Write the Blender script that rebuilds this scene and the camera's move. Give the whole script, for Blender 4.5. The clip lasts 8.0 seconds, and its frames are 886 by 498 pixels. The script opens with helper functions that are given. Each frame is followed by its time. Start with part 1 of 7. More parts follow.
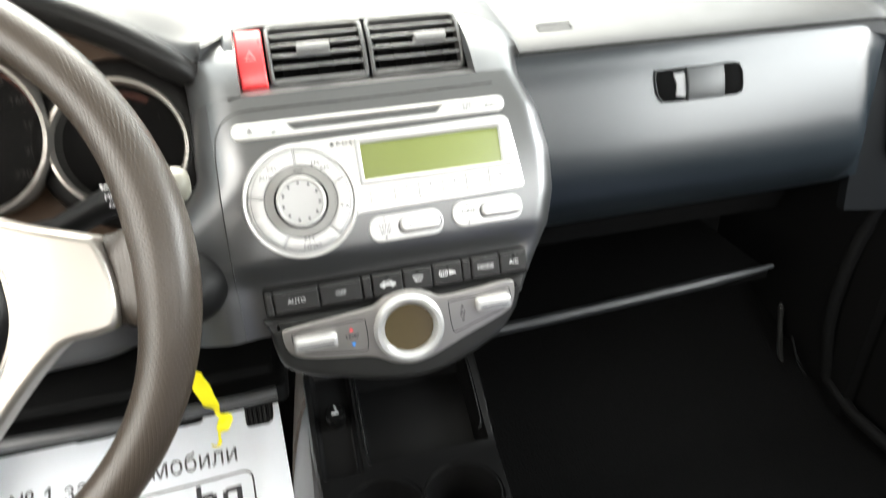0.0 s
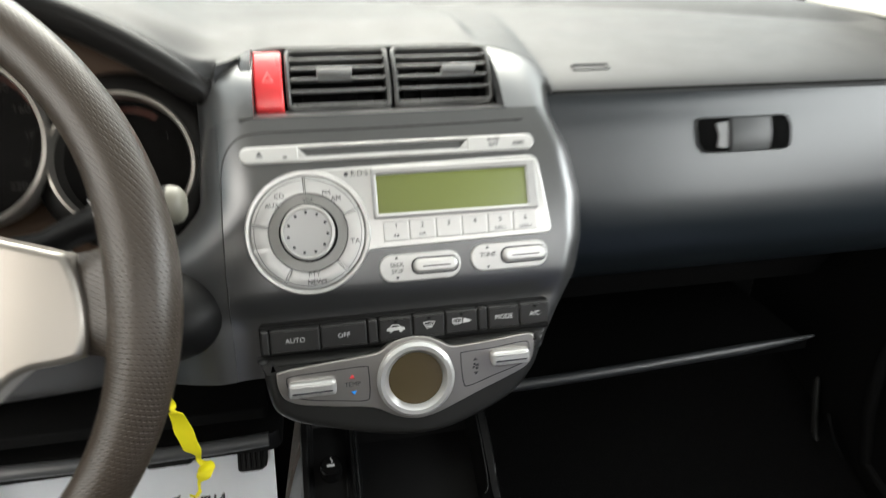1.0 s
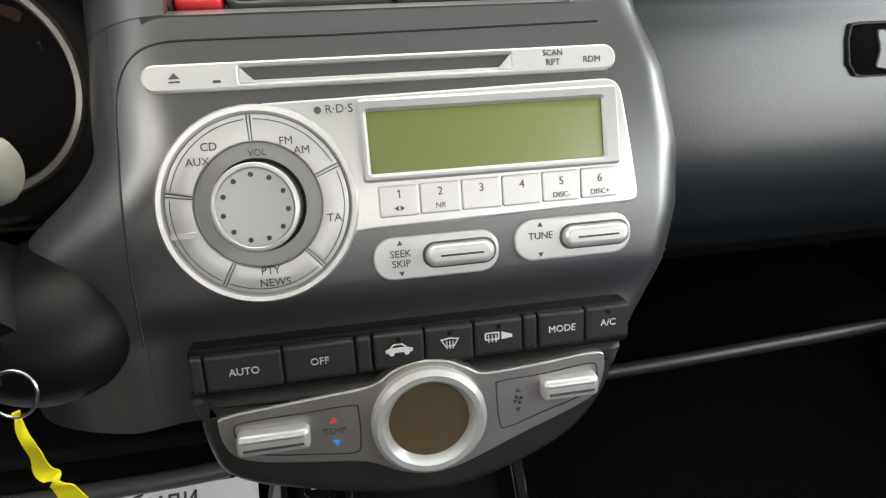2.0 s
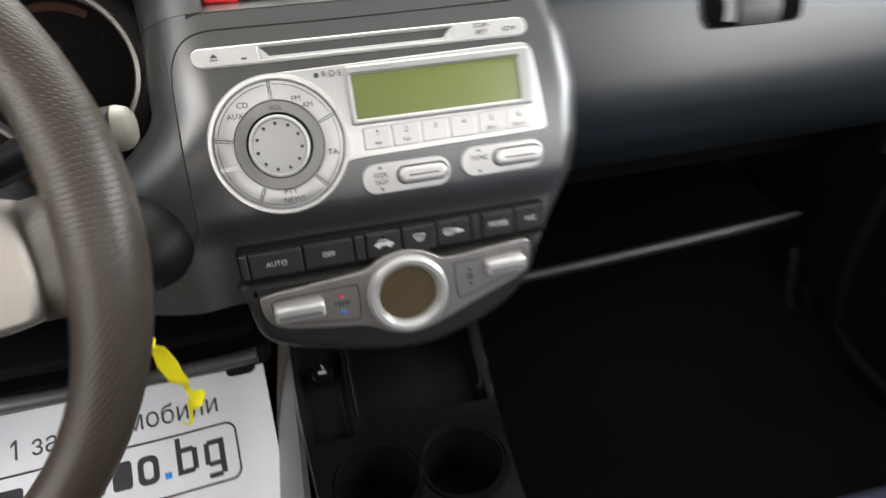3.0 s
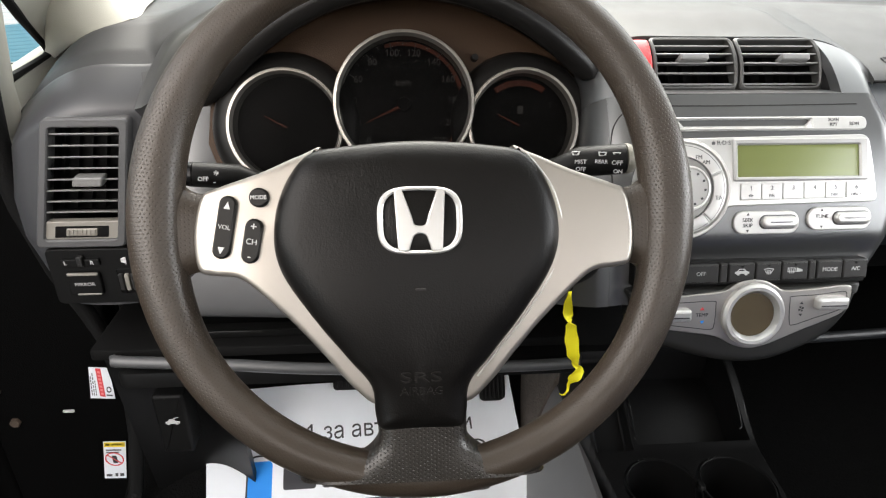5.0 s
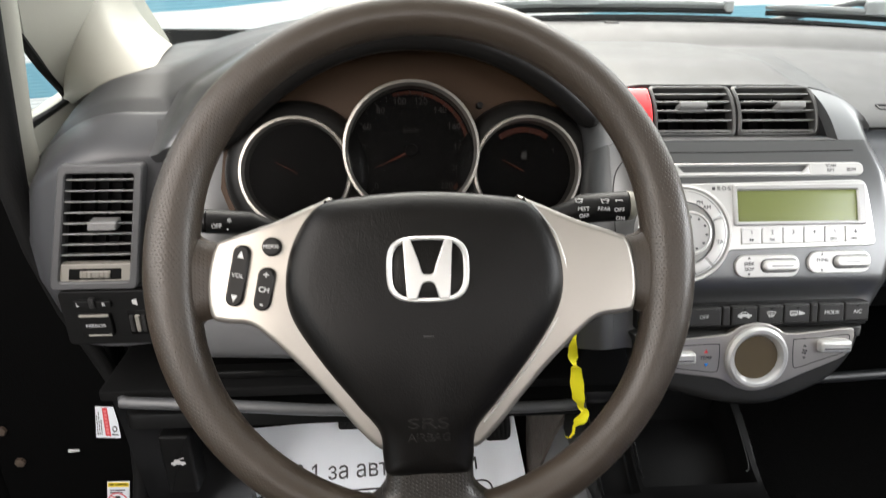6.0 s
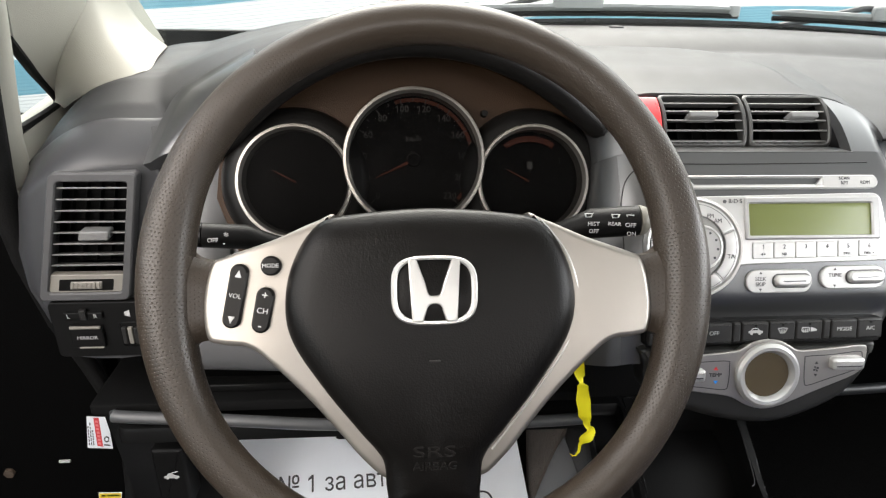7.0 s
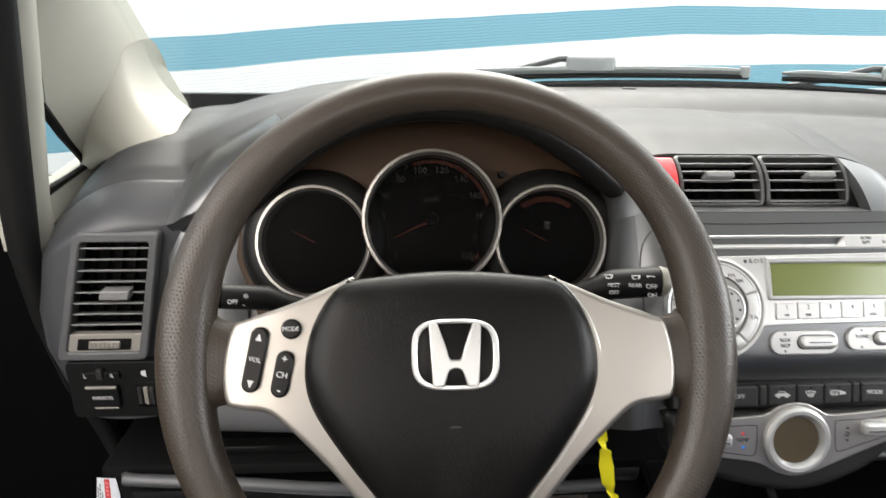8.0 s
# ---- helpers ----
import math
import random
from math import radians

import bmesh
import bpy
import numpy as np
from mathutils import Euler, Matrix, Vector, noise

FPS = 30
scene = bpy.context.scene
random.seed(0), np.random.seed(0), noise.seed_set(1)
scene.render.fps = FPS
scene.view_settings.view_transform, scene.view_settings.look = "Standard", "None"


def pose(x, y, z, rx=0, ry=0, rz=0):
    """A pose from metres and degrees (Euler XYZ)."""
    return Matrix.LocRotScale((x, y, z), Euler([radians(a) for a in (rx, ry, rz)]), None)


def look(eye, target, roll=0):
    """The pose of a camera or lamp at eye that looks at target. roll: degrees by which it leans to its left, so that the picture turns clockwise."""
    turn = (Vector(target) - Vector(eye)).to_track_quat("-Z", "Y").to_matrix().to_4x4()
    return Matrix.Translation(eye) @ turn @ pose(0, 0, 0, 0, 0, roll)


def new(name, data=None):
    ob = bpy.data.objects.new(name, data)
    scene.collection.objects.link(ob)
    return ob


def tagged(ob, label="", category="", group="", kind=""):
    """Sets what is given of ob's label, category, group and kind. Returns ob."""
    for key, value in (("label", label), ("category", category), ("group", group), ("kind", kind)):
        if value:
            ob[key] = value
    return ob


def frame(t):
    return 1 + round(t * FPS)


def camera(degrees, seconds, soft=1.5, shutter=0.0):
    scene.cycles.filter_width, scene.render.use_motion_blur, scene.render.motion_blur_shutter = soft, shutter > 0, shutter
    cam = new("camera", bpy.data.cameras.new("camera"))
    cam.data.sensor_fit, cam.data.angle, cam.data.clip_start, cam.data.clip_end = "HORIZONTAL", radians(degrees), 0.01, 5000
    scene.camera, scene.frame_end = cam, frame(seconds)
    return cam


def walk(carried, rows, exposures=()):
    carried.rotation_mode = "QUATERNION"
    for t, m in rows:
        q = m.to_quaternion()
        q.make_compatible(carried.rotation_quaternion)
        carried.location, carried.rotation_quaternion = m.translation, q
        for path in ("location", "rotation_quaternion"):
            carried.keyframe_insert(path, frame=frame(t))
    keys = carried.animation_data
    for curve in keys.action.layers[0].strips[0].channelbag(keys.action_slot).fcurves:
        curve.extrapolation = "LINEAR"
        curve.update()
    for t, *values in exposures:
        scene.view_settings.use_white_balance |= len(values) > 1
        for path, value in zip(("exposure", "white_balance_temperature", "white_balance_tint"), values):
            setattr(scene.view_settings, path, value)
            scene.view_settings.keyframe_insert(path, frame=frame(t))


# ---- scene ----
import functools

cam = camera(70.3, 8.0, 1.2, 0.5)
PATH = [
    (0, (0.253, -0.313, 0.847), (0.641, 1.381, -0.144), -2.7),
    (0.2, (0.258, -0.32, 0.845), (0.631, 1.45, -0.007), -4.1),
    (0.5, (0.261, -0.328, 0.845), (0.605, 1.481, 0.065), -4.1),
    (0.8, (0.26, -0.32, 0.839), (0.607, 1.49, 0.063), -2.0),
    (1, (0.262, -0.278, 0.824), (0.612, 1.495, -0.032), 0.1),
    (1.2, (0.274, -0.214, 0.804), (0.565, 1.524, -0.141), 0.4),
    (1.5, (0.28, -0.13, 0.775), (0.58, 1.561, -0.25), -0.7),
    (1.7, (0.282, -0.11, 0.773), (0.614, 1.555, -0.282), 0.6),
    (2.8, (0.273, -0.159, 0.798), (0.556, 1.505, -0.275), -2.4),
    (3, (0.257, -0.231, 0.828), (0.653, 1.32, -0.371), -1.2),
    (3.3, (0.196, -0.306, 0.865), (0.757, 1.266, -0.237), -1.8),
    (3.5, (0.159, -0.335, 0.872), (0.668, 1.32, -0.129), -4.1),
    (3.8, (0.097, -0.356, 0.872), (0.474, 1.374, -0.059), -0.8),
    (4, (0.041, -0.349, 0.855), (0.363, 1.376, -0.103), 1.4),
    (4.2, (0.015, -0.345, 0.854), (0.299, 1.408, -0.066), 1.8),
    (4.5, (-0.008, -0.355, 0.849), (0.16, 1.417, -0.064), 1.2),
    (4.7, (-0.012, -0.358, 0.847), (0.132, 1.416, -0.066), 0.7),
    (5.8, (-0.012, -0.362, 0.844), (0.13, 1.43, -0.031), 1.4),
    (6, (-0.015, -0.364, 0.859), (0.119, 1.457, 0.041), 0.7),
    (6.5, (-0.017, -0.365, 0.866), (0.105, 1.468, 0.076), 0.6),
    (7, (-0.021, -0.342, 0.864), (0.128, 1.475, 0.041), 1.2),
    (7.5, (-0.028, -0.347, 0.864), (0.157, 1.5, 0.118), 2.1),
    (8, (-0.026, -0.339, 0.869), (0.085, 1.544, 0.204), 0.7),
]
walk(cam, [(t, look(eye, target, roll)) for t, eye, target, roll in PATH], [(0.0, 3.55, 6850, 9), (0.5, 2.73, 6850, 9), (1.5, 2.58, 6900, 10), (3.0, 2.60, 6850, 13), (3.5, 2.92, 6850, 13), (4.5, 2.76, 6850, 13), (6.0, 2.68, 6850, 13), (8.0, 2.54, 6850, 13)])

# ---- light ----
world = bpy.data.worlds.new("overcast_sky")
scene.world = world
world.use_nodes = True
wn = world.node_tree
sky = wn.nodes.new("ShaderNodeTexSky")
sky.sky_type, sky.sun_disc = "NISHITA", False
sky.sun_elevation, sky.sun_rotation = radians(51), radians(6)
grey = wn.nodes.new("ShaderNodeHueSaturation")  # thin cloud takes most of the blue out
grey.inputs["Saturation"].default_value = 0.12
wn.links.new(sky.outputs[0], grey.inputs["Color"])
wn.links.new(grey.outputs[0], wn.nodes["Background"].inputs[0])
wn.nodes["Background"].inputs[1].default_value = 0.15
sun = new("sun", bpy.data.lights.new("sun", "SUN"))
sun.data.energy, sun.data.angle, sun.data.color = 1.0, radians(50), (1.0, 0.95, 0.88)
sun.matrix_world = look((0.5, 5.0, 6.2), (0, 0, 0))


def opening_light(name, at, to, wide, high, watts, color):
    """An area lamp added to strengthen the sky light, mostly at the car's openings."""
    la = new(name, bpy.data.lights.new(name, "AREA"))
    la.data.shape, la.data.size, la.data.size_y, la.data.energy, la.data.color = "RECTANGLE", wide, high, watts, color
    la.matrix_world = look(at, to)
    return la


opening_light("door_opening_light", (-0.46, -0.40, 1.0), (0.25, 0.05, 0.86), 0.8, 0.5, 1.15, (1.0, 0.96, 0.91))
opening_light("passenger_window_light", (1.04, -0.15, 0.85), (0.45, -0.05, 0.80), 0.90, 0.26, 1.25, (0.87, 0.95, 1.0))
# added for an unseen rear side window; a solid wall stands behind it
opening_light("rear_side_fill_light", (1.01, -0.98, 0.92), (0.35, 0.1, 0.90), 0.62, 0.30, 1.15, (0.95, 0.98, 1.0))
opening_light("rear_window_light", (0.32, -1.46, 1.17), (0.32, 0.2, 0.65), 1.2, 0.16, 0.36, (1.0, 0.97, 0.93))


# ---- materials ----
def mat(name, color, rough=0.5, metal=0.0, grain=0.0, grain_size=0.0006, vary=0.08, vary_size=0.03, coat=0.0, speck=0.0, tint=None, gloss_vary=0.07):
    """A surface with cloudy variation, fine relief and uneven gloss. Sizes in metres."""
    m = bpy.data.materials.new(name)
    m.use_nodes = True
    nt = m.node_tree
    b = nt.nodes["Principled BSDF"]
    b.inputs["Metallic"].default_value = metal
    b.inputs["Specular IOR Level"].default_value = 0.5 if max(color) > 0.0205 else 0.3 if max(color) > 0.016 else 0.13
    b.inputs["Coat Weight"].default_value = coat
    b.inputs["Coat Roughness"].default_value = 0.08
    co = nt.nodes.new("ShaderNodeTexCoord")

    def noise_at(size, detail):
        n = nt.nodes.new("ShaderNodeTexNoise")
        n.inputs["Scale"].default_value = 1.0 / size
        n.inputs["Detail"].default_value = detail
        nt.links.new(co.outputs["Object"], n.inputs["Vector"])
        return n

    big, fine = noise_at(vary_size, 5), noise_at(max(grain_size, 0.0004) * 2, 2)
    ramp = nt.nodes.new("ShaderNodeMix")
    ramp.data_type = "RGBA"
    dark = [c * (1 - vary) for c in color]
    light = [min(1, c * (1 + vary)) for c in (tint or color)]
    ramp.inputs["A"].default_value, ramp.inputs["B"].default_value = (*dark, 1), (*light, 1)
    add = nt.nodes.new("ShaderNodeMath")
    add.operation = "MULTIPLY_ADD"
    nt.links.new(fine.outputs["Fac"], add.inputs[0])
    add.inputs[1].default_value = speck
    nt.links.new(big.outputs["Fac"], add.inputs[2])
    nt.links.new(add.outputs[0], ramp.inputs["Factor"])
    nt.links.new(ramp.outputs["Result"], b.inputs["Base Color"])
    rr = nt.nodes.new("ShaderNodeMapRange")
    rr.inputs["To Min"].default_value, rr.inputs["To Max"].default_value = max(0.02, rough - gloss_vary), min(1, rough + gloss_vary)
    nt.links.new(big.outputs["Fac"], rr.inputs["Value"])
    nt.links.new(rr.outputs["Result"], b.inputs["Roughness"])
    if grain:
        v = nt.nodes.new("ShaderNodeTexVoronoi")
        v.inputs["Scale"].default_value = 1.0 / grain_size
        nt.links.new(co.outputs["Object"], v.inputs["Vector"])
        bump = nt.nodes.new("ShaderNodeBump")
        bump.inputs["Strength"].default_value, bump.inputs["Distance"].default_value = grain, grain_size * 0.4
        nt.links.new(v.outputs["Distance"], bump.inputs["Height"])
        nt.links.new(bump.outputs["Normal"], b.inputs["Normal"])
    return m


def dimpled(m, pitch, strength, depth, grips=0.0):
    """Adds a close hexagonal lattice of dimples, by the mesh's own flat coordinates in metres."""
    nt = m.node_tree
    co = nt.nodes.new("ShaderNodeTexCoord")
    total = None
    for k in range(3):
        a = radians(60 * k)
        d = nt.nodes.new("ShaderNodeVectorMath")
        d.operation = "DOT_PRODUCT"
        w = 2 * math.pi / (pitch * 0.866)
        d.inputs[1].default_value = (math.cos(a) * w, math.sin(a) * w, 0)
        nt.links.new(co.outputs["UV"], d.inputs[0])
        c = nt.nodes.new("ShaderNodeMath")
        c.operation = "COSINE"
        nt.links.new(d.outputs["Value"], c.inputs[0])
        if total is None:
            total = c.outputs[0]
        else:
            s = nt.nodes.new("ShaderNodeMath")
            s.operation = "ADD"
            nt.links.new(total, s.inputs[0])
            nt.links.new(c.outputs[0], s.inputs[1])
            total = s.outputs[0]
    bump = nt.nodes.new("ShaderNodeBump")
    bump.inputs["Strength"].default_value, bump.inputs["Distance"].default_value = strength, depth
    if grips:  # deeper twice round the rim, at both sides
        along, turn, wave, level = nt.nodes.new("ShaderNodeSeparateXYZ"), nt.nodes.new("ShaderNodeMath"), nt.nodes.new("ShaderNodeMath"), nt.nodes.new("ShaderNodeMapRange")
        nt.links.new(co.outputs["UV"], along.inputs[0])
        turn.operation, turn.inputs[1].default_value = "MULTIPLY", 4 * math.pi / 1.065
        nt.links.new(along.outputs["X"], turn.inputs[0])
        wave.operation = "COSINE"
        nt.links.new(turn.outputs[0], wave.inputs[0])
        level.inputs["From Min"].default_value, level.inputs["From Max"].default_value = 0.6, -0.9
        level.inputs["To Min"].default_value, level.inputs["To Max"].default_value = strength, grips
        nt.links.new(wave.outputs[0], level.inputs["Value"])
        nt.links.new(level.outputs["Result"], bump.inputs["Strength"])
    bump.invert = True
    pit = nt.nodes.new("ShaderNodeMapRange")
    pit.interpolation_type = "SMOOTHSTEP"
    pit.inputs["From Min"].default_value, pit.inputs["From Max"].default_value = 0.9, 2.8
    nt.links.new(total, pit.inputs["Value"])
    nt.links.new(pit.outputs["Result"], bump.inputs["Height"])
    nt.links.new(bump.outputs["Normal"], nt.nodes["Principled BSDF"].inputs["Normal"])
    return m


def creased(m, size, patch, strength):
    """Adds fine creases of worn vinyl, in patches."""
    nt = m.node_tree
    co = nt.nodes.new("ShaderNodeTexCoord")
    fold, where = nt.nodes.new("ShaderNodeTexNoise"), nt.nodes.new("ShaderNodeTexNoise")
    stretch = nt.nodes.new("ShaderNodeMapping")
    stretch.inputs["Rotation"].default_value, stretch.inputs["Scale"].default_value = (0, radians(25), 0), (1.6, 1, 0.6)
    nt.links.new(co.outputs["Object"], stretch.inputs["Vector"])
    nt.links.new(stretch.outputs["Vector"], fold.inputs["Vector"])
    nt.links.new(co.outputs["Object"], where.inputs["Vector"])
    fold.inputs["Scale"].default_value, fold.inputs["Distortion"].default_value = 1 / size, 0.8
    where.inputs["Scale"].default_value = 1 / patch
    mask, both, bump = nt.nodes.new("ShaderNodeMapRange"), nt.nodes.new("ShaderNodeMath"), nt.nodes.new("ShaderNodeBump")
    mask.inputs["From Min"].default_value, mask.inputs["From Max"].default_value = 0.42, 0.68
    nt.links.new(where.outputs["Fac"], mask.inputs["Value"])
    both.operation = "MULTIPLY"
    nt.links.new(fold.outputs["Fac"], both.inputs[0])
    nt.links.new(mask.outputs["Result"], both.inputs[1])
    bump.inputs["Strength"].default_value, bump.inputs["Distance"].default_value = strength, size * 0.3
    nt.links.new(both.outputs[0], bump.inputs["Height"])
    skin = nt.nodes["Principled BSDF"].inputs["Normal"]
    if skin.is_linked:
        nt.links.new(skin.links[0].from_socket, bump.inputs["Normal"])
    nt.links.new(bump.outputs["Normal"], skin)
    return m


def glass_mat(name, gloss, tint=(1, 1, 1), rough=0.02):
    m = bpy.data.materials.new(name)
    m.use_nodes = True
    nt = m.node_tree
    nt.nodes.remove(nt.nodes["Principled BSDF"])
    clear, shine, mix = (nt.nodes.new("ShaderNode" + k) for k in ("BsdfTransparent", "BsdfGlossy", "MixShader"))
    clear.inputs[0].default_value = (*tint, 1)
    shine.inputs["Roughness"].default_value = rough
    mix.inputs[0].default_value = gloss
    nt.links.new(clear.outputs[0], mix.inputs[1])
    nt.links.new(shine.outputs[0], mix.inputs[2])
    nt.links.new(mix.outputs[0], nt.nodes["Material Output"].inputs[0])
    return m


def stripe_mat():
    """White and blue striped ribbed sheeting; the bands rise slowly along x."""
    m = bpy.data.materials.new("striped_sheeting")
    m.use_nodes = True
    nt = m.node_tree
    b = nt.nodes["Principled BSDF"]
    b.inputs["Roughness"].default_value = 0.6
    co = nt.nodes.new("ShaderNodeTexCoord")
    sep = nt.nodes.new("ShaderNodeSeparateXYZ")
    nt.links.new(co.outputs["Object"], sep.inputs[0])

    def math_node(op, a, c, third=None):
        n = nt.nodes.new("ShaderNodeMath")
        n.operation = op
        for i, v in enumerate((a, c, third)):
            if v is None:
                continue
            if isinstance(v, (int, float)):
                n.inputs[i].default_value = v
            else:
                nt.links.new(v, n.inputs[i])
        return n.outputs[0]

    wob = nt.nodes.new("ShaderNodeTexNoise")
    wob.inputs["Scale"].default_value = 0.7
    nt.links.new(co.outputs["Object"], wob.inputs["Vector"])
    z = math_node("MULTIPLY_ADD", math_node("MINIMUM", sep.outputs[0], 2.1), -0.070, sep.outputs[2])
    z = math_node("MULTIPLY_ADD", wob.outputs["Fac"], 0.05, z)
    ph = math_node("FRACT", math_node("MULTIPLY", math_node("ADD", z, 9.2885), 1 / 0.455), 0.0)
    blue = math_node("LESS_THAN", ph, 0.47)
    mix = nt.nodes.new("ShaderNodeMix")
    mix.data_type = "RGBA"
    mix.inputs["A"].default_value, mix.inputs["B"].default_value = (0.82, 0.83, 0.82, 1), (0.17, 0.38, 0.47, 1)
    nt.links.new(blue, mix.inputs["Factor"])
    rib = math_node("FRACT", math_node("MULTIPLY", z, 1 / 0.021), 0.0)
    line = math_node("LESS_THAN", rib, 0.22)
    lm = nt.nodes.new("ShaderNodeMix")
    lm.data_type, lm.blend_type = "RGBA", "MULTIPLY"
    lm.inputs["B"].default_value = (0.72, 0.74, 0.76, 1)
    nt.links.new(line, lm.inputs["Factor"])
    nt.links.new(mix.outputs["Result"], lm.inputs["A"])
    nt.links.new(lm.outputs["Result"], b.inputs["Base Color"])
    return m


DASH = mat("dark_grey_dash_plastic", (0.021, 0.0222, 0.024), 0.40, grain=0.16, grain_size=0.0011, vary=0.1)
PAD = mat("grey_dash_pad", (0.027, 0.028, 0.029), 0.52, grain=0.12, grain_size=0.0012, vary=0.08)
FASCIA = mat("grey_painted_fascia", (0.132, 0.134, 0.136), 0.34, metal=0.85, vary=0.03, speck=0.06, vary_size=0.08, gloss_vary=0.015)
SILVER = mat("silver_painted_plastic", (0.51, 0.51, 0.50), 0.32, metal=0.55, vary=0.04, speck=0.1)
BUTTON = mat("silver_button_plastic", (0.48, 0.48, 0.47), 0.36, metal=0.35, vary=0.04)
SPOKE = mat("champagne_silver_paint", (0.295, 0.276, 0.252), 0.34, metal=0.8, vary=0.04, speck=0.12)
BLACK = mat("black_plastic", (0.0055, 0.0055, 0.0055), 0.45, grain=0.25, grain_size=0.001, vary=0.2)
GLOSSBLACK = mat("glossy_black_plastic", (0.005, 0.005, 0.005), 0.15, vary=0.1)
CLIM = mat("charcoal_painted_plastic", (0.019, 0.019, 0.0185), 0.36, metal=0.1, vary=0.05, speck=0.1)
DARKBTN = mat("charcoal_button_plastic", (0.0175, 0.0172, 0.0170), 0.42, vary=0.1)
RIMMAT = mat("dimpled_steering_wheel_skin", (0.0300, 0.0230, 0.0172), 0.35, vary=0.1)
dimpled(RIMMAT, 0.0029, 0.14, 0.0005, 0.62)
LOWERSKIN = mat("dimpled_black_spoke_skin", (0.0190, 0.0170, 0.0150), 0.32, vary=0.1)
dimpled(LOWERSKIN, 0.0027, 0.9, 0.0005)
HUB = mat("leathery_black_vinyl", (0.0040, 0.0037, 0.0035), 0.34, grain=0.16, grain_size=0.0012, vary=0.15)
creased(HUB, 0.0035, 0.05, 0.35)
BROWN = mat("dark_brown_binnacle_plastic", (0.040, 0.0225, 0.0125), 0.50, grain=0.3, grain_size=0.001, vary=0.1)
BEIGE = mat("pale_beige_pillar_trim", (0.335, 0.328, 0.285), 0.6, grain=0.3, grain_size=0.0012, vary=0.04)
CARPET = mat("black_carpet", (0.0042, 0.0042, 0.0042), 0.95, grain=1.0, grain_size=0.003, vary=0.4, vary_size=0.01)
DUSTY = mat("dusty_tunnel_carpet", (0.085, 0.070, 0.060), 0.95, grain=1.0, grain_size=0.004, vary=0.55, vary_size=0.025)
CLOTH = mat("navy_blue_seat_cloth", (0.018, 0.022, 0.050), 0.9, grain=0.8, grain_size=0.0016, vary=0.2, vary_size=0.006)
LCD = mat("olive_green_lcd", (0.125, 0.150, 0.034), 0.45, vary=0.08, vary_size=0.06, coat=0.05)
AMBER = mat("unlit_brown_lcd", (0.072, 0.055, 0.030), 0.22, vary=0.12, coat=0.4)
RED = mat("red_hazard_plastic", (0.75, 0.045, 0.05), 0.3, vary=0.05, coat=0.2)
YELLOW = mat("yellow_ribbon", (0.90, 0.79, 0.015), 0.6, grain=0.3, grain_size=0.0008, vary=0.08, vary_size=0.01)
PAPER = mat("white_paper", (0.76, 0.79, 0.83), 0.7, vary=0.04, vary_size=0.05)
INK = mat("black_ink", (0.03, 0.03, 0.035), 0.7, vary=0.1)
CYAN = mat("bright_blue_ink", (0.004, 0.24, 0.75), 0.6, vary=0.05)
REDINK = mat("red_ink", (0.65, 0.05, 0.06), 0.6, vary=0.05)
YELINK = mat("yellow_ink", (0.85, 0.62, 0.03), 0.6, vary=0.05)
WHITEINK = mat("white_lettering", (0.46, 0.46, 0.46), 0.6, vary=0.03)
GREYINK = mat("grey_lettering", (0.05, 0.05, 0.053), 0.6, vary=0.05)
NUMERAL = mat("grey_dial_numerals", (0.085, 0.083, 0.078), 0.6, vary=0.05)
ORANGE = mat("orange_dial_band", (0.11, 0.020, 0.005), 0.5, vary=0.1)
DIAL = mat("black_dial_face", (0.0040, 0.0036, 0.0033), 0.6, vary=0.2)
RUBBER = mat("black_rubber", (0.007, 0.007, 0.007), 0.6, grain=0.3, grain_size=0.002, vary=0.2)
CREAM = mat("worn_cream_stalk_end", (0.12, 0.115, 0.092), 0.5, vary=0.06)
SLOTIN = mat("warm_dark_slot", (0.055, 0.042, 0.032), 0.6, vary=0.15)
STEEL = mat("key_steel", (0.30, 0.29, 0.28), 0.3, metal=1.0, vary=0.1)
KNOBWHITE = mat("white_gear_knob", (0.72, 0.72, 0.71), 0.3, vary=0.04, coat=0.4)
ASPHALT = mat("asphalt", (0.06, 0.06, 0.06), 0.9, grain=0.8, grain_size=0.01, vary=0.3, vary_size=0.4)
BLADEGREY = mat("pale_grey_wiper_plastic", (0.24, 0.245, 0.25), 0.5, vary=0.12)
WIPERMAT = mat("weathered_black_wiper_plastic", (0.06, 0.062, 0.065), 0.5, vary=0.2)
# darker copy of the end panel's plastic: the passenger end's shade in colour
ENDSHADE = mat("shaded_end_plastic", (0.0060, 0.0068, 0.0078), 0.5, grain=0.15, grain_size=0.0011, vary=0.08)
GRIP = mat("matt_slate_handle_plastic", (0.016, 0.0175, 0.0185), 0.45, grain=0.15, grain_size=0.001, vary=0.08)
GLOVE = mat("slate_glovebox_plastic", (0.0080, 0.0108, 0.0135), 0.30, grain=0.10, grain_size=0.0011, vary=0.04, gloss_vary=0.01)
# near-black that puts shade into recesses, shelf, lower dash and rear walls
DEEP = mat("shaded_near_black", (0.0055, 0.0055, 0.0055), 0.75, grain=0.3, grain_size=0.0015, vary=0.2)
# deep shade put into the colour, for jamb, door, finger slots and tray
SHADE = mat("deep_shade_black", (0.0022, 0.0022, 0.0022), 0.8, grain=0.3, grain_size=0.002, vary=0.2)
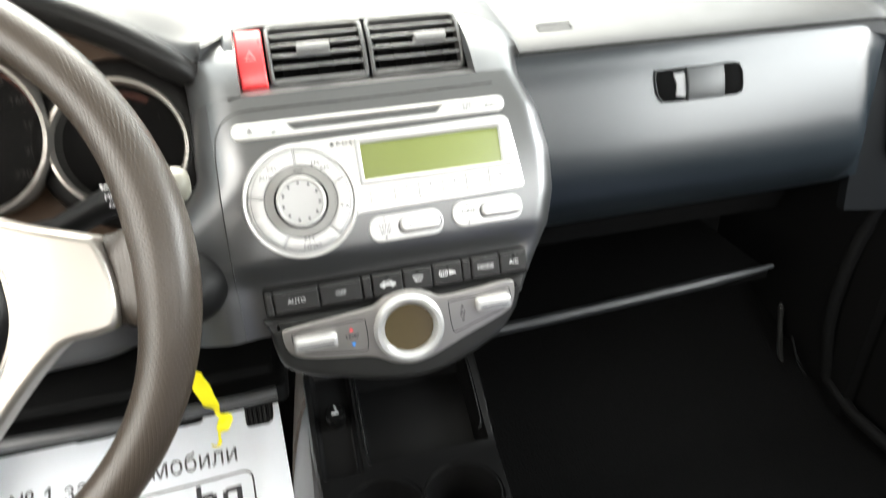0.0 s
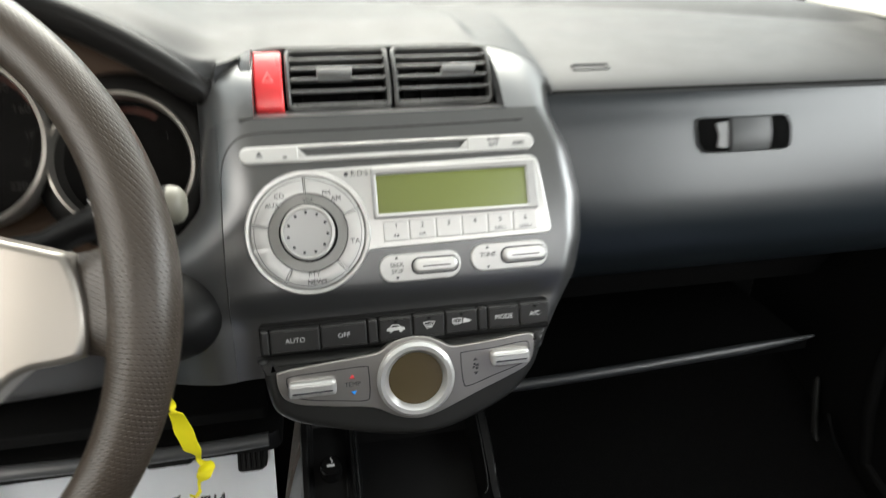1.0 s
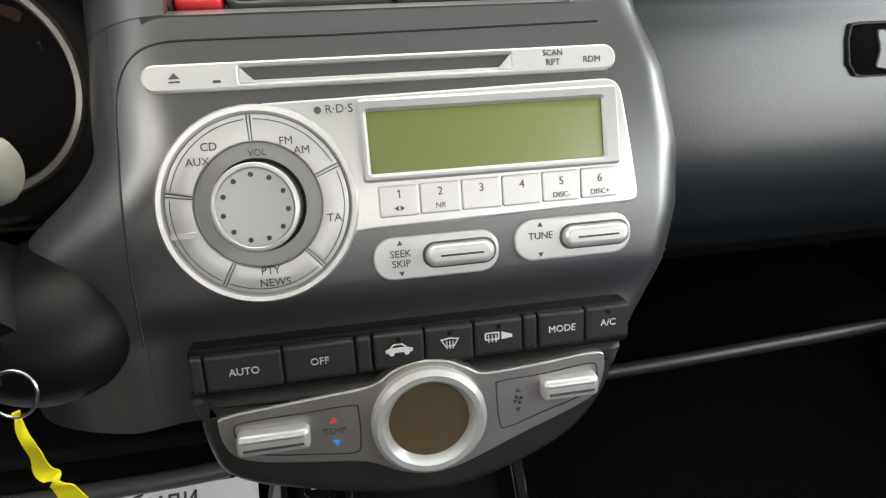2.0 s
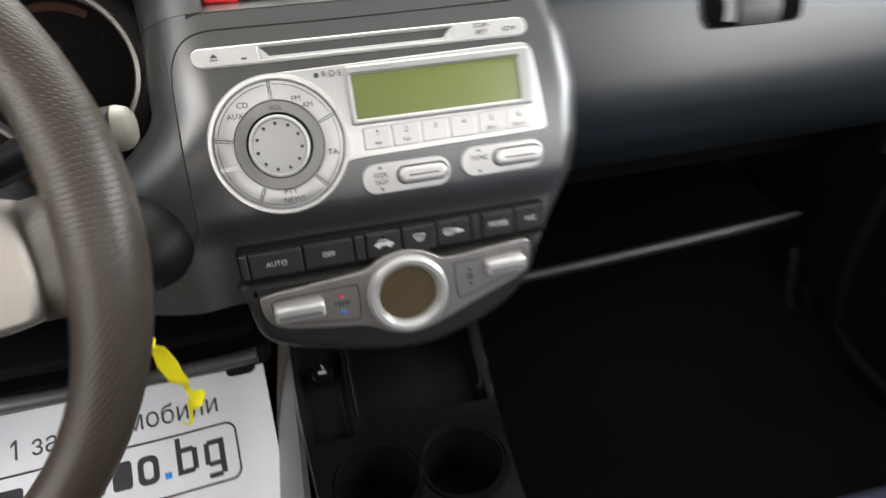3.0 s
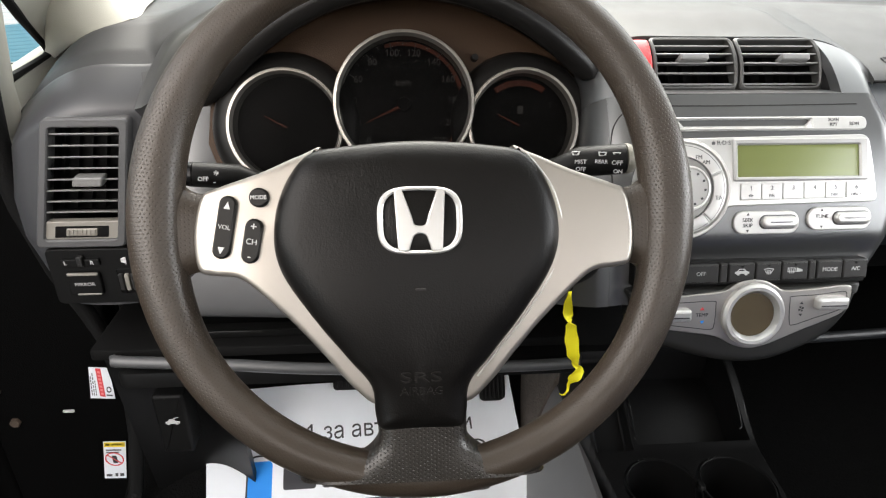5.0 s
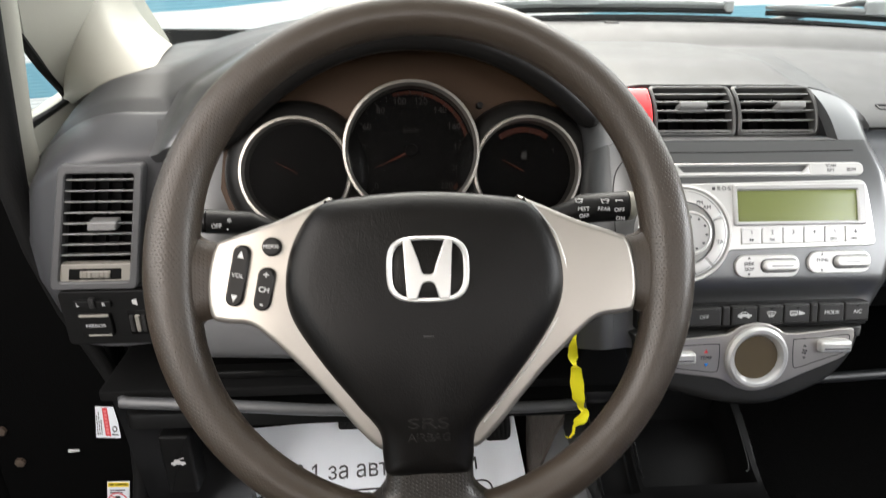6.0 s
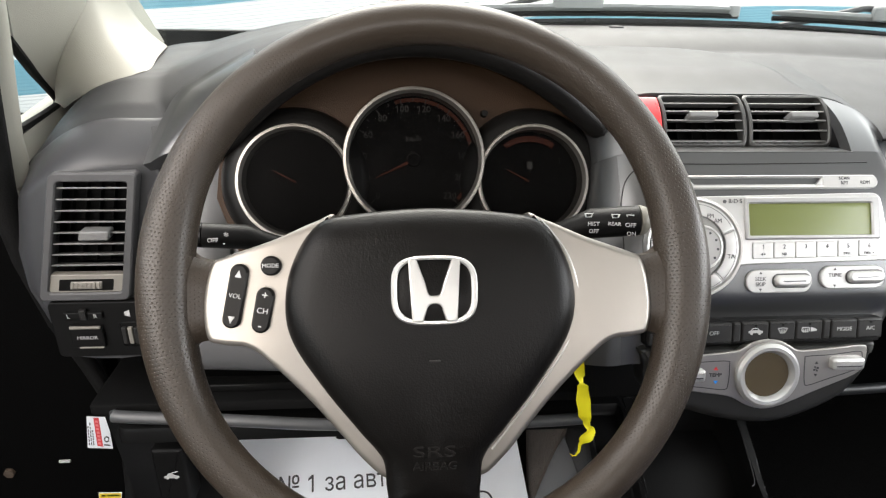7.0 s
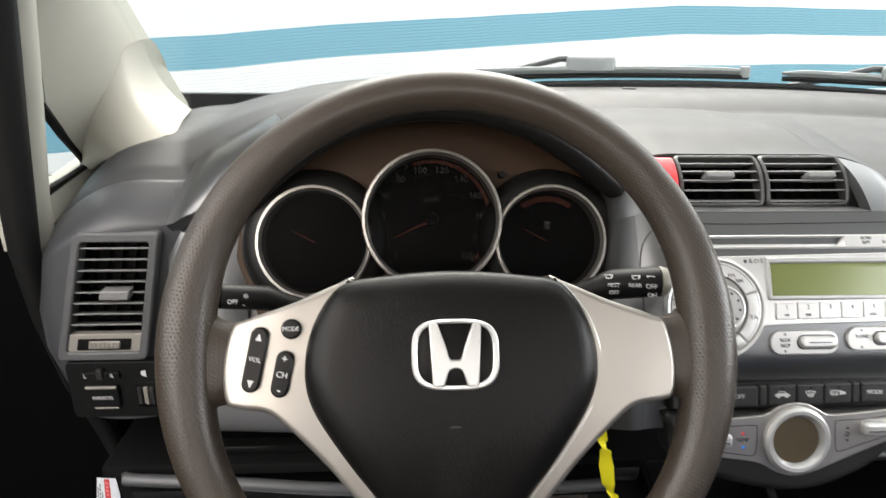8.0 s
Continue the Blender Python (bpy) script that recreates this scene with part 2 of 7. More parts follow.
for m, level in ((BROWN, 0.15), (GLOVE, 0.42), (GRIP, 0.35), (ENDSHADE, 0.15), (PAD, 0.30), (DEEP, 0.06), (SHADE, 0.02), (CARPET, 0.03), (DIAL, 0.12), (HUB, 0.15), (RIMMAT, 0.42), (LOWERSKIN, 0.42)):
    m.node_tree.nodes["Principled BSDF"].inputs["Specular IOR Level"].default_value = level
LIP = mat("dark_visor_edge", (0.0085, 0.0080, 0.0076), 0.32, grain=0.2, grain_size=0.001, vary=0.1)
BADGE = mat("polished_badge_silver", (0.56, 0.56, 0.55), 0.34, metal=0.75, vary=0.02)
KNOBGREY = mat("pale_grey_knob_plastic", (0.34, 0.34, 0.335), 0.4, metal=0.4, vary=0.04)
VENTSTRIP = mat("warm_grey_vent_strip", (0.24, 0.225, 0.20), 0.42, metal=0.3, vary=0.05)
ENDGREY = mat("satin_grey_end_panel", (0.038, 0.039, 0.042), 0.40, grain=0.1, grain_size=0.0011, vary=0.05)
KNEE = mat("satin_grey_knee_cover", (0.115, 0.115, 0.118), 0.42, grain=0.1, grain_size=0.0011, vary=0.06)
SIDEBEZEL = mat("mid_grey_vent_bezel", (0.066, 0.066, 0.068), 0.42, vary=0.06)
CONSOLE = mat("black_console_plastic", (0.0060, 0.0060, 0.0061), 0.33, grain=0.2, grain_size=0.001, vary=0.15)
EDGE = mat("glossy_grey_edge_strip", (0.062, 0.063, 0.065), 0.34, vary=0.06)
EMBOSS = mat("lightened_vinyl_emboss", (0.013, 0.0122, 0.0117), 0.36, vary=0.1)
BOLT = mat("dull_brown_bolt", (0.06, 0.042, 0.030), 0.5, vary=0.15)
PINK = mat("pale_red_print", (0.80, 0.22, 0.22), 0.5, vary=0.05)
TAB = mat("grey_vent_tab", (0.15, 0.15, 0.148), 0.42, vary=0.06)
RINGGREY = mat("dull_grey_dial_ring", (0.24, 0.238, 0.230), 0.40, metal=0.35, vary=0.05)
KNOBSIDE = mat("shaded_knob_side", (0.012, 0.012, 0.012), 0.4, metal=0.0, vary=0.05)
INLAY = mat("champagne_grey_inlay", (0.37, 0.355, 0.335), 0.34, metal=0.8, vary=0.04, speck=0.1)
DIMINK = mat("faded_lettering", (0.38, 0.38, 0.38), 0.6, vary=0.1)
# the fascia's paint in a darker tone, standing for the column's shade
FLANK = mat("shaded_fascia_side", (0.090, 0.091, 0.092), 0.38, metal=0.7, vary=0.03, gloss_vary=0.02)
HEADLINER = mat("pale_woven_headliner", (0.70, 0.685, 0.63), 0.9, grain=0.4, grain_size=0.002, vary=0.04)
SHEET = stripe_mat()
GLASS = glass_mat("windscreen_glass", 0.03, (0.93, 0.96, 0.95))
LENS = glass_mat("clear_dial_cover", 0.001, (0.56, 0.56, 0.56), 0.35)


# ---- building helpers ----
def thing(name, label, category, at=(0, 0, 0), group="", kind=""):
    e = new(name)
    e.empty_display_size = 0.02
    e.location = at
    return tagged(e, label, category, group, kind)


def part(name, bm, material, parent=None, label="", smooth=True, sub=0):
    """Links bm, built in world places, as one mesh under parent."""
    me = bpy.data.meshes.new(name)
    bmesh.ops.recalc_face_normals(bm, faces=bm.faces)
    bm.to_mesh(me)
    bm.free()
    me.materials.append(material)
    ob = new(name, me)
    if smooth:
        me.polygons.foreach_set("use_smooth", [True] * len(me.polygons))
        me.set_sharp_from_angle(angle=radians(38))
    if parent is not None:
        ob.parent = parent
        bpy.context.view_layer.update()
        ob.matrix_parent_inverse = parent.matrix_world.inverted()
    if label:
        ob["label"] = label
    return ob


def flat_map(ob, fn):
    """Gives the mesh flat coordinates: fn(place) is (u, v) in metres."""
    me = ob.data
    layer = me.uv_layers.new(name="flat")
    for loop in me.loops:
        layer.data[loop.index].uv = fn(me.vertices[loop.vertex_index].co)
    return ob


def solid(name, bm, material, label, category, group="", kind="", smooth=True):
    """A thing of one mesh."""
    return tagged(part(name, bm, material, None, "", smooth), label, category, group, kind)


def mapped(bm, fn):
    for v in bm.verts:
        v.co = fn(*v.co)
    return bm


def rrect(x0, y0, x1, y1, r, n=4):
    pts = []
    for cx, cy, a0 in ((x1 - r, y1 - r, 0), (x0 + r, y1 - r, 90), (x0 + r, y0 + r, 180), (x1 - r, y0 + r, 270)):
        for k in range(n + 1):
            a = radians(a0 + 90 * k / n)
            pts.append((cx + r * math.cos(a), cy + r * math.sin(a)))
    return pts


def disc(cx, cy, r, n=40, ry=None):
    return [(cx + r * math.cos(2 * math.pi * k / n), cy + (ry or r) * math.sin(2 * math.pi * k / n)) for k in range(n)]


def inset(o, d):
    """Outline o, counter-clockwise, shrunk by d."""
    out, n = [], len(o)
    for i in range(n):
        a, b, c = Vector(o[i - 1]), Vector(o[i]), Vector(o[(i + 1) % n])
        e1, e2 = (b - a), (c - b)
        if e1.length < 1e-9 or e2.length < 1e-9:
            out.append(tuple(b))
            continue
        e1.normalize(), e2.normalize()
        n1, n2 = Vector((-e1.y, e1.x)), Vector((-e2.y, e2.x))
        m = n1 + n2
        m = m / max(0.35, m.length_squared / 2) if m.length > 1e-6 else n1
        out.append((b.x + m.x * d, b.y + m.y * d))
    return out


def area2(o):
    return sum(o[i - 1][0] * o[i][1] - o[i][0] * o[i - 1][1] for i in range(len(o)))


def smooth_outline(pts, per=6):
    """A closed Catmull-Rom curve through pts."""
    out, n = [], len(pts)
    for i in range(n):
        p0, p1, p2, p3 = (Vector(pts[(i + k - 1) % n]) for k in range(4))
        for k in range(per):
            t = k / per
            q = 0.5 * ((2 * p1) + (p2 - p0) * t + (2 * p0 - 5 * p1 + 4 * p2 - p3) * t * t + (3 * p1 - p0 - 3 * p2 + p3) * t ** 3)
            out.append((q.x, q.y))
    return out


def prism(outline, h0, h1, bev=0.0008, seg=2, bm=None):
    """A plate from h0 to h1 with a rounded upper edge."""
    bm = bm or bmesh.new()
    if area2(outline) < 0:
        outline = outline[::-1]
    rings = [(outline, h0)]
    for k in range(seg + 1):
        a = math.pi / 2 * k / seg
        rings.append((inset(outline, bev * (1 - math.cos(a))), h1 - bev + bev * math.sin(a)))
    if bev > 0.0007:  # a narrow flat border keeps the top's shading level
        rings.append((inset(outline, bev * 1.15), h1))
    loops = [[bm.verts.new((x, y, h)) for x, y in o] for o, h in rings]
    for a, b in zip(loops, loops[1:]):
        for i in range(len(a)):
            bm.faces.new((a[i - 1], a[i], b[i], b[i - 1]))
    bm.faces.new(loops[-1])
    bm.faces.new(loops[0][::-1])
    return bm


def frame_prism(outer, inner, h0, h1, bev=0.0006, bm=None):
    """A plate with a hole; both outlines have the same count of points."""
    bm = bm or bmesh.new()
    rings = [(outer, h0), (outer, h1 - bev), (inset(outer, bev), h1), (inset(inner, -bev), h1), (inner, h1 - bev), (inner, h0)]
    loops = [[bm.verts.new((x, y, h)) for x, y in o] for o, h in rings]
    for a, b in zip(loops, loops[1:] + loops[:1]):
        for i in range(len(a)):
            bm.faces.new((a[i - 1], a[i], b[i], b[i - 1]))
    return bm


def cuts(bm, step=0.008, axis=1):
    """Cuts bm across so that it can bend."""
    lo, hi = min(v.co[axis] for v in bm.verts), max(v.co[axis] for v in bm.verts)
    no = [0, 0, 0]
    no[axis] = 1
    k = lo + step
    while k < hi - 0.002:
        co = [0, 0, 0]
        co[axis] = k
        bmesh.ops.bisect_plane(bm, geom=bm.verts[:] + bm.edges[:] + bm.faces[:], plane_co=co, plane_no=no)
        k += step
    return bm


def revolve(profile, n=40, bm=None):
    """Turns (radius, height) points round the z axis; ends of radius 0 close it."""
    bm = bm or bmesh.new()
    loops = []
    for r, h in profile:
        if r < 1e-7:
            loops.append([bm.verts.new((0, 0, h))])
        else:
            loops.append([bm.verts.new((r * math.cos(2 * math.pi * k / n), r * math.sin(2 * math.pi * k / n), h)) for k in range(n)])
    for a, b in zip(loops, loops[1:]):
        for i in range(n):
            q = [a[i - 1] if len(a) > 1 else a[0], a[i] if len(a) > 1 else a[0], b[i] if len(b) > 1 else b[0], b[i - 1] if len(b) > 1 else b[0]]
            q = list(dict.fromkeys(q))
            if len(q) > 2:
                bm.faces.new(q)
    return bm


def shell(fn, nu, nv, depth, bm=None, skip=None):
    """A curved panel: fn(u, v) for u, v in 0..1, with a back side moved by the vector depth."""
    bm = bm or bmesh.new()
    d = Vector(depth)
    f = [[Vector(fn(i / nu, j / nv)) for j in range(nv + 1)] for i in range(nu + 1)]
    a = [[bm.verts.new(p) for p in row] for row in f]
    b = [[bm.verts.new(p + d) for p in row] for row in f]
    for i in range(nu):
        for j in range(nv):
            if skip and skip((i + 0.5) / nu, (j + 0.5) / nv):
                continue
            bm.faces.new((a[i][j], a[i + 1][j], a[i + 1][j + 1], a[i][j + 1]))
            bm.faces.new((b[i][j], b[i][j + 1], b[i + 1][j + 1], b[i + 1][j]))
    for i in range(nu):
        bm.faces.new((a[i][0], b[i][0], b[i + 1][0], a[i + 1][0]))
        bm.faces.new((a[i][nv], a[i + 1][nv], b[i + 1][nv], b[i][nv]))
    for j in range(nv):
        bm.faces.new((a[0][j], a[0][j + 1], b[0][j + 1], b[0][j]))
        bm.faces.new((a[nu][j], b[nu][j], b[nu][j + 1], a[nu][j + 1]))
    return bm


def tube(points, r, n=10, closed=False, bm=None, flat=1.0):
    """A round bar along points; r is one radius or one a point. flat squeezes it across."""
    bm = bm or bmesh.new()
    pts = [Vector(p) for p in points]
    m = len(pts)
    rs = r if isinstance(r, (list, tuple)) else [r] * m
    loops, side = [], None
    for i, p in enumerate(pts):
        a = pts[i - 1] if (i or closed) else p
        b = pts[(i + 1) % m] if (i < m - 1 or closed) else p
        d = (b - a).normalized()
        if side is None:
            side = d.orthogonal().normalized()
        side = (side - d * side.dot(d)).normalized()
        up = d.cross(side)
        loops.append([bm.verts.new(p + rs[i] * (side * math.cos(2 * math.pi * k / n) * flat + up * math.sin(2 * math.pi * k / n))) for k in range(n)])
    for a, b in zip(loops, loops[1:] + (loops[:1] if closed else [])):
        for k in range(n):
            bm.faces.new((a[k - 1], a[k], b[k], b[k - 1]))
    if not closed:
        bm.faces.new(loops[0])
        bm.faces.new(loops[-1])
    return bm


def box(x0, x1, y0, y1, z0, z1, bev=0.002, bm=None):
    return prism(rrect(x0, y0, x1, y1, min(bev * 2, abs(x1 - x0) / 2.1, abs(y1 - y0) / 2.1), 3), z0, z1, bev, 2, bm)


def typeset(text, size, thick):
    """The text as a mesh, from x = 0 to the right."""
    cu = bpy.data.curves.new("lettering", "FONT")
    cu.body, cu.size, cu.align_x, cu.align_y, cu.extrude = text, size, "LEFT", "CENTER", thick
    cu.resolution_u = 3
    ob = bpy.data.objects.new("lettering", cu)
    me = bpy.data.meshes.new_from_object(ob)
    bm = bmesh.new()
    bm.from_mesh(me)
    bpy.data.objects.remove(ob)
    bpy.data.curves.remove(cu)
    bpy.data.meshes.remove(me)
    return bm


@functools.lru_cache(maxsize=None)
def ink_end(text, size):
    bm = typeset(text, size, 0.0001)
    end = max((v.co.x for v in bm.verts), default=-1.0)
    bm.free()
    return end


def lettering(text, size, x, y, h, turn=0.0, thick=0.00025, width=None):
    """The text as a mesh, centred at (x, y), standing from h upwards; a one has its flag."""
    bm = typeset(text, size, thick)
    for i, sign in enumerate(text):
        if sign == "1":
            lo, hi = ink_end(text[:i], size) if text[:i].strip() else -1.0, ink_end(text[:i + 1], size)
            old = [v for v in bm.verts if lo + 1e-6 < v.co.x <= hi + 1e-6]
            low, high = min(v.co.y for v in old), max(v.co.y for v in old)
            bmesh.ops.delete(bm, geom=old, context="VERTS")
            k, w = high - low, 0.13 * (high - low)
            one = [(hi - w, low), (hi, low), (hi, high), (hi - w * 0.85, high), (hi - 0.36 * k, high - 0.20 * k), (hi - 0.36 * k, high - 0.34 * k), (hi - w, high - 0.20 * k)]
            prism(one, -thick, thick, thick * 0.4, 1, bm)
    mid = (min(v.co.x for v in bm.verts) + max(v.co.x for v in bm.verts)) / 2
    for v in bm.verts:
        v.co.x -= mid
    c, s = math.cos(radians(turn)), math.sin(radians(turn))
    k = 1.0
    if width:
        w = max(v.co.x for v in bm.verts) - min(v.co.x for v in bm.verts)
        k = width / w
    for v in bm.verts:
        px = v.co.x * k
        v.co = (x + c * px - s * v.co.y, y + s * px + c * v.co.y, h + v.co.z)
    return bm


def lerp(a, b, t):
    return a + (b - a) * t


def ease(t):
    t = max(0.0, min(1.0, t))
    return t * t * (3 - 2 * t)


def chain(keys, x):
    """Smooth interpolation through (x, value) keys."""
    if x <= keys[0][0]:
        return keys[0][1]
    for (a, p), (b, q) in zip(keys, keys[1:]):
        if x <= b:
            return lerp(p, q, ease((x - a) / (b - a)))
    return keys[-1][1]


def framed(origin, tilt):
    """A plane that leans back by tilt degrees: (right, up along it, towards the driver) to a place in the car."""
    t = radians(tilt)
    o, up, out = Vector(origin), Vector((0, math.sin(t), math.cos(t))), Vector((0, -math.cos(t), math.sin(t)))
    return lambda x, y, h: o + Vector((x, 0, 0)) + up * y + out * h


# The centre stack's face: (y, z) from its foot to its lip, as a curve by arc length.
ZS = np.linspace(0.43, 0.73, 121)
YS = np.polyval(np.polyfit([0.445, 0.475, 0.50, 0.525, 0.56, 0.60, 0.644, 0.668, 0.692, 0.72], [0.104, 0.109, 0.117, 0.1245, 0.1345, 0.147, 0.162, 0.177, 0.1925, 0.210], 3), ZS)
AS = np.concatenate([[0], np.cumsum(np.hypot(np.diff(ZS), np.diff(YS)))])
AS = AS - np.interp(0.445, ZS, AS)


def stack(x, s, h=0.0):
    """A place on the centre stack: across, up along its face, and out of it."""
    y, z = float(np.interp(s, AS, YS)), float(np.interp(s, AS, ZS))
    dy = float(np.interp(s + 0.004, AS, YS) - np.interp(s - 0.004, AS, YS))
    dz = float(np.interp(s + 0.004, AS, ZS) - np.interp(s - 0.004, AS, ZS))
    n = math.hypot(dy, dz)
    return Vector((x, y - h * dz / n, z + h * dy / n))


def on_stack(bm, step=0.008):
    return mapped(cuts(bm, step), stack)


MID = 0.317  # the car's middle


def line_through(pts, per=6):
    """An open Catmull-Rom curve through pts."""
    out, n = [], len(pts)
    for i in range(n - 1):
        p0, p1, p2, p3 = (Vector(pts[min(n - 1, max(0, i + k - 1))]) for k in range(4))
        for k in range(per):
            t = k / per
            out.append(tuple(0.5 * ((2 * p1) + (p2 - p0) * t + (2 * p0 - 5 * p1 + 4 * p2 - p3) * t * t + (3 * p1 - p0 - 3 * p2 + p3) * t ** 3)))
    return out + [tuple(pts[-1])]


# ---- the place outside ----
def sheet_wall(name, a, b, label):
    """Ribbed sheeting hung from a to b, 3.2 m high."""
    (xa, ya), (xb, yb) = a, b

    def at(u, v):
        return (lerp(xa, xb, u) , lerp(ya, yb, u) + 0.03 * math.sin(u * 23) * math.sin(v * 5), -0.32 + 3.2 * v)
    d = Vector((yb - ya, xa - xb, 0)).normalized() * 0.02
    return solid(name, shell(at, 40, 12, d), SHEET, label, "sheeting", kind="structure")


bmg = bmesh.new()
bmesh.ops.create_grid(bmg, x_segments=40, y_segments=40, size=400)
for v in bmg.verts:
    v.co.z = -0.32 + 0.01 * noise.noise(v.co * 0.3)
solid("ground", bmg, ASPHALT, "grey asphalt ground round the car", "ground", kind="structure")
sheet_wall("wall_north", (-4.2, 3.4), (6.5, 5.85), "white and blue striped ribbed sheeting")
sheet_wall("wall_west", (-4.0, -6.0), (-4.2, 3.4), "white and blue striped ribbed sheeting")


# ---- the car's shell ----
def floor_z(y):
    return 0.083 + 0.52 * max(0.0, y - 0.255)


solid("floor", shell(lambda u, v: (lerp(-0.41, 1.05, u), lerp(-1.3, 0.78, v), floor_z(lerp(-1.3, 0.78, v)) + 0.004 * noise.noise(Vector((u * 20, v * 30, 0)))), 60, 80, (0, 0, -0.03)),
      CARPET, "black carpeted car floor rising to the toe board", "floor", kind="structure")
solid("wall_front", box(-0.41, 1.05, 0.76, 0.78, 0.3, 0.76), BLACK, "dark firewall behind the dashboard", "wall", kind="structure")
solid("ceiling", shell(lambda u, v: (lerp(-0.36, 1.0, u), lerp(-1.5, -0.02, v), 1.27 + 0.03 * math.sin(math.pi * u)), 12, 12, (0, 0, 0.03)),
      HEADLINER, "pale beige headliner over the seats", "ceiling", kind="structure")
# unseen wall, built high to keep light from behind low
solid("wall_back", box(-0.41, 1.05, -1.55, -1.5, 0.05, 1.08), DEEP, "unseen dark wall closing the cabin's rear", "wall", kind="structure")


def side_wall(name, x, t, y0, y1, z0, z1, material, label):
    return solid(name, box(x, x + t, y0, y1, z0, z1, 0.006), material, label, "wall", kind="structure")


side_wall("wall_east", 1.05, 0.05, -1.5, 0.36, 0.05, 0.655, BLACK, "black closed passenger door lining")
# unseen dark walls added to block light where side windows would be
side_wall("wall_east_rear", 1.02, 0.06, -1.5, -0.58, 0.70, 1.27, DEEP, "unseen dark wall added to block light at the rear side")
side_wall("wall_east_upper", 1.03, 0.06, -0.58, 0.02, 0.97, 1.27, DEEP, "unseen dark wall added to cut the passenger window's light")
side_wall("wall_west_rear", -0.44, 0.06, -1.5, -0.75, 0.05, 1.27, DEEP, "unseen dark wall added to block light at the rear side")
side_wall("wall_west_pillar", -0.42, 0.06, -0.75, -0.62, 0.05, 1.27, BEIGE, "beige centre pillar beside the driver's seat")


def base_z(x):
    return 0.791 - 0.070 * (x - 0.36) ** 2


# windscreen: from the cowl up to the roof
def screen(u, v):
    x = lerp(-0.37, 1.004, u)
    bow = 0.05 * (1 - (2 * u - 1) ** 2)
    return (x, lerp(0.585, -0.08, v) + bow, lerp(base_z(x) - 0.012, 1.265, v))


solid("window_1", shell(screen, 20, 16, (0, 0.003, 0.003)), GLASS, "clear raked windscreen glass", "windscreen", kind="structure").visible_shadow = False
solid("trim", shell(lambda u, v: Vector(screen(u, 0.016 * v)) + Vector((0, 0.006, 0.006 - 0.046 * (u - 0.53) ** 2)), 30, 1, (0, 0.004, 0.004)), GLOSSBLACK, "black border along the windscreen's foot", "trim", kind="structure")
solid("cowl", shell(lambda u, v: (lerp(-0.40, 1.03, u), lerp(0.62, 0.95, v), base_z(lerp(-0.40, 1.03, u)) - 0.03 - 0.10 * v), 20, 4, (0, 0, -0.02)),
      WIPERMAT, "black plastic cowl under the wipers", "cowl", kind="structure")


def mirrored(bm, flip):
    if flip:
        for v in bm.verts:
            v.co.x = 2 * MID - v.co.x
    return bm


def pillar(name, flip):
    """Front roof pillar: a wide bevelled band from the dash corner up beside the windscreen."""
    rail = [(-0.397, 0.425, 0.70), (-0.3835, 0.318, 0.785), (-0.362, 0.288, 0.888), (-0.335, 0.12, 1.06), (-0.32, -0.1, 1.24)]

    def band(u, v):
        w = Vector((lerp(-0.352, -0.335, u), lerp(0.64, -0.02, u), lerp(0.755, 1.26, u)))
        k = min(3.999, u * 4)
        q = Vector(rail[int(k)]).lerp(Vector(rail[int(k) + 1]), k - int(k))
        p = w.lerp(q, v)
        bulge = 0.020 * math.sin(math.pi * v)
        return p + Vector((bulge, -bulge * 0.3, -bulge * 0.2))
    ob = solid(name, mirrored(shell(band, 32, 14, (-0.02, 0.01, 0.012)), flip), BEIGE, "pale beige front pillar trim beside the windscreen", "pillar", kind="structure")
    return ob


def pillar_foot(name, flip):
    """The flared foot of the pillar trim, lapping over the dash's corner."""
    low = line_through([(-0.338, 0.610, 0.752), (-0.322, 0.555, 0.757), (-0.300, 0.455, 0.758), (-0.283, 0.380, 0.756), (-0.290, 0.358, 0.754), (-0.316, 0.350, 0.745), (-0.352, 0.368, 0.731), (-0.395, 0.408, 0.708)], 6)
    high = line_through([(-0.348, 0.560, 0.816), (-0.337, 0.490, 0.850), (-0.340, 0.430, 0.846), (-0.347, 0.405, 0.826), (-0.362, 0.385, 0.796), (-0.382, 0.380, 0.752), (-0.396, 0.405, 0.715)], 7)

    def along(pts, u):
        k = u * (len(pts) - 1)
        i = min(len(pts) - 2, int(k))
        return Vector(pts[i]).lerp(Vector(pts[i + 1]), k - i)

    def sweep(u, v):
        return along(low, u).lerp(along(high, u), v) + Vector((-0.018, 0.006, -0.004)) * math.sin(math.pi * v) * (1 - 0.5 * u)
    return solid(name, mirrored(shell(sweep, 42, 14, (-0.006, 0.004, -0.004)), flip), BEIGE, "pale beige foot of the pillar trim over the dash", "pillar", kind="structure")


def rear_band(name, flip):
    """The slim second pillar behind the quarter window."""
    inner = [(-0.398, 0.318, 0.668), (-0.398, 0.317, 0.703), (-0.381, 0.307, 0.790), (-0.360, 0.290, 0.888), (-0.333, 0.12, 1.06)]
    outer = [(-0.40, 0.278, 0.652), (-0.40, 0.276, 0.68), (-0.384, 0.268, 0.79), (-0.364, 0.250, 0.888), (-0.337, 0.08, 1.06)]

    def band(u, v):
        k = min(3.999, u * 4)
        i = int(k)
        a = Vector(inner[i]).lerp(Vector(inner[i + 1]), k - i)
        b = Vector(outer[i]).lerp(Vector(outer[i + 1]), k - i)
        return a.lerp(b, v) + Vector((0.012 * math.sin(math.pi * v), -0.004 * math.sin(math.pi * v), 0))
    return solid(name, mirrored(shell(band, 28, 10, (-0.03, 0, 0)), flip), BEIGE, "slim pale beige pillar trim behind the quarter window", "pillar", kind="structure")


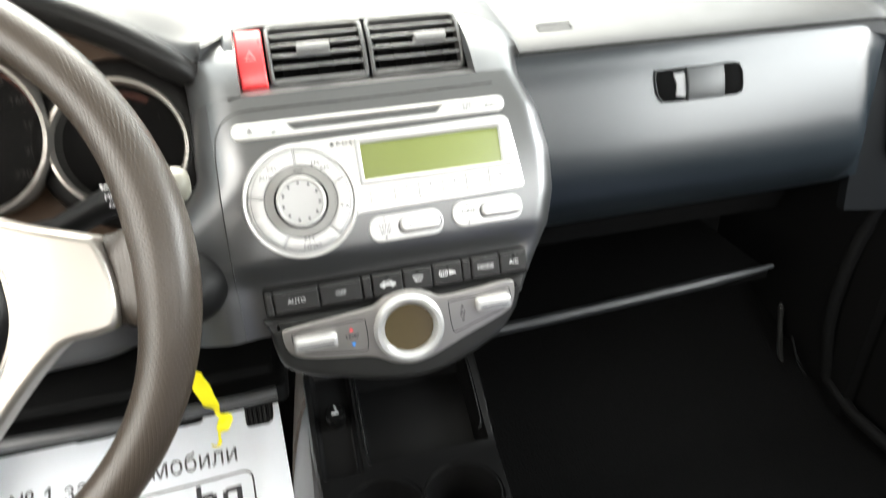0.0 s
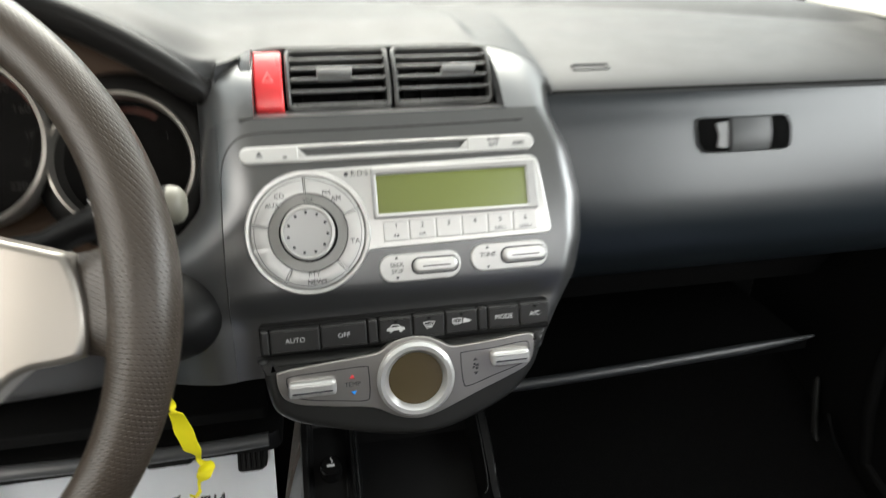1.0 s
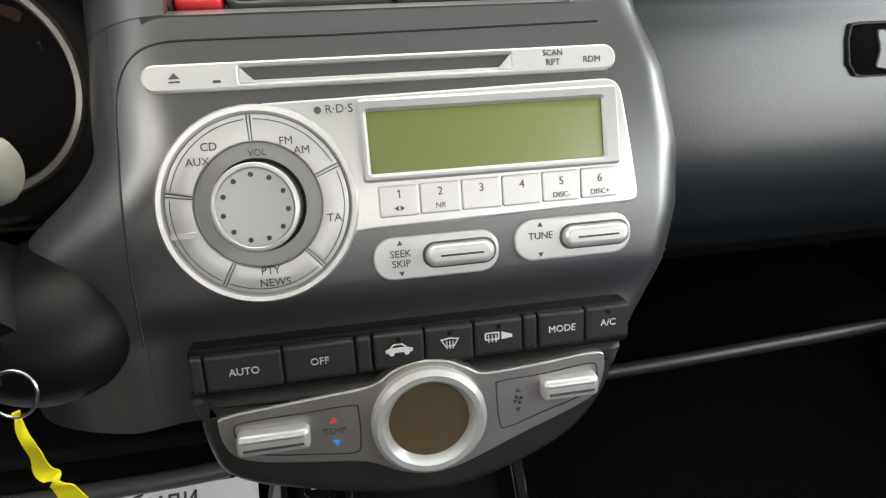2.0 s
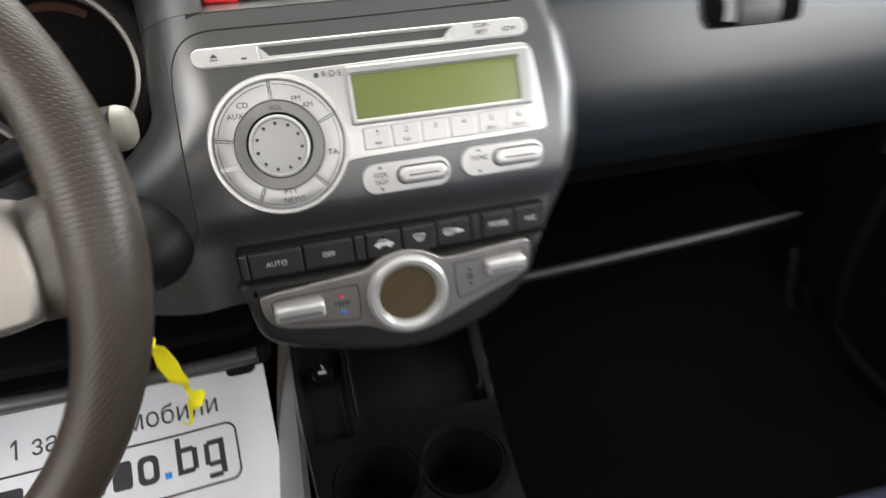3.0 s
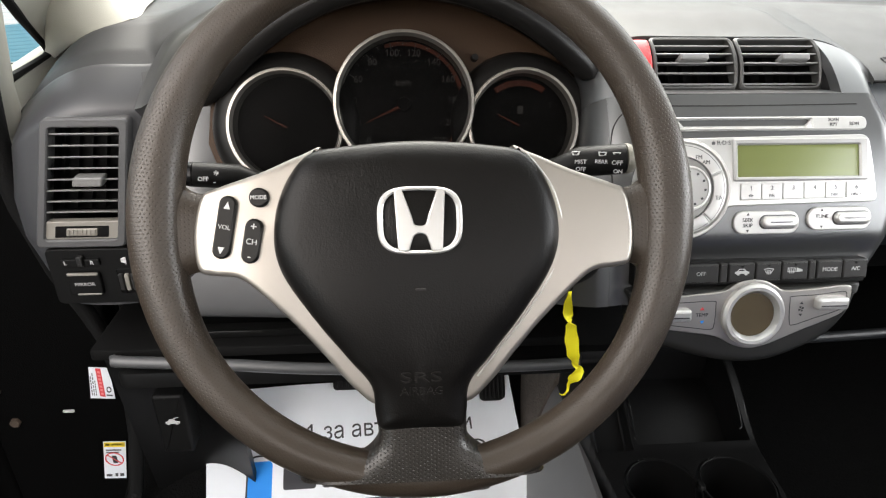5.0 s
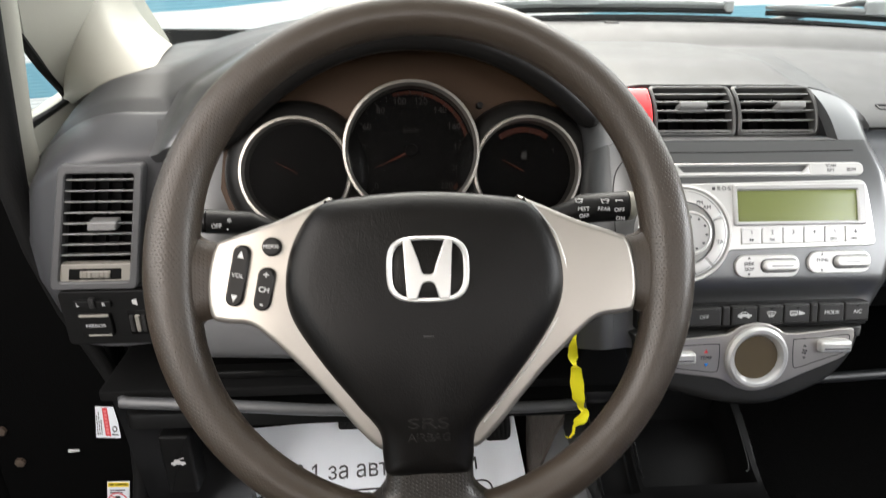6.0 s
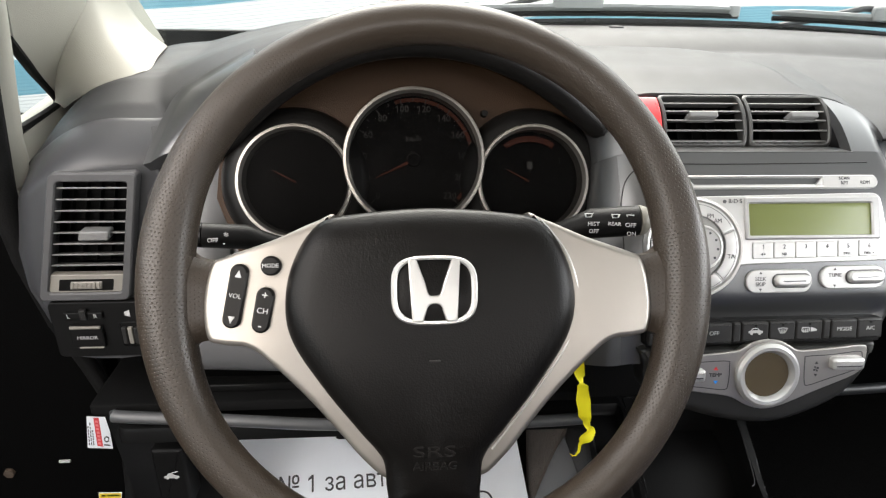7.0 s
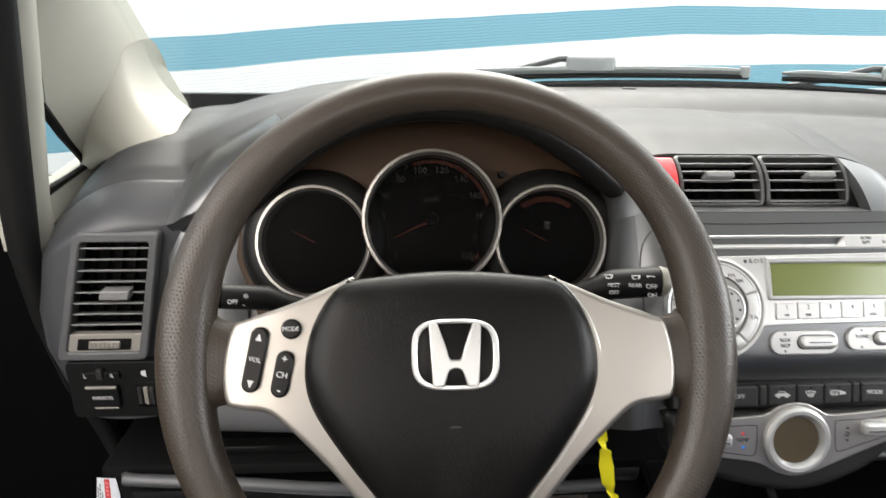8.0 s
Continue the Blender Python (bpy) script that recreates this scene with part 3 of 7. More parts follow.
def quarter_sill(name, flip):
    def band(u, v):
        y = lerp(0.29, 0.60, u)
        top = lerp(0.695, 0.735, u)
        low = lerp(0.60, 0.72, u)
        return (-0.385 - 0.012 * v, y, lerp(low, top, v))
    return solid(name, mirrored(shell(band, 10, 4, (-0.03, 0, 0)), flip), BEIGE, "pale trim below the quarter window", "trim", kind="structure")


def quarter_seal(name, flip):
    pts = [(-0.402, 0.318, 0.702), (-0.402, 0.37, 0.706), (-0.402, 0.400, 0.709), (-0.401, 0.408, 0.714), (-0.400, 0.402, 0.722), (-0.392, 0.352, 0.757), (-0.383, 0.307, 0.793)]
    return solid(name, mirrored(tube(pts, 0.005, 8), flip), RUBBER, "black rubber seal of the quarter window", "seal", kind="structure")


def quarter_pane(name, flip):
    bm = bmesh.new()
    tri = [(-0.41, 0.31, 0.690), (-0.41, 0.42, 0.708), (-0.388, 0.29, 0.81)]
    a = [bm.verts.new(q) for q in tri]
    b = [bm.verts.new((x - 0.004, y, z)) for x, y, z in tri]
    bm.faces.new(a), bm.faces.new(b[::-1])
    for i in range(3):
        bm.faces.new((a[i - 1], b[i - 1], b[i], a[i]))
    ob = solid(name, mirrored(bm, flip), GLASS, "small clear triangular quarter window", "window", kind="structure", smooth=False)
    ob.visible_shadow = False
    return ob


for k, flip in enumerate((False, True)):
    pillar("pillar_%d" % (k + 1), flip)
    rear_band("pillar_%d" % (k + 3), flip)
    pillar_foot("pillar_foot_%d" % (k + 1), flip)
    quarter_sill("window_sill_%d" % (k + 1), flip)
    quarter_seal("window_seal_%d" % (k + 1), flip)
    quarter_pane("window_%d" % (k + 2), flip)

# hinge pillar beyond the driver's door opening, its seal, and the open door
solid("wing_edge", box(-0.76, -0.602, 0.380, 0.425, -0.30, 0.34, 0.01), SHADE, "box added for the front wing's rear edge, toned near-black for shadow", "wing", kind="structure")
solid("door_jamb", box(-0.60, -0.405, 0.375, 0.42, -0.1, 0.70, 0.004), SHADE, "painted door jamb, toned near-black for shadow", "door jamb", kind="structure")
solid("jamb_side", box(-0.428, -0.408, 0.421, 0.76, 0.0, 0.62, 0.004), BLACK, "black side lining of the footwell", "lining", kind="structure")
seal_pts = [(-0.33, 0.05, 1.08), (-0.362, 0.228, 0.90), (-0.382, 0.245, 0.79), (-0.398, 0.258, 0.66), (-0.402, 0.27, 0.58), (-0.394, 0.285, 0.50), (-0.387, 0.31, 0.428), (-0.373, 0.31, 0.386), (-0.365, 0.31, 0.334), (-0.363, 0.31, 0.288), (-0.369, 0.31, 0.229), (-0.385, 0.30, 0.135), (-0.39, 0.24, 0.11), (-0.39, 0.0, 0.10), (-0.39, -0.6, 0.10)]
solid("door_seal", tube(seal_pts, [0.020, 0.020, 0.018, 0.014] + [0.010] * (len(seal_pts) - 4), 10), RUBBER, "black rubber door seal along the opening", "seal", kind="structure")
door = thing("door_1", "open driver's door with black lining", "car door", (-0.62, 0.33, 0.1), kind="structure")
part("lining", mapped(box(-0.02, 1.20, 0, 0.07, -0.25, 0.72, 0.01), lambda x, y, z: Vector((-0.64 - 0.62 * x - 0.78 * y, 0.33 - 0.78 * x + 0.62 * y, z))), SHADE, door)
part("window_frame", mapped(tube([(0.0, 0.03, 0.70), (0.12, 0.03, 0.82), (0.42, 0.03, 1.12), (0.60, 0.03, 1.22), (0.93, 0.03, 1.2), (0.95, 0.03, 0.72)], 0.018, 8), lambda x, y, z: Vector((-0.64 - 0.62 * x - 0.78 * y, 0.33 - 0.78 * x + 0.62 * y, z))), RUBBER, door)


# ---- dashboard ----
dash = thing("dashboard", "grey moulded plastic car dashboard with a light centre stack", "dashboard", (MID, 0.4, 0.5))


def dash_front(x):
    """The front edge of the upper pad at x: (y, z)."""
    y = chain([(-0.40, 0.262), (-0.36, 0.243), (-0.25, 0.240), (-0.20, 0.262), (0.16, 0.262), (0.23, 0.272), (0.39, 0.272), (0.456, 0.232), (0.84, 0.230), (0.90, 0.238), (1.03, 0.262)], x)
    z = chain([(-0.40, 0.668), (-0.36, 0.690), (-0.25, 0.704), (-0.20, 0.715), (0.10, 0.726), (0.17, 0.742), (0.236, 0.752), (0.388, 0.752), (0.456, 0.7195), (0.84, 0.7195), (0.90, 0.704), (0.99, 0.69), (1.03, 0.668)], x)
    if 0.385 < x < 0.456:  # the pod's rounded shoulder
        k = 1 - math.sqrt(1 - ((x - 0.385) / 0.071) ** 2)
        y, z = lerp(0.272, 0.232, k), lerp(0.752, 0.7195, k)
    return y, z


def round_end(x):
    """0 at the dash's ends, rising to 1 a hand's width in."""
    d = min(1.0, max(0.0, min(x + 0.392, 1.026 - x) / 0.115))
    return 1 - (1 - d) ** 2.2


def arch(x):
    """The visor's edge over the dials."""
    return 0.70 + 0.115 * (1 - (abs(x) / (0.199 if x < 0 else 0.207)) ** 2.08)


def visor_front(x):
    return 0.246 - 0.030 * max(0.0, (arch(x) - 0.70) / 0.115)


def end_z(y):
    """Height of the dash's ends: steep brow over the side vents, then a flat shelf below the glass."""
    return float(np.interp(y, [0.236, 0.243, 0.249, 0.262, 0.30, 0.345, 0.36, 0.378, 0.607], [0.684, 0.694, 0.7005, 0.7105, 0.7345, 0.752, 0.7545, 0.7560, 0.759]))


def visor_top(x, y):
    """Outside of the visor: flares to a crease on the driver's side, and fairs softly into the middle."""
    k = max(0.0, y - visor_front(x))
    half = 0.199 * (1 + 0.15 * min(1.0, k / 0.03) + 1.15 * k) if x < 0 else 0.207 * (1 + 0.13 * ease(k / 0.05) + 0.15 * k)
    e = abs(x) / half
    low = lerp(0.70, end_z(y) + 0.003, ease(k / 0.05)) if x < 0 else 0.70 + 0.13 * max(0.0, y - 0.25)
    return low + (0.815 - low) * (1 - e ** 2.08) + 0.006 * math.sin(math.pi * min(1.0, k / 0.12) * 0.5) - 0.020 * ease(k / 0.3)


def pad_at(x, v):
    y0, z0 = dash_front(x)
    y0 = lerp(y0, visor_front(x), ease((0.215 - abs(x)) / 0.03))
    w = v ** 1.35
    y = lerp(y0, 0.607, w)
    # middle: a gently rising deck, then the steeper strip along the glass
    edge = 0.485 - 0.28 * (x - MID) ** 2
    top = base_z(x) - 0.003
    step = top - 0.021
    d = min(1.0, max(0.0, (y - y0) / (edge - y0)))
    mid = lerp(z0, step, 1 - (1 - d) ** 1.6) if y < edge else lerp(step, top, 1 - (1 - min(1.0, (y - edge) / 0.085)) ** 2)
    mid -= 0.006 * math.exp(-w * 45) * ease((x - 0.42) / 0.05)
    q = (max(0.0, x - 0.20) / 0.20) ** 4 + (max(0.0, y - 0.27) / 0.205) ** 4
    mid += 0.008 * ease((1.12 - q) / 0.22) * ease((x - 0.02) / 0.1) * ease(w * 4.5)
    end = end_z(y)
    low = float(np.interp(y, [0.236, 0.263, 0.293, 0.364, 0.441, 0.548, 0.607], [0.632, 0.650, 0.667, 0.690, 0.712, 0.729, 0.733]))
    z = lerp(mid, end, max(ease((-0.15 - x) / 0.09), ease((x - 0.86) / 0.09)))
    z = lerp(low, z, round_end(x))
    if -0.34 < x < 0.34:
        t = visor_top(x, y)
        soft = 0.004 if x < 0 else 0.012
        z = lerp(z, 0.5 * (z + t + math.sqrt((z - t) ** 2 + soft * soft)) - (0.1 * soft if x < 0 else 0.0), ease((0.34 - abs(x)) / 0.09))
        z = lerp(z, min(z, arch(x)), ease(1 - w * 30)) if abs(x) < 0.185 else z
    return Vector((x, y, z))


def pad(u, v):
    x = lerp(-0.392, 1.026, 0.6 * u + 0.4 * (0.5 - 0.5 * math.cos(math.pi * u)))
    return pad_at(x, lerp(0.20 * ease((-0.238 - x) / 0.02), 1.0, v))


part("upper_pad", shell(pad, 400, 76, (0, 0.002, -0.012)), PAD, dash, "grey soft dash top, glossy from the windscreen's light")
part("sensor", box(0.284, 0.304, 0.572, 0.586, base_z(0.3) - 0.006, base_z(0.3) - 0.0005, 0.002), PAD, dash)


# face of the centre stack
def stack_right(s):
    return float(np.interp(s, [0.09, 0.12, 0.149, 0.1786, 0.2135, 0.2555, 0.294], [0.440, 0.454, 0.470, 0.477, 0.478, 0.472, 0.458]))


def stack_left(s):
    return chain([(0.09, 0.112), (0.165, 0.113), (0.235, 0.163), (0.294, 0.165)], s)


def left_drop(x, s):
    """How far the fascia has rounded back towards its outer left edge."""
    d = min(1.0, max(0.0, (0.215 - x) / (0.215 - stack_left(s))))
    return 0.055 * (1 - math.sqrt(1 - d * d))


def face_at(x, s):
    r = stack_right(s)
    h = -left_drop(x, s)
    d = (x - (r - 0.030)) / 0.030
    if d > 0:
        h -= 0.070 * (1 - math.sqrt(max(0.0, 1 - d * d)))
    # it turns in under the rockers
    h -= 0.009 * ease((0.155 - s) / 0.024) * ease((x - 0.170) / 0.03) * ease((r - 0.012 - x) / 0.025)
    return stack(x, s, h - 0.0005)


def face(u, v):
    s = lerp(0.088, 0.2875, v)
    return face_at(lerp(0.1853, stack_right(s), 0.55 * u + 0.45 * (0.5 - 0.5 * math.cos(math.pi * u))), s)


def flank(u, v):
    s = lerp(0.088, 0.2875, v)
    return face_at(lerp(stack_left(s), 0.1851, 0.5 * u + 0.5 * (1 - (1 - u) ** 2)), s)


part("fascia", shell(face, 110, 40, (0, 0.012, -0.004)), FASCIA, dash, "pale grey painted centre fascia with a rounded edge")
part("fascia_flank", shell(flank, 40, 40, (0, 0.012, -0.004)), FLANK, dash, "side of the fascia towards the column, toned darker for shade")
# ledge below the vents and the cheeks beside them
part("vent_ledge", shell(lambda u, v: (lerp(0.203, 0.4085, u), lerp(stack(0.3, 0.2872).y, 0.262, v), lerp(stack(0.3, 0.2872).z, 0.7045, ease(v))), 20, 5, (0, 0, -0.008)), FASCIA, dash)


def pod_cheek(u, v):
    x = lerp(0.4070, 0.4560, u)
    ty, tz = dash_front(x)
    d = max(0.0, (x - (stack_right(0.2875) - 0.030)) / 0.030)
    low = stack(x, 0.2870, -0.070 * (1 - math.sqrt(max(0.0, 1 - d * d))) - 0.0005)
    p = low.lerp(Vector((x, ty - 0.001, tz - 0.001)), v)
    return p + Vector((0, -0.004, 0.004)) * math.sin(math.pi * v) * (1 - u)


part("pod_cheek", shell(pod_cheek, 24, 16, (-0.002, 0.01, -0.004)), FASCIA, dash)


def left_filler(u, v):
    x = lerp(0.163, 0.2135, 0.5 * u + 0.5 * u * u)
    low = stack(x, 0.2875, -left_drop(x, 0.2875))
    ty, tz = dash_front(x)
    p = low.lerp(Vector((x, ty + 0.002 + left_drop(x, 0.2875), tz - 0.001)), v)
    return p + Vector((0, -0.008, 0.008)) * math.sin(math.pi * v)


part("side_filler", shell(left_filler, 36, 14, (0, 0.006, -0.006)), FASCIA, dash)
part("vent_cheek", mapped(revolve([(0.0, 0.0), (0.016, 0.001), (0.0235, 0.005), (0.0262, 0.012), (0.0, 0.0125)], 28), lambda x, y, z: Vector((0.2002 + z, 0.250 + x * 0.9 + y * 0.45, 0.7285 + y * 0.92))), DASH, dash)
part("inner_cheek", shell(lambda u, v: (lerp(0.06, 0.182, u), lerp(0.275, 0.205, u ** 2) + 0.03 * v, lerp(0.52, 0.70, v)), 14, 10, (0, 0.01, 0)), BLACK, dash, "black inner side beside the column")
# shallow groove line round the radio
gro = [(0.1853, 0.135), (0.1851, 0.18), (0.1853, 0.223), (0.1862, 0.245), (0.1895, 0.2600), (0.1975, 0.2705), (0.2105, 0.2750), (0.235, 0.2757), (0.30, 0.2755), (0.42, 0.2768)]
part("groove", tube([stack(x, s, -0.0004 - left_drop(x, s)) for x, s in line_through(gro)], 0.0006, 6), DARKBTN, dash)


# passenger side
def glove(u, v):
    right = lerp(0.885, 0.868, v)
    x = lerp(0.4485 + 0.004 * (1 - v), right, u)
    z = lerp(0.535, 0.7155, v)
    y = float(np.interp(z, [0.535, 0.56, 0.585, 0.61, 0.64, 0.668, 0.70, 0.7155], [0.232, 0.2065, 0.1975, 0.1990, 0.2072, 0.2158, 0.2258, 0.2335]))
    y = lerp(max(y, 0.240), y, ease((right - x) / 0.05))
    return (x, y, z)


def glove_smooth(u, v):
    """The door's profile, its bends rounded."""
    p = [Vector(glove(u, min(1.0, max(0.0, v + d)))) for d in (-0.09, -0.045, 0.0, 0.045, 0.09)]
    q = Vector(glove(u, v))
    return (q.x, sum(a.y for a in p) / 5 if 0.09 <= v <= 0.91 else q.y + (sum(a.y for a in p) / 5 - q.y) * min(v, 1 - v) / 0.09, q.z)


part("seam", tube([(x, dash_front(x)[0] - 0.0005, dash_front(x)[1] - 0.0035) for x in np.linspace(0.456, 0.985, 40)], 0.0014, 6), DEEP, dash)
glovebox = thing("glovebox", "closed grey glovebox with a two-slot pull handle", "glovebox", (0.66, 0.25, 0.53))
part("door", shell(glove_smooth, 60, 48, (0, 0.014, 0)), GLOVE, glovebox, "smooth slate-grey upper door")


def handle_place(x, y, h):
    return Vector((0.588 + (x - 0.592) * 0.94, 0.2182 + (y * 0.26) - h, 0.6755 + y * 0.82))


slot_l = [(0.5945, 0.0165), (0.5935, 0.008), (0.5955, -0.008), (0.6010, -0.0160), (0.6080, -0.0172), (0.6290, -0.0172), (0.6290, 0.0172), (0.6000, 0.0172)]
slot_r = [(0.6700, 0.0172), (0.6700, -0.0172), (0.6860, -0.0172), (0.6915, -0.0150), (0.6935, -0.0080), (0.6930, 0.0080), (0.6890, 0.0160), (0.6840, 0.0172)]
# flat plates, not holes: the depth's darkness is put into their colour
for o in (slot_l, slot_r):
    if area2(o) < 0:
        o.reverse()
    part("slot", mapped(prism(o, -0.004, 0.0012, 0.0003), handle_place), SHADE, glovebox, "finger slot, a flat plate toned black as if deep")
    part("slot_edge", mapped(frame_prism(inset(o, -0.0012), o, -0.004, 0.0026, 0.0005), handle_place), GRIP, glovebox)
saddle = prism(rrect(0.6275, -0.0180, 0.6705, 0.0180, 0.0015), -0.004, 0.0050, 0.0012, 3)
for v in cuts(saddle, 0.004).verts:
    v.co.z += 0.0022 * (1 - (v.co.y / 0.018) ** 2) - 0.0016 * (abs(v.co.x - 0.649) / 0.0215) ** 4
part("handle_grip", mapped(saddle, handle_place), GRIP, glovebox, "grey bridging grip")
part("lock", mapped(prism(smooth_outline([(0.6130, 0.0120), (0.6190, 0.0130), (0.6265, 0.0120), (0.6275, -0.0120), (0.6200, -0.0130), (0.6150, -0.0110), (0.6165, 0.0)], 3), 0.0, 0.0024, 0.0008), handle_place), SIDEBEZEL, glovebox, "grey latch lever in the slot")
# lower dash and tray are toned near-black for the shade under the glovebox
part("lower_cover", shell(lambda u, v: (lerp(0.43, 0.90, u), float(np.interp(v, [0, 0.25, 0.6, 1], [0.365, 0.352, 0.330, 0.305])), lerp(0.432, 0.54, v)), 20, 12, (0, 0.02, 0)), DEEP, dash, "lower dash above the tray, toned near-black for shade")
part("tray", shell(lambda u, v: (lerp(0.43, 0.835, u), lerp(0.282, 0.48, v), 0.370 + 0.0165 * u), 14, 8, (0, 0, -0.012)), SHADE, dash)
part("tray_edge", tube(line_through([(0.40, 0.278, 0.373), (0.55, 0.276, 0.3795), (0.70, 0.277, 0.386), (0.76, 0.278, 0.3885), (0.81, 0.280, 0.3905), (0.842, 0.282, 0.392)], 4), [0.0065] * 12 + [0.006, 0.0055, 0.005, 0.0045, 0.004, 0.0035, 0.003, 0.0025, 0.002], 10), DASH, dash, "pale edge strip of the passenger tray")
part("tray_back", box(0.42, 0.90, 0.47, 0.49, 0.30, 0.55), BLACK, dash)
part("airbag_badge", mapped(frame_prism(rrect(0.487, 0.0, 0.522, 0.0085, 0.0015), rrect(0.4885, 0.0012, 0.5205, 0.0073, 0.001), -0.001, 0.0005, 0.0002), lambda x, y, h: Vector((x, 0.262 + y * 1.2, pad_at(x, 0.16).z + y * 0.42 + h))), PAD, dash)


# ends of the dashboard, with the vent slots
def end_surface(u, v, rolled=False):
    """Across the driver's end panel from outer to inner edge, and up it to the pad; rolled: it turns over into the pad in a soft curve."""
    x0 = float(np.interp(v, [0, 0.15, 0.33, 0.53, 0.8, 1], [-0.378, -0.400, -0.415, -0.417, -0.402, -0.3885]))
    x = lerp(x0, lerp(-0.255, -0.235, v), u)
    d = max(0.0, 1 - u / 0.26)
    corner = pad_at(x, 0.0)
    y = 0.245 + 0.010 * v - 0.013 * math.sin(math.pi * u) + 0.05 * d ** 2.2
    if not rolled:
        return (x, lerp(y, corner.y + 0.03 * d ** 2.2, ease((v - 0.8) / 0.2)), lerp(0.484, corner.z + 0.001, v))
    if v < 0.75:
        return (x, y, lerp(0.484, corner.z - 0.004, v / 0.75))
    t = (v - 0.75) / 0.25
    foot, end = Vector((x, y, corner.z - 0.004)), pad_at(x, 0.20) + Vector((0, 0, 0.0008))
    bend = Vector((x, y, lerp(corner.z, end.z, 0.35)))
    return foot.lerp(bend, t).lerp(bend.lerp(end, t), t)


def in_vent(u, v, rolled=False):
    x, _, z = end_surface(u, v, rolled)
    k = (z - 0.554) / 0.130
    return 0.03 < k < 0.97 and lerp(-0.3725, -0.3375, k) + 0.004 < x < lerp(-0.2855, -0.259, k) - 0.004


for flip in (False, True):
    part("end_panel", mirrored(shell(lambda u, v, r=not flip: end_surface(u, v, r), 60, 72, (0, 0.012, 0), None, lambda u, v, r=not flip: in_vent(u, v, r)), flip), ENDSHADE if flip else ENDGREY, dash, "satin grey end panel round the side vent")


# ---- binnacle ----
cluster = thing("instrument_cluster", "three round instrument dials with silver rings under a dark hood", "instrument cluster", (0, 0.25, 0.65))
lip = [Vector((x, visor_front(x) + 0.005, arch(x) - 0.0115)) for x in np.linspace(-0.1935, 0.1735, 49)]
part("hood_lip", tube(lip, [0.006, 0.010] + [0.0125] * 45 + [0.012, 0.0105], 14, flat=1.0), LIP, cluster, "rounded dark edge of the visor")
part("hood_end", mapped(revolve([(0, 0.012), (0.007, 0.010), (0.011, 0.003), (0.011, -0.004), (0, -0.012)], 20), lambda x, y, z: lip[-1] + Vector((x + 0.001, y + 0.002, z))), LIP, cluster)
GAUGE = framed((0, 0.236, 0.69), 20)
arch_out = [(x, (arch(x) - 0.69) * 0.98 - 0.016) for x in np.linspace(0.176, -0.188, 33)]
part("surround", mapped(prism(arch_out + [(-0.192, -0.03), (-0.17, -0.09), (0.165, -0.09), (0.186, -0.03)], -0.04, -0.015, 0.003), GAUGE), BROWN, cluster, "dark brown panel round the dials")
DIALS = [("left_dial", -0.1145, -0.0155, 0.0545), ("right_dial", 0.1105, -0.0155, 0.0545), ("speedometer", -0.003, 0.0055, 0.0665)]
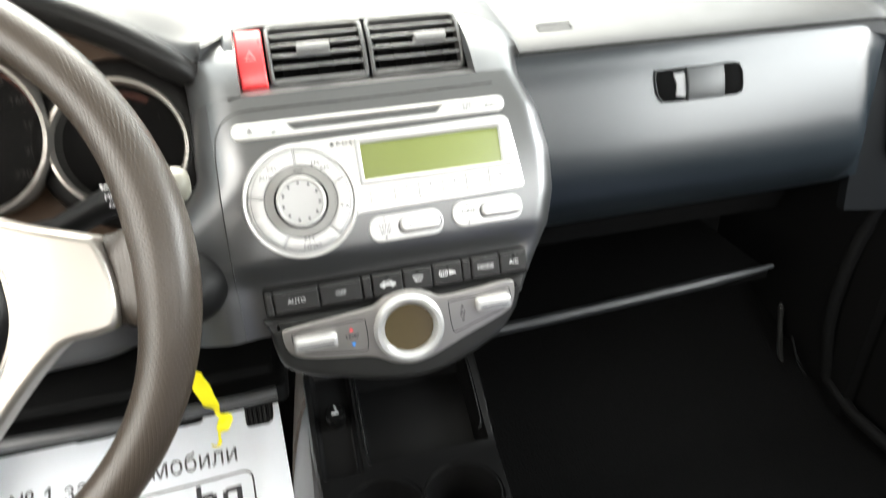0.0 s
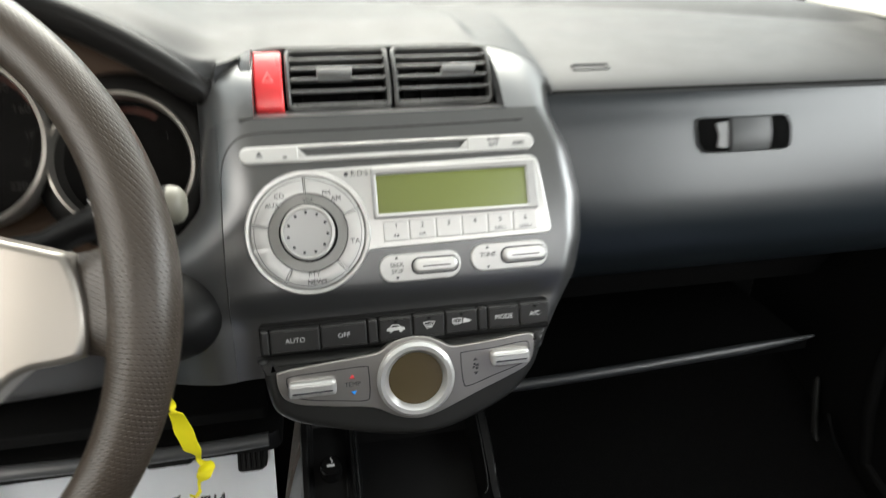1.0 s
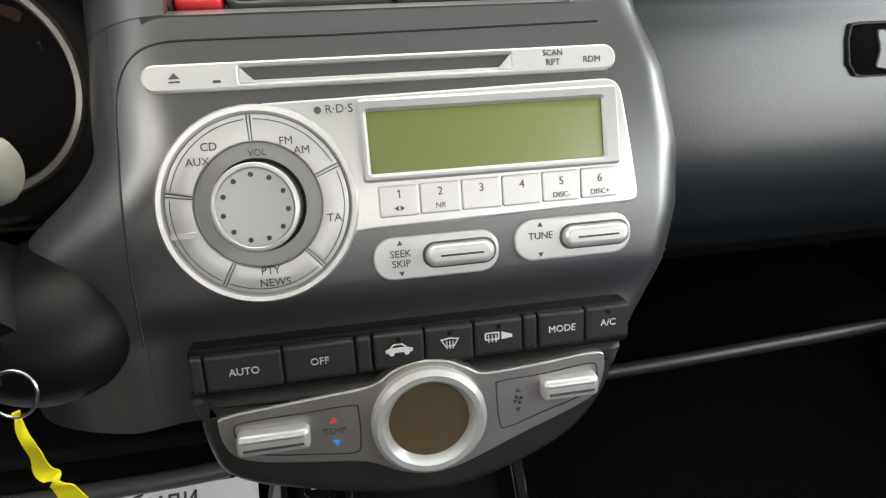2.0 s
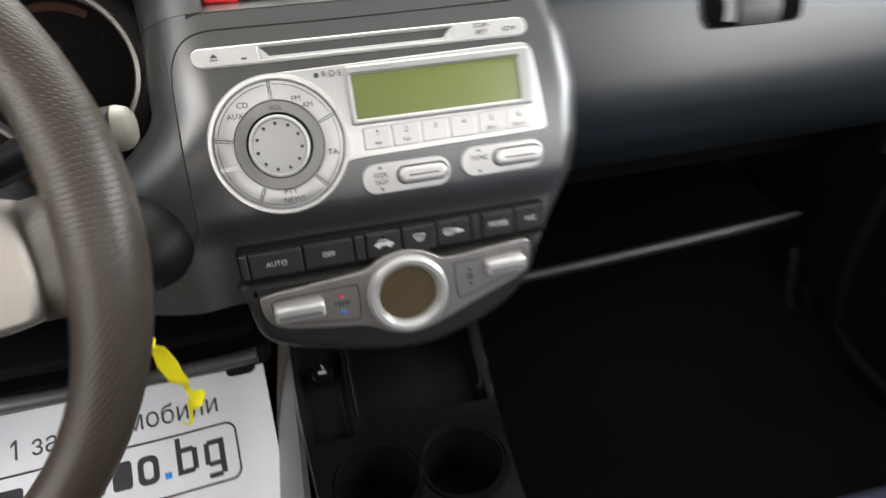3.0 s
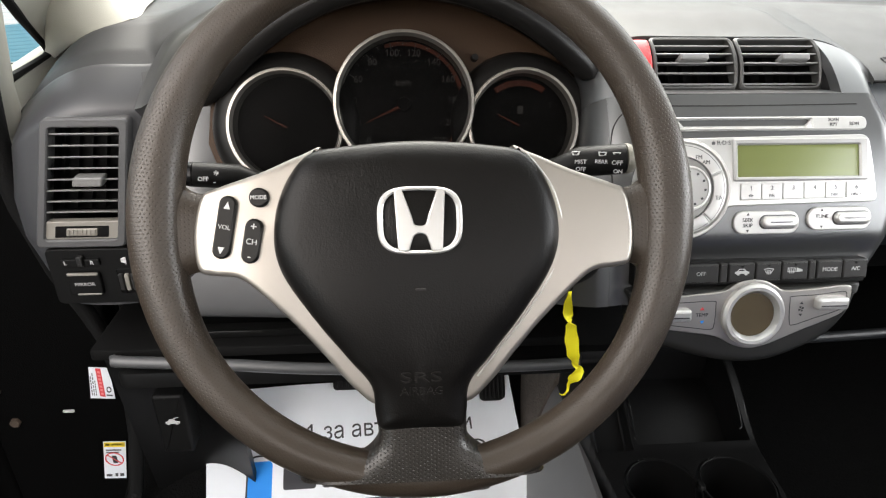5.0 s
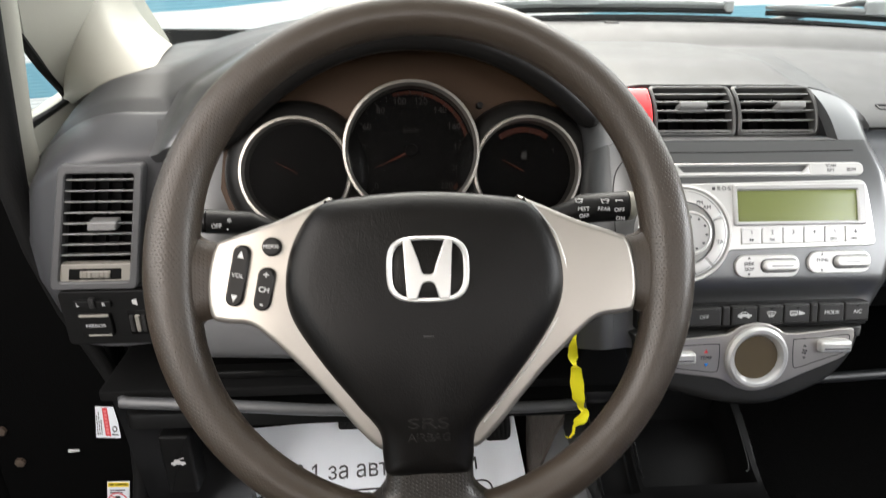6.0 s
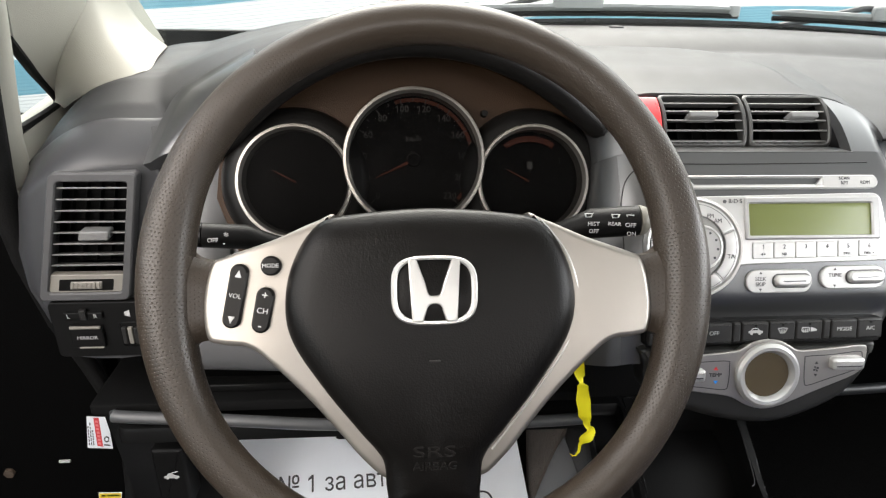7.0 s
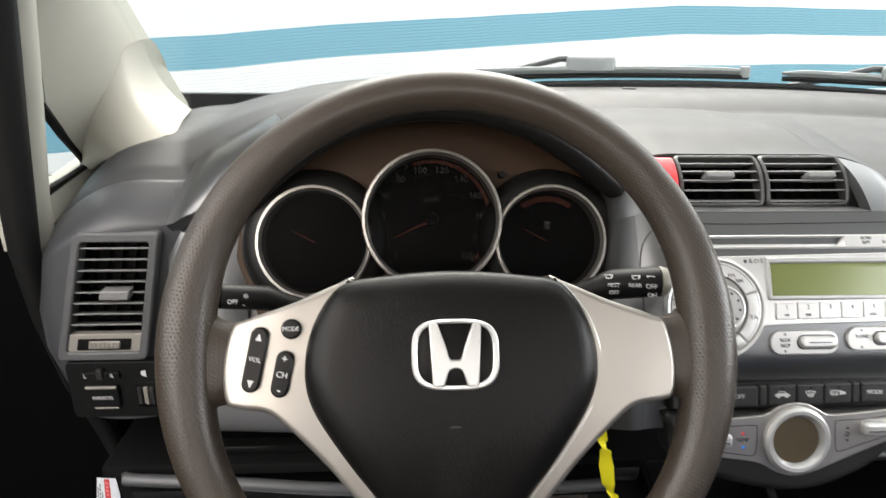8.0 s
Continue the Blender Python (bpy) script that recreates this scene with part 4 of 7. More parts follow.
for name, gx, gy, gr in DIALS:
    top = 0.006 if name == "speedometer" else 0.0
    place = lambda x, y, h, gx=gx, gy=gy, top=top: GAUGE(x + gx, y + gy, h + top)
    face_at_dial = lambda x, y, h, gx=gx, gy=gy, top=top: GAUGE(x + gx, y + gy, h + top - 0.010)
    d = part(name, mapped(revolve([(0.0, -0.003), (gr - 0.0055, -0.003), (gr - 0.0055, -0.008), (0.0, -0.008)], 48), face_at_dial), DIAL, cluster)
    part("bezel_ring", mapped(revolve([(gr - 0.0066, -0.016), (gr - 0.0050, 0.005), (gr - 0.0035, 0.0085), (gr - 0.001, 0.008), (gr, 0.004), (gr, -0.018), (gr - 0.0066, -0.016)], 64), place), SPOKE, d, "silver ring")
    part("cover", mapped(revolve([(0.0, 0.0045), (gr - 0.0058, 0.0035), (gr - 0.0058, 0.0029), (0.0, 0.0039)], 40), place), LENS, d).visible_shadow = False
    if name != "speedometer":
        part("shroud", mapped(revolve([(gr - 0.001, -0.018), (gr - 0.001, 0.003), (gr + 0.006, 0.002), (gr + 0.0125, -0.003), (gr + 0.0165, -0.011), (gr + 0.0172, -0.020)], 64), place), LIP, d, "black collar round the dial")
    if name == "speedometer":
        for k in range(12):
            a = radians(225 - 270 * k / 11)
            t = str(20 * k)
            part("numeral", mapped(lettering(t, 0.0088, (gr - 0.0175) * math.cos(a), (gr - 0.0175) * math.sin(a), -0.0027), face_at_dial), NUMERAL, d)
            bm = bmesh.new()
            for j in range(1 if k == 11 else 2):
                b = radians(225 - 270 * (k + j * 0.5) / 11)
                ln = 0.005 if j == 0 else 0.003
                prism([(math.cos(b) * r - math.sin(b) * w, math.sin(b) * r + math.cos(b) * w) for r, w in ((gr - 0.008, -0.0005), (gr - 0.008, 0.0005), (gr - 0.008 - ln, 0.0005), (gr - 0.008 - ln, -0.0005))], -0.003, -0.0024, 0.0001, 1, bm)
            part("tick", mapped(bm, face_at_dial), NUMERAL, d)
        arc = [radians(a) for a in range(108, -47, -6)]
        part("band", mapped(prism([((gr - 0.008) * math.cos(a), (gr - 0.008) * math.sin(a)) for a in arc] + [((gr - 0.0115) * math.cos(a), (gr - 0.0115) * math.sin(a)) for a in arc[::-1]], -0.003, -0.0026, 0.0001, 1), face_at_dial), ORANGE, d, "dim orange band")
        part("unit", mapped(lettering("km/h", 0.0075, 0.0, 0.020, -0.0027), face_at_dial), NUMERAL, d)
        part("needle", mapped(prism([(0.0, 0.0012), (-0.036, -0.0165), (-0.036, -0.0175), (0.001, -0.0016)], 0.0, 0.001, 0.0003, 1), face_at_dial), ORANGE, d)
        part("needle_cap", mapped(revolve([(0, 0.002), (0.006, 0.0015), (0.007, -0.003), (0, -0.003)], 20), face_at_dial), DIAL, d)
    else:
        span = (55, 125) if name == "right_dial" else (120, 240)
        arc = [radians(a) for a in range(span[0], span[1] + 1, 5)]
        if name == "right_dial":
            part("band", mapped(prism([((gr - 0.010) * math.cos(a), (gr - 0.010) * math.sin(a)) for a in arc][::-1] + [((gr - 0.0155) * math.cos(a), (gr - 0.0155) * math.sin(a)) for a in arc], -0.003, -0.0026, 0.0001, 1), face_at_dial), ORANGE, d, "dim orange band")
        if name == "right_dial":
            part("numeral", mapped(lettering("1", 0.008, 0.030, 0.020, -0.0027), face_at_dial), NUMERAL, d)
            part("symbol", mapped(prism(rrect(-0.002, 0.012, 0.0035, 0.0195, 0.0008), -0.003, -0.0026, 0.0001, 1), face_at_dial), NUMERAL, d)
        part("needle", mapped(prism([(0.0, 0.001), (-0.022, 0.012), (-0.0225, 0.011), (-0.001, -0.001)], 0.0, 0.001, 0.0003, 1), face_at_dial), ORANGE, d)
part("trip_button", mapped(revolve([(0, 0.006), (0.003, 0.0055), (0.0035, -0.004), (0, -0.004)], 16), lambda x, y, h: GAUGE(x + 0.066, y + 0.050, h - 0.011)), BLACK, cluster)


part("side_fascia", shell(lambda u, v: (lerp(-0.258, -0.183, u), lerp(0.222, 0.262, v) - 0.006 * math.sin(math.pi * u), lerp(0.57, 0.705, v)), 14, 12, (0, 0.008, 0)), FASCIA, dash, "grey panel between dials and side vent")


def visor_side(u, v):
    """Pale panel that climbs the visor's outer flank, from the side vent up to its shoulder."""
    x = lerp(-0.199, -0.128, u)
    inner = Vector((x, visor_front(x) + 0.004, arch(x) + 0.0005))
    rim_line = [(-0.250, 0.236, 0.690), (-0.248, 0.252, 0.702), (-0.243, 0.273, 0.719), (-0.233, 0.290, 0.739), (-0.222, 0.293, 0.750), (-0.203, 0.294, 0.761), (-0.180, 0.288, 0.773), (-0.150, 0.280, 0.789)]
    k = u * 7
    i = min(6, int(k))
    outer = Vector(rim_line[i]).lerp(Vector(rim_line[i + 1]), k - i)
    p = inner.lerp(outer, v)
    return p + Vector((-0.5, -0.55, 0.67)) * (0.0065 * math.sin(math.pi * min(1.0, v * 1.15)) + 0.0030)


part("visor_side", shell(visor_side, 40, 16, (0.004, 0.005, -0.008)), FASCIA, dash, "pale grey panel beside the dials' visor")


# ---- driver's lower dash ----
lower = thing("knee_panel", "dark lower dash with an open shelf above the driver's knees", "lower dash", (-0.05, 0.25, 0.4))
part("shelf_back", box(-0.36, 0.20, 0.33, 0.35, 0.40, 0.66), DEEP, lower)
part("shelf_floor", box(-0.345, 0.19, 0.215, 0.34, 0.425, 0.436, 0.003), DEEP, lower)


def bolster(u, v):
    x = lerp(-0.265, 0.078, u)
    z = lerp(0.455, 0.63, v)
    low = max(0.0, (0.520 - z) / 0.065)
    end = max(0.0, (u - 0.86) / 0.14)
    return (x, 0.205 + 0.03 * v + 0.014 * abs(2 * u - 1) + 0.040 * (1 - math.sqrt(max(0.0, 1 - low * low))) + 0.045 * (1 - math.sqrt(max(0.0, 1 - end * end))), z)


part("upper_cover", shell(bolster, 40, 30, (0, 0.02, 0)), KNEE, lower, "dark grey rounded cover below the dials")
part("shelf_rail", box(-0.27, -0.07, 0.232, 0.250, 0.438, 0.446, 0.002), GLOSSBLACK, lower)
part("edge_trim", tube(line_through([(-0.312, 0.205, 0.4320), (-0.304, 0.202, 0.4315), (-0.20, 0.199, 0.4255), (-0.10, 0.198, 0.4165), (0.03, 0.199, 0.4105), (0.14, 0.203, 0.407), (0.19, 0.206, 0.407)]), 0.0066, 12), EDGE, lower, "pale grey rounded edge strip")
part("under_cover", box(-0.325, 0.20, 0.215, 0.36, 0.385, 0.405, 0.006), BLACK, lower)
column = thing("steering_column", "dark grey plastic steering column shroud", "steering column", (0, 0.2, 0.6))


def shroud(u, v):
    a = 2 * math.pi * u
    y = lerp(0.055, 0.32, v)
    c = Vector((0.0, y, lerp(0.622, 0.535, v)))
    w, hh = lerp(0.050, 0.078, ease(v * 1.6)), lerp(0.040, 0.060, v)
    p = 0.75
    ca, sa = math.cos(a), math.sin(a)
    return c + Vector((w * abs(ca) ** p * math.copysign(1, ca), 0, hh * abs(sa) ** p * math.copysign(1, sa)))


part("shroud", shell(shroud, 40, 16, (0, 0.004, 0)), SIDEBEZEL, column)
part("ignition_lock", mapped(revolve([(0.0, 0.004), (0.012, 0.004), (0.015, 0.002), (0.016, -0.03), (0, -0.03)], 28), lambda x, y, h: Vector((0.128 + x + h * 0.25, 0.128 - h * 0.9, 0.585 + y))), BLACK, column)
# black body added where wheel and column shade the fascia's side
part("column_shade_body", mapped(revolve([(0.0, 1.0)] + [(math.sin(radians(a)), math.cos(radians(a))) for a in range(10, 100, 10)] + [(1.0, -0.6), (0.0, -0.6)], 36), lambda x, y, h: Vector((0.141 + 0.042 * x, 0.164 - 0.046 * h, 0.577 + 0.034 * y))), BLACK, column, "black rounded body added for the shadow beside the column")
part("ignition_boss", mapped(revolve([(0.0165, 0.002), (0.026, 0.0), (0.032, -0.012), (0.034, -0.06), (0.0165, -0.06)], 28), lambda x, y, h: Vector((0.120 + x + h * 0.25, 0.130 - h * 0.9, 0.585 + y))), BLACK, column)


def stalk(name, side, label, marks):
    st = thing(name, label, "stalk", (side * 0.05, 0.115, 0.668))
    tip = 0.181 if side > 0 else 0.178
    dz, r = (0.0, 0.0120) if side > 0 else (-0.0085, 0.0095)
    bm = tube([(side * 0.04, 0.128, 0.648 + dz), (side * 0.085, 0.122, 0.656 + dz), (side * 0.122, 0.113, 0.674 + dz), (side * 0.134, 0.110, 0.680 + dz), (side * (tip - 0.012), 0.105, 0.684 + dz)], [0.009, 0.009, r * 0.85, r, r], 14)
    part("arm", bm, BLACK, st)
    part("tip", mapped(revolve([(0, 0.0075), (0.0070, 0.0070), (0.0100, 0.0045), (0.0112, 0.0005), (0.0112, -0.002), (0, -0.002)], 20), lambda x, y, h: Vector((side * (tip - 0.011 + h), 0.105 + x * r / 0.0112, 0.684 + dz + y * r / 0.0112))), CREAM if side > 0 else GLOSSBLACK, st, "worn cream end cap" if side > 0 else "")
    pl = framed((0, 0.0970 if side > 0 else 0.0950, 0.6815 + dz), 8)
    for txt, x, y, sz in marks:
        part("lettering", mapped(lettering(txt, sz, x, y, 0.0), lambda a, b, c: pl(a, b, c) + Vector((0, -0.13 * max(0.0, a - 0.131), 0))), WHITEINK, st)
    if side > 0:  # small screen symbols over the words
        for cx, w in ((0.1275, 0.0034), (0.1480, 0.0034), (0.1590, 0.0030)):
            rim, hole = [(cx + w, 0.0103), (cx - w, 0.0103), (cx - w * 0.7, 0.0072), (cx + w * 0.7, 0.0072)], [(cx + w * 0.7, 0.0098), (cx - w * 0.7, 0.0098), (cx - w * 0.45, 0.0077), (cx + w * 0.45, 0.0077)]
            part("symbol", mapped(frame_prism(rim, hole, -0.0002, 0.0004, 0.0001), lambda a, b, c: pl(a, b, c) + Vector((0, -0.13 * max(0.0, a - 0.131) + 0.003, 0))), WHITEINK, st)
    return st


stalk("wiper_stalk", 1, "black wiper stalk with white markings and a cream end", [("MIST", 0.1310, 0.003, 0.0045), ("OFF", 0.1315, -0.0028, 0.0045), ("REAR", 0.147, 0.0035, 0.0042), ("OFF", 0.159, 0.0030, 0.0048), ("ON", 0.1600, -0.0038, 0.0045)])
stalk("light_stalk", -1, "black light stalk with white markings", [("OFF", -0.1560, 0.0022, 0.0046), ("*", -0.1460, 0.0050, 0.0085), ("-", -0.1480, 0.0000, 0.0060)])


# ---- steering wheel ----
WHEEL = framed((0.002, 0.0195, 0.6745), 25.5)
wheel = thing("steering_wheel", "dark dimpled three-spoke steering wheel with silver spokes", "steering wheel", (0, 0.03, 0.66))


def rim(u, v):
    """Round the wheel, and round its section; thicker at the grips."""
    a = 2 * math.pi * u
    grip = math.exp(-((((math.degrees(a) + 90) % 180) - 90) / 24) ** 2)
    r0 = 0.0140 + 0.0028 * grip
    b = 2 * math.pi * v
    rr = 0.1855 - r0 + r0 * math.cos(b) * (1.0 + 0.10 * grip * (math.cos(b) < 0))
    return WHEEL(rr * math.cos(a), rr * math.sin(a), r0 * math.sin(b))


def rim_bm():
    """The rim with flat coordinates along it; both seams lie at the back and under the lower spoke."""
    nu, nv = 160, 28
    bm = bmesh.new()
    uv = bm.loops.layers.uv.new("flat")
    g = [[bm.verts.new(rim(i / nu - 0.25, j / nv - 0.25)) for j in range(nv)] for i in range(nu)]
    for i in range(nu):
        for j in range(nv):
            f = bm.faces.new((g[i][j], g[(i + 1) % nu][j], g[(i + 1) % nu][(j + 1) % nv], g[i][(j + 1) % nv]))
            for loop, (a, b) in zip(f.loops, ((i, j), (i + 1, j), (i + 1, j + 1), (i, j + 1))):
                loop[uv].uv = (a / nu * 1.065, b / nv * 0.104)
    return bm


def wheel_flat(p):
    """Flat coordinates on the wheel's face."""
    t = radians(25.5)
    d = p - Vector((0.0, 0.0195, 0.6745))
    return d.x, d.y * math.sin(t) + d.z * math.cos(t), -d.y * math.cos(t) + d.z * math.sin(t)


part("rim", rim_bm(), RIMMAT, wheel, "dark brownish dimpled rim")


def grip_root(side):
    """The dimpled skin that runs from the rim towards a spoke."""
    def f(u, v):
        k = u ** 3
        y = lerp(lerp(-0.0325, -0.050, k), lerp(0.0180, 0.038, k), v)
        inner = side * (0.138 + 0.004 * math.sin(math.pi * v))
        outer = side * math.sqrt(max(0.0, 0.163 ** 2 - y * y))
        x = lerp(inner, outer, u)
        edge = 1 - (2 * v - 1) ** 4
        return WHEEL(x, y, lerp(0.0005, 0.0085, u) + 0.0075 * edge * (1 - 0.35 * u) - 0.003)
    return shell(f, 14, 20, (0, 0.014, -0.006))


for side in (-1, 1):
    flat_map(part("grip_root", grip_root(side), RIMMAT, wheel), lambda p: wheel_flat(p)[:2])


def domed(outline, h0, h1, dome, reach, spine):
    """A cushion-shaped plate: it swells over the first reach metres from its edge, towards the spine's segments."""
    bm = bmesh.new()
    o = outline if area2(outline) > 0 else outline[::-1]

    def toward(p):
        best = None
        for a, b in spine:
            a, b, c = Vector(a), Vector(b), Vector(p)
            t = max(0.0, min(1.0, (c - a).dot(b - a) / (b - a).length_squared))
            n = a.lerp(b, t)
            if best is None or (n - c).length < best.length:
                best = n - c
        return best
    ways = [toward(p) for p in o]
    rings = [(o, h0), (o, h1 - 0.006)]
    steps = 9
    for k in range(1, steps + 1):
        d = reach * (k / steps) ** 1.6
        rings.append(([(p[0] + w.x * min(0.9, d / w.length), p[1] + w.y * min(0.9, d / w.length)) for p, w in zip(o, ways)], h1 - 0.006 + (dome + 0.006) * math.sqrt(1 - (1 - d / reach) ** 2)))
    top = rings[-1][0]
    rings += [([tuple(Vector(p).lerp(Vector((q[0] + w.x, q[1] + w.y)), f)) for p, q, w in zip(top, o, ways)], h1 + dome) for f in (0.3, 0.6, 0.95)]
    loops = [[bm.verts.new((x, y, h)) for x, y in ring] for ring, h in rings]
    for a, b in zip(loops, loops[1:]):
        for i in range(len(a)):
            bm.faces.new((a[i - 1], a[i], b[i], b[i - 1]))
    bm.faces.new(loops[-1])
    bm.faces.new(loops[0][::-1])
    return bm


def HUBFACE(x, y, h):
    """On the cover, which is crowned from side to side and from top to bottom."""
    return WHEEL(x, y, h + 0.0060 * max(0.0, 1 - (x / 0.094) ** 2) * max(0.0, 1 - ((y + 0.035) / 0.090) ** 2))


hub_outline = smooth_outline([(0.0, 0.0495), (0.045, 0.0465), (0.070, 0.0405), (0.086, 0.018), (0.092, -0.010), (0.086, -0.034), (0.066, -0.064), (0.045, -0.090), (0.031, -0.108), (0.0285, -0.128), (0.024, -0.137), (0.0, -0.139),
                               (-0.026, -0.137), (-0.0305, -0.128), (-0.033, -0.108), (-0.047, -0.090), (-0.068, -0.064), (-0.088, -0.034), (-0.093, -0.010), (-0.087, 0.018), (-0.071, 0.0405), (-0.045, 0.0465)], 5)
part("hub_cover", mapped(domed(hub_outline, -0.018, 0.013, 0.0060, 0.0190, [((-0.052, 0.0), (0.052, 0.0)), ((-0.052, 0.0), (0.0, -0.07)), ((0.052, 0.0), (0.0, -0.07)), ((0.0, -0.07), (0.0, -0.115))]), HUBFACE), HUB, wheel, "black leather-grained airbag cover")
part("hub_back", mapped(revolve([(0, -0.012), (0.046, -0.014), (0.045, -0.035), (0.04, -0.06), (0, -0.06)], 32), WHEEL), BLACK, wheel)
spoke_r = smooth_outline([(0.062, 0.0435), (0.074, 0.0415), (0.10, 0.030), (0.128, 0.0205), (0.1375, 0.015), (0.1425, -0.008), (0.1405, -0.030), (0.131, -0.0345), (0.115, -0.0365), (0.102, -0.046), (0.083, -0.065), (0.061, -0.090), (0.045, -0.109), (0.030, -0.121), (0.020, -0.112), (0.05, -0.06), (0.08, -0.03), (0.085, 0.0)], 5)


def spoke(side):
    bm = prism([(side * x, y) for x, y in spoke_r], -0.012, 0.0085, 0.0035, 3)
    for v in bm.verts:
        t = max(0.0, min(1.0, (abs(v.co.x) - 0.075) / 0.065))
        v.co.z += 0.003 * math.sin(math.pi * t) + 0.0005
    return mapped(bm, WHEEL)


left_spoke = part("spoke", spoke(-1), SPOKE, wheel, "champagne silver spoke with four switches")
part("spoke", spoke(1), SPOKE, wheel, "plain champagne silver spoke")


def edge_line(side):
    pts = [(0.0705, 0.0405), (0.087, 0.018), (0.0935, -0.010), (0.0875, -0.034), (0.068, -0.064), (0.047, -0.090), (0.0345, -0.1055)]
    full = []
    for i in range(len(pts) - 1):
        p0, p1, p2, p3 = pts[max(0, i - 1)], pts[i], pts[i + 1], pts[min(len(pts) - 1, i + 2)]
        for k in range(6):
            t = k / 6
            full.append(tuple(0.5 * (2 * p1[j] + (p2[j] - p0[j]) * t + (2 * p0[j] - 5 * p1[j] + 4 * p2[j] - p3[j]) * t * t + (3 * p1[j] - p0[j] - 3 * p2[j] + p3[j]) * t ** 3) for j in (0, 1)))
    return tube([WHEEL(side * x * 1.006, y, 0.0100) for x, y in full], 0.0007, 6)


# thin silver tube standing for the highlight on the right spoke's bevel
part("edge_highlight", edge_line(1), SILVER, wheel)


def lower_spoke(u, v):
    """From under the cover's leg down to the rim, widening as it meets it."""
    y = lerp(-0.118, -0.170, v)
    w = 0.0292 + 0.052 * max(0.0, (-0.139 - y) / 0.031) ** 2.6
    k = 2 * u - 1
    fall = 1 - math.sqrt(max(0.0, 1 - abs(k) ** 5))
    return WHEEL(w * k, y, 0.0145 - 0.014 * fall)


flat_map(part("lower_spoke", shell(lower_spoke, 48, 30, tuple(WHEEL(0, 0, -0.014) - WHEEL(0, 0, 0))), LOWERSKIN, wheel, "black dimpled lower spoke"), lambda p: wheel_flat(p)[:2])
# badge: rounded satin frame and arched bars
EMB = (0.0, -0.002)


def bulged(w, h, n=3.4, steps=48):
    """A rounded oblong with swelling sides round the badge's middle."""
    ring = []
    for k in range(steps):
        c, d = math.cos(2 * math.pi * k / steps), math.sin(2 * math.pi * k / steps)
        ring.append((EMB[0] + w * math.copysign(abs(c) ** (2 / n), c), EMB[1] + h * math.copysign(abs(d) ** (2 / n), d)))
    return ring


part("badge_frame", mapped(frame_prism(bulged(0.0264, 0.0210), bulged(0.0228, 0.0186), 0.014, 0.0226, 0.0009), HUBFACE), BADGE, wheel, "satin silver badge frame")
part("badge_plate", mapped(prism(bulged(0.0236, 0.0192), 0.014, 0.0194, 0.0002), HUBFACE), HUB, wheel)
half = [(0.0160, 0.0190), (0.0108, 0.0190)] + [(0.0108 - 0.0068 * t, 0.0190 - 0.0190 * t) for t in (0.4, 0.8)] + [(0.0040 * math.cos(radians(a)) ** 0.8, -0.0010 - 0.0026 * math.sin(radians(a))) for a in (15, 40, 65)]
foot = [(0.0045 * math.sin(radians(a)), -0.0112 + 0.0030 * math.cos(radians(a))) for a in (15, 45, 75)] + [(0.0070, -0.0190), (0.0138, -0.0190)]
motif = [(-x, y) for x, y in half] + [(x, y) for x, y in half[::-1]] + [(x, y) for x, y in foot[::-1]] + [(-x, y) for x, y in foot]
part("badge_motif", mapped(prism([(x, y + EMB[1]) for x, y in motif], 0.014, 0.0230, 0.0010), HUBFACE), BADGE, wheel)
# switches on the spoke
def switch(cx, cy, w, hgt, lean, marks):
    c, s = math.cos(radians(lean)), math.sin(radians(lean))
    pl = lambda x, y, h: WHEEL(cx + c * x - s * y, cy + s * x + c * y, h)
    sw = part("switch", mapped(prism(rrect(-w / 2, -hgt / 2, w / 2, hgt / 2, w / 2 * 0.98, 5), 0.006, 0.0148, 0.0012), pl), GLOSSBLACK, left_spoke, "black thumb switch")
    for txt, x, y, sz in marks:
        part("lettering", mapped(lettering(txt, sz, x, y, 0.0149), pl), WHITEINK, sw) if txt not in "^v" else part("arrow", mapped(prism([(x - 0.002, y - 0.002 * (1 if txt == "^" else -1)), (x + 0.002, y - 0.002 * (1 if txt == "^" else -1)), (x, y + 0.0026 * (1 if txt == "^" else -1))], 0.0145, 0.0151, 0.0001, 1), pl), WHITEINK, sw)


switch(-0.1000, 0.0142, 0.0125, 0.0125, 0, [("MODE", 0, 0, 0.0036)])
switch(-0.1215, -0.0040, 0.0110, 0.0400, -10, [("^", 0, 0.0135, 0), ("VOL", 0, 0.0, 0.0040), ("v", 0, -0.0145, 0)])
switch(-0.1050, -0.0130, 0.0110, 0.0285, -10, [("+", 0, 0.0090, 0.0075), ("CH", 0, -0.0005, 0.0050), ("-", 0, -0.0095, 0.0075)])
# raised letters in lightened vinyl, standing for light on their edges
part("emboss", mapped(lettering("SRS", 0.0098, -0.001, -0.1010, 0.0192, 0, 0.0008, 0.026), HUBFACE), EMBOSS, wheel)
part("emboss", mapped(lettering("AIRBAG", 0.0076, -0.001, -0.1100, 0.0190, 0, 0.0008, 0.027), HUBFACE), EMBOSS, wheel)
part("scuff", mapped(prism(rrect(-0.004, -0.0455, 0.003, -0.0442, 0.0005), 0.0205, 0.0213, 0.0002, 1), HUBFACE), DARKBTN, wheel)


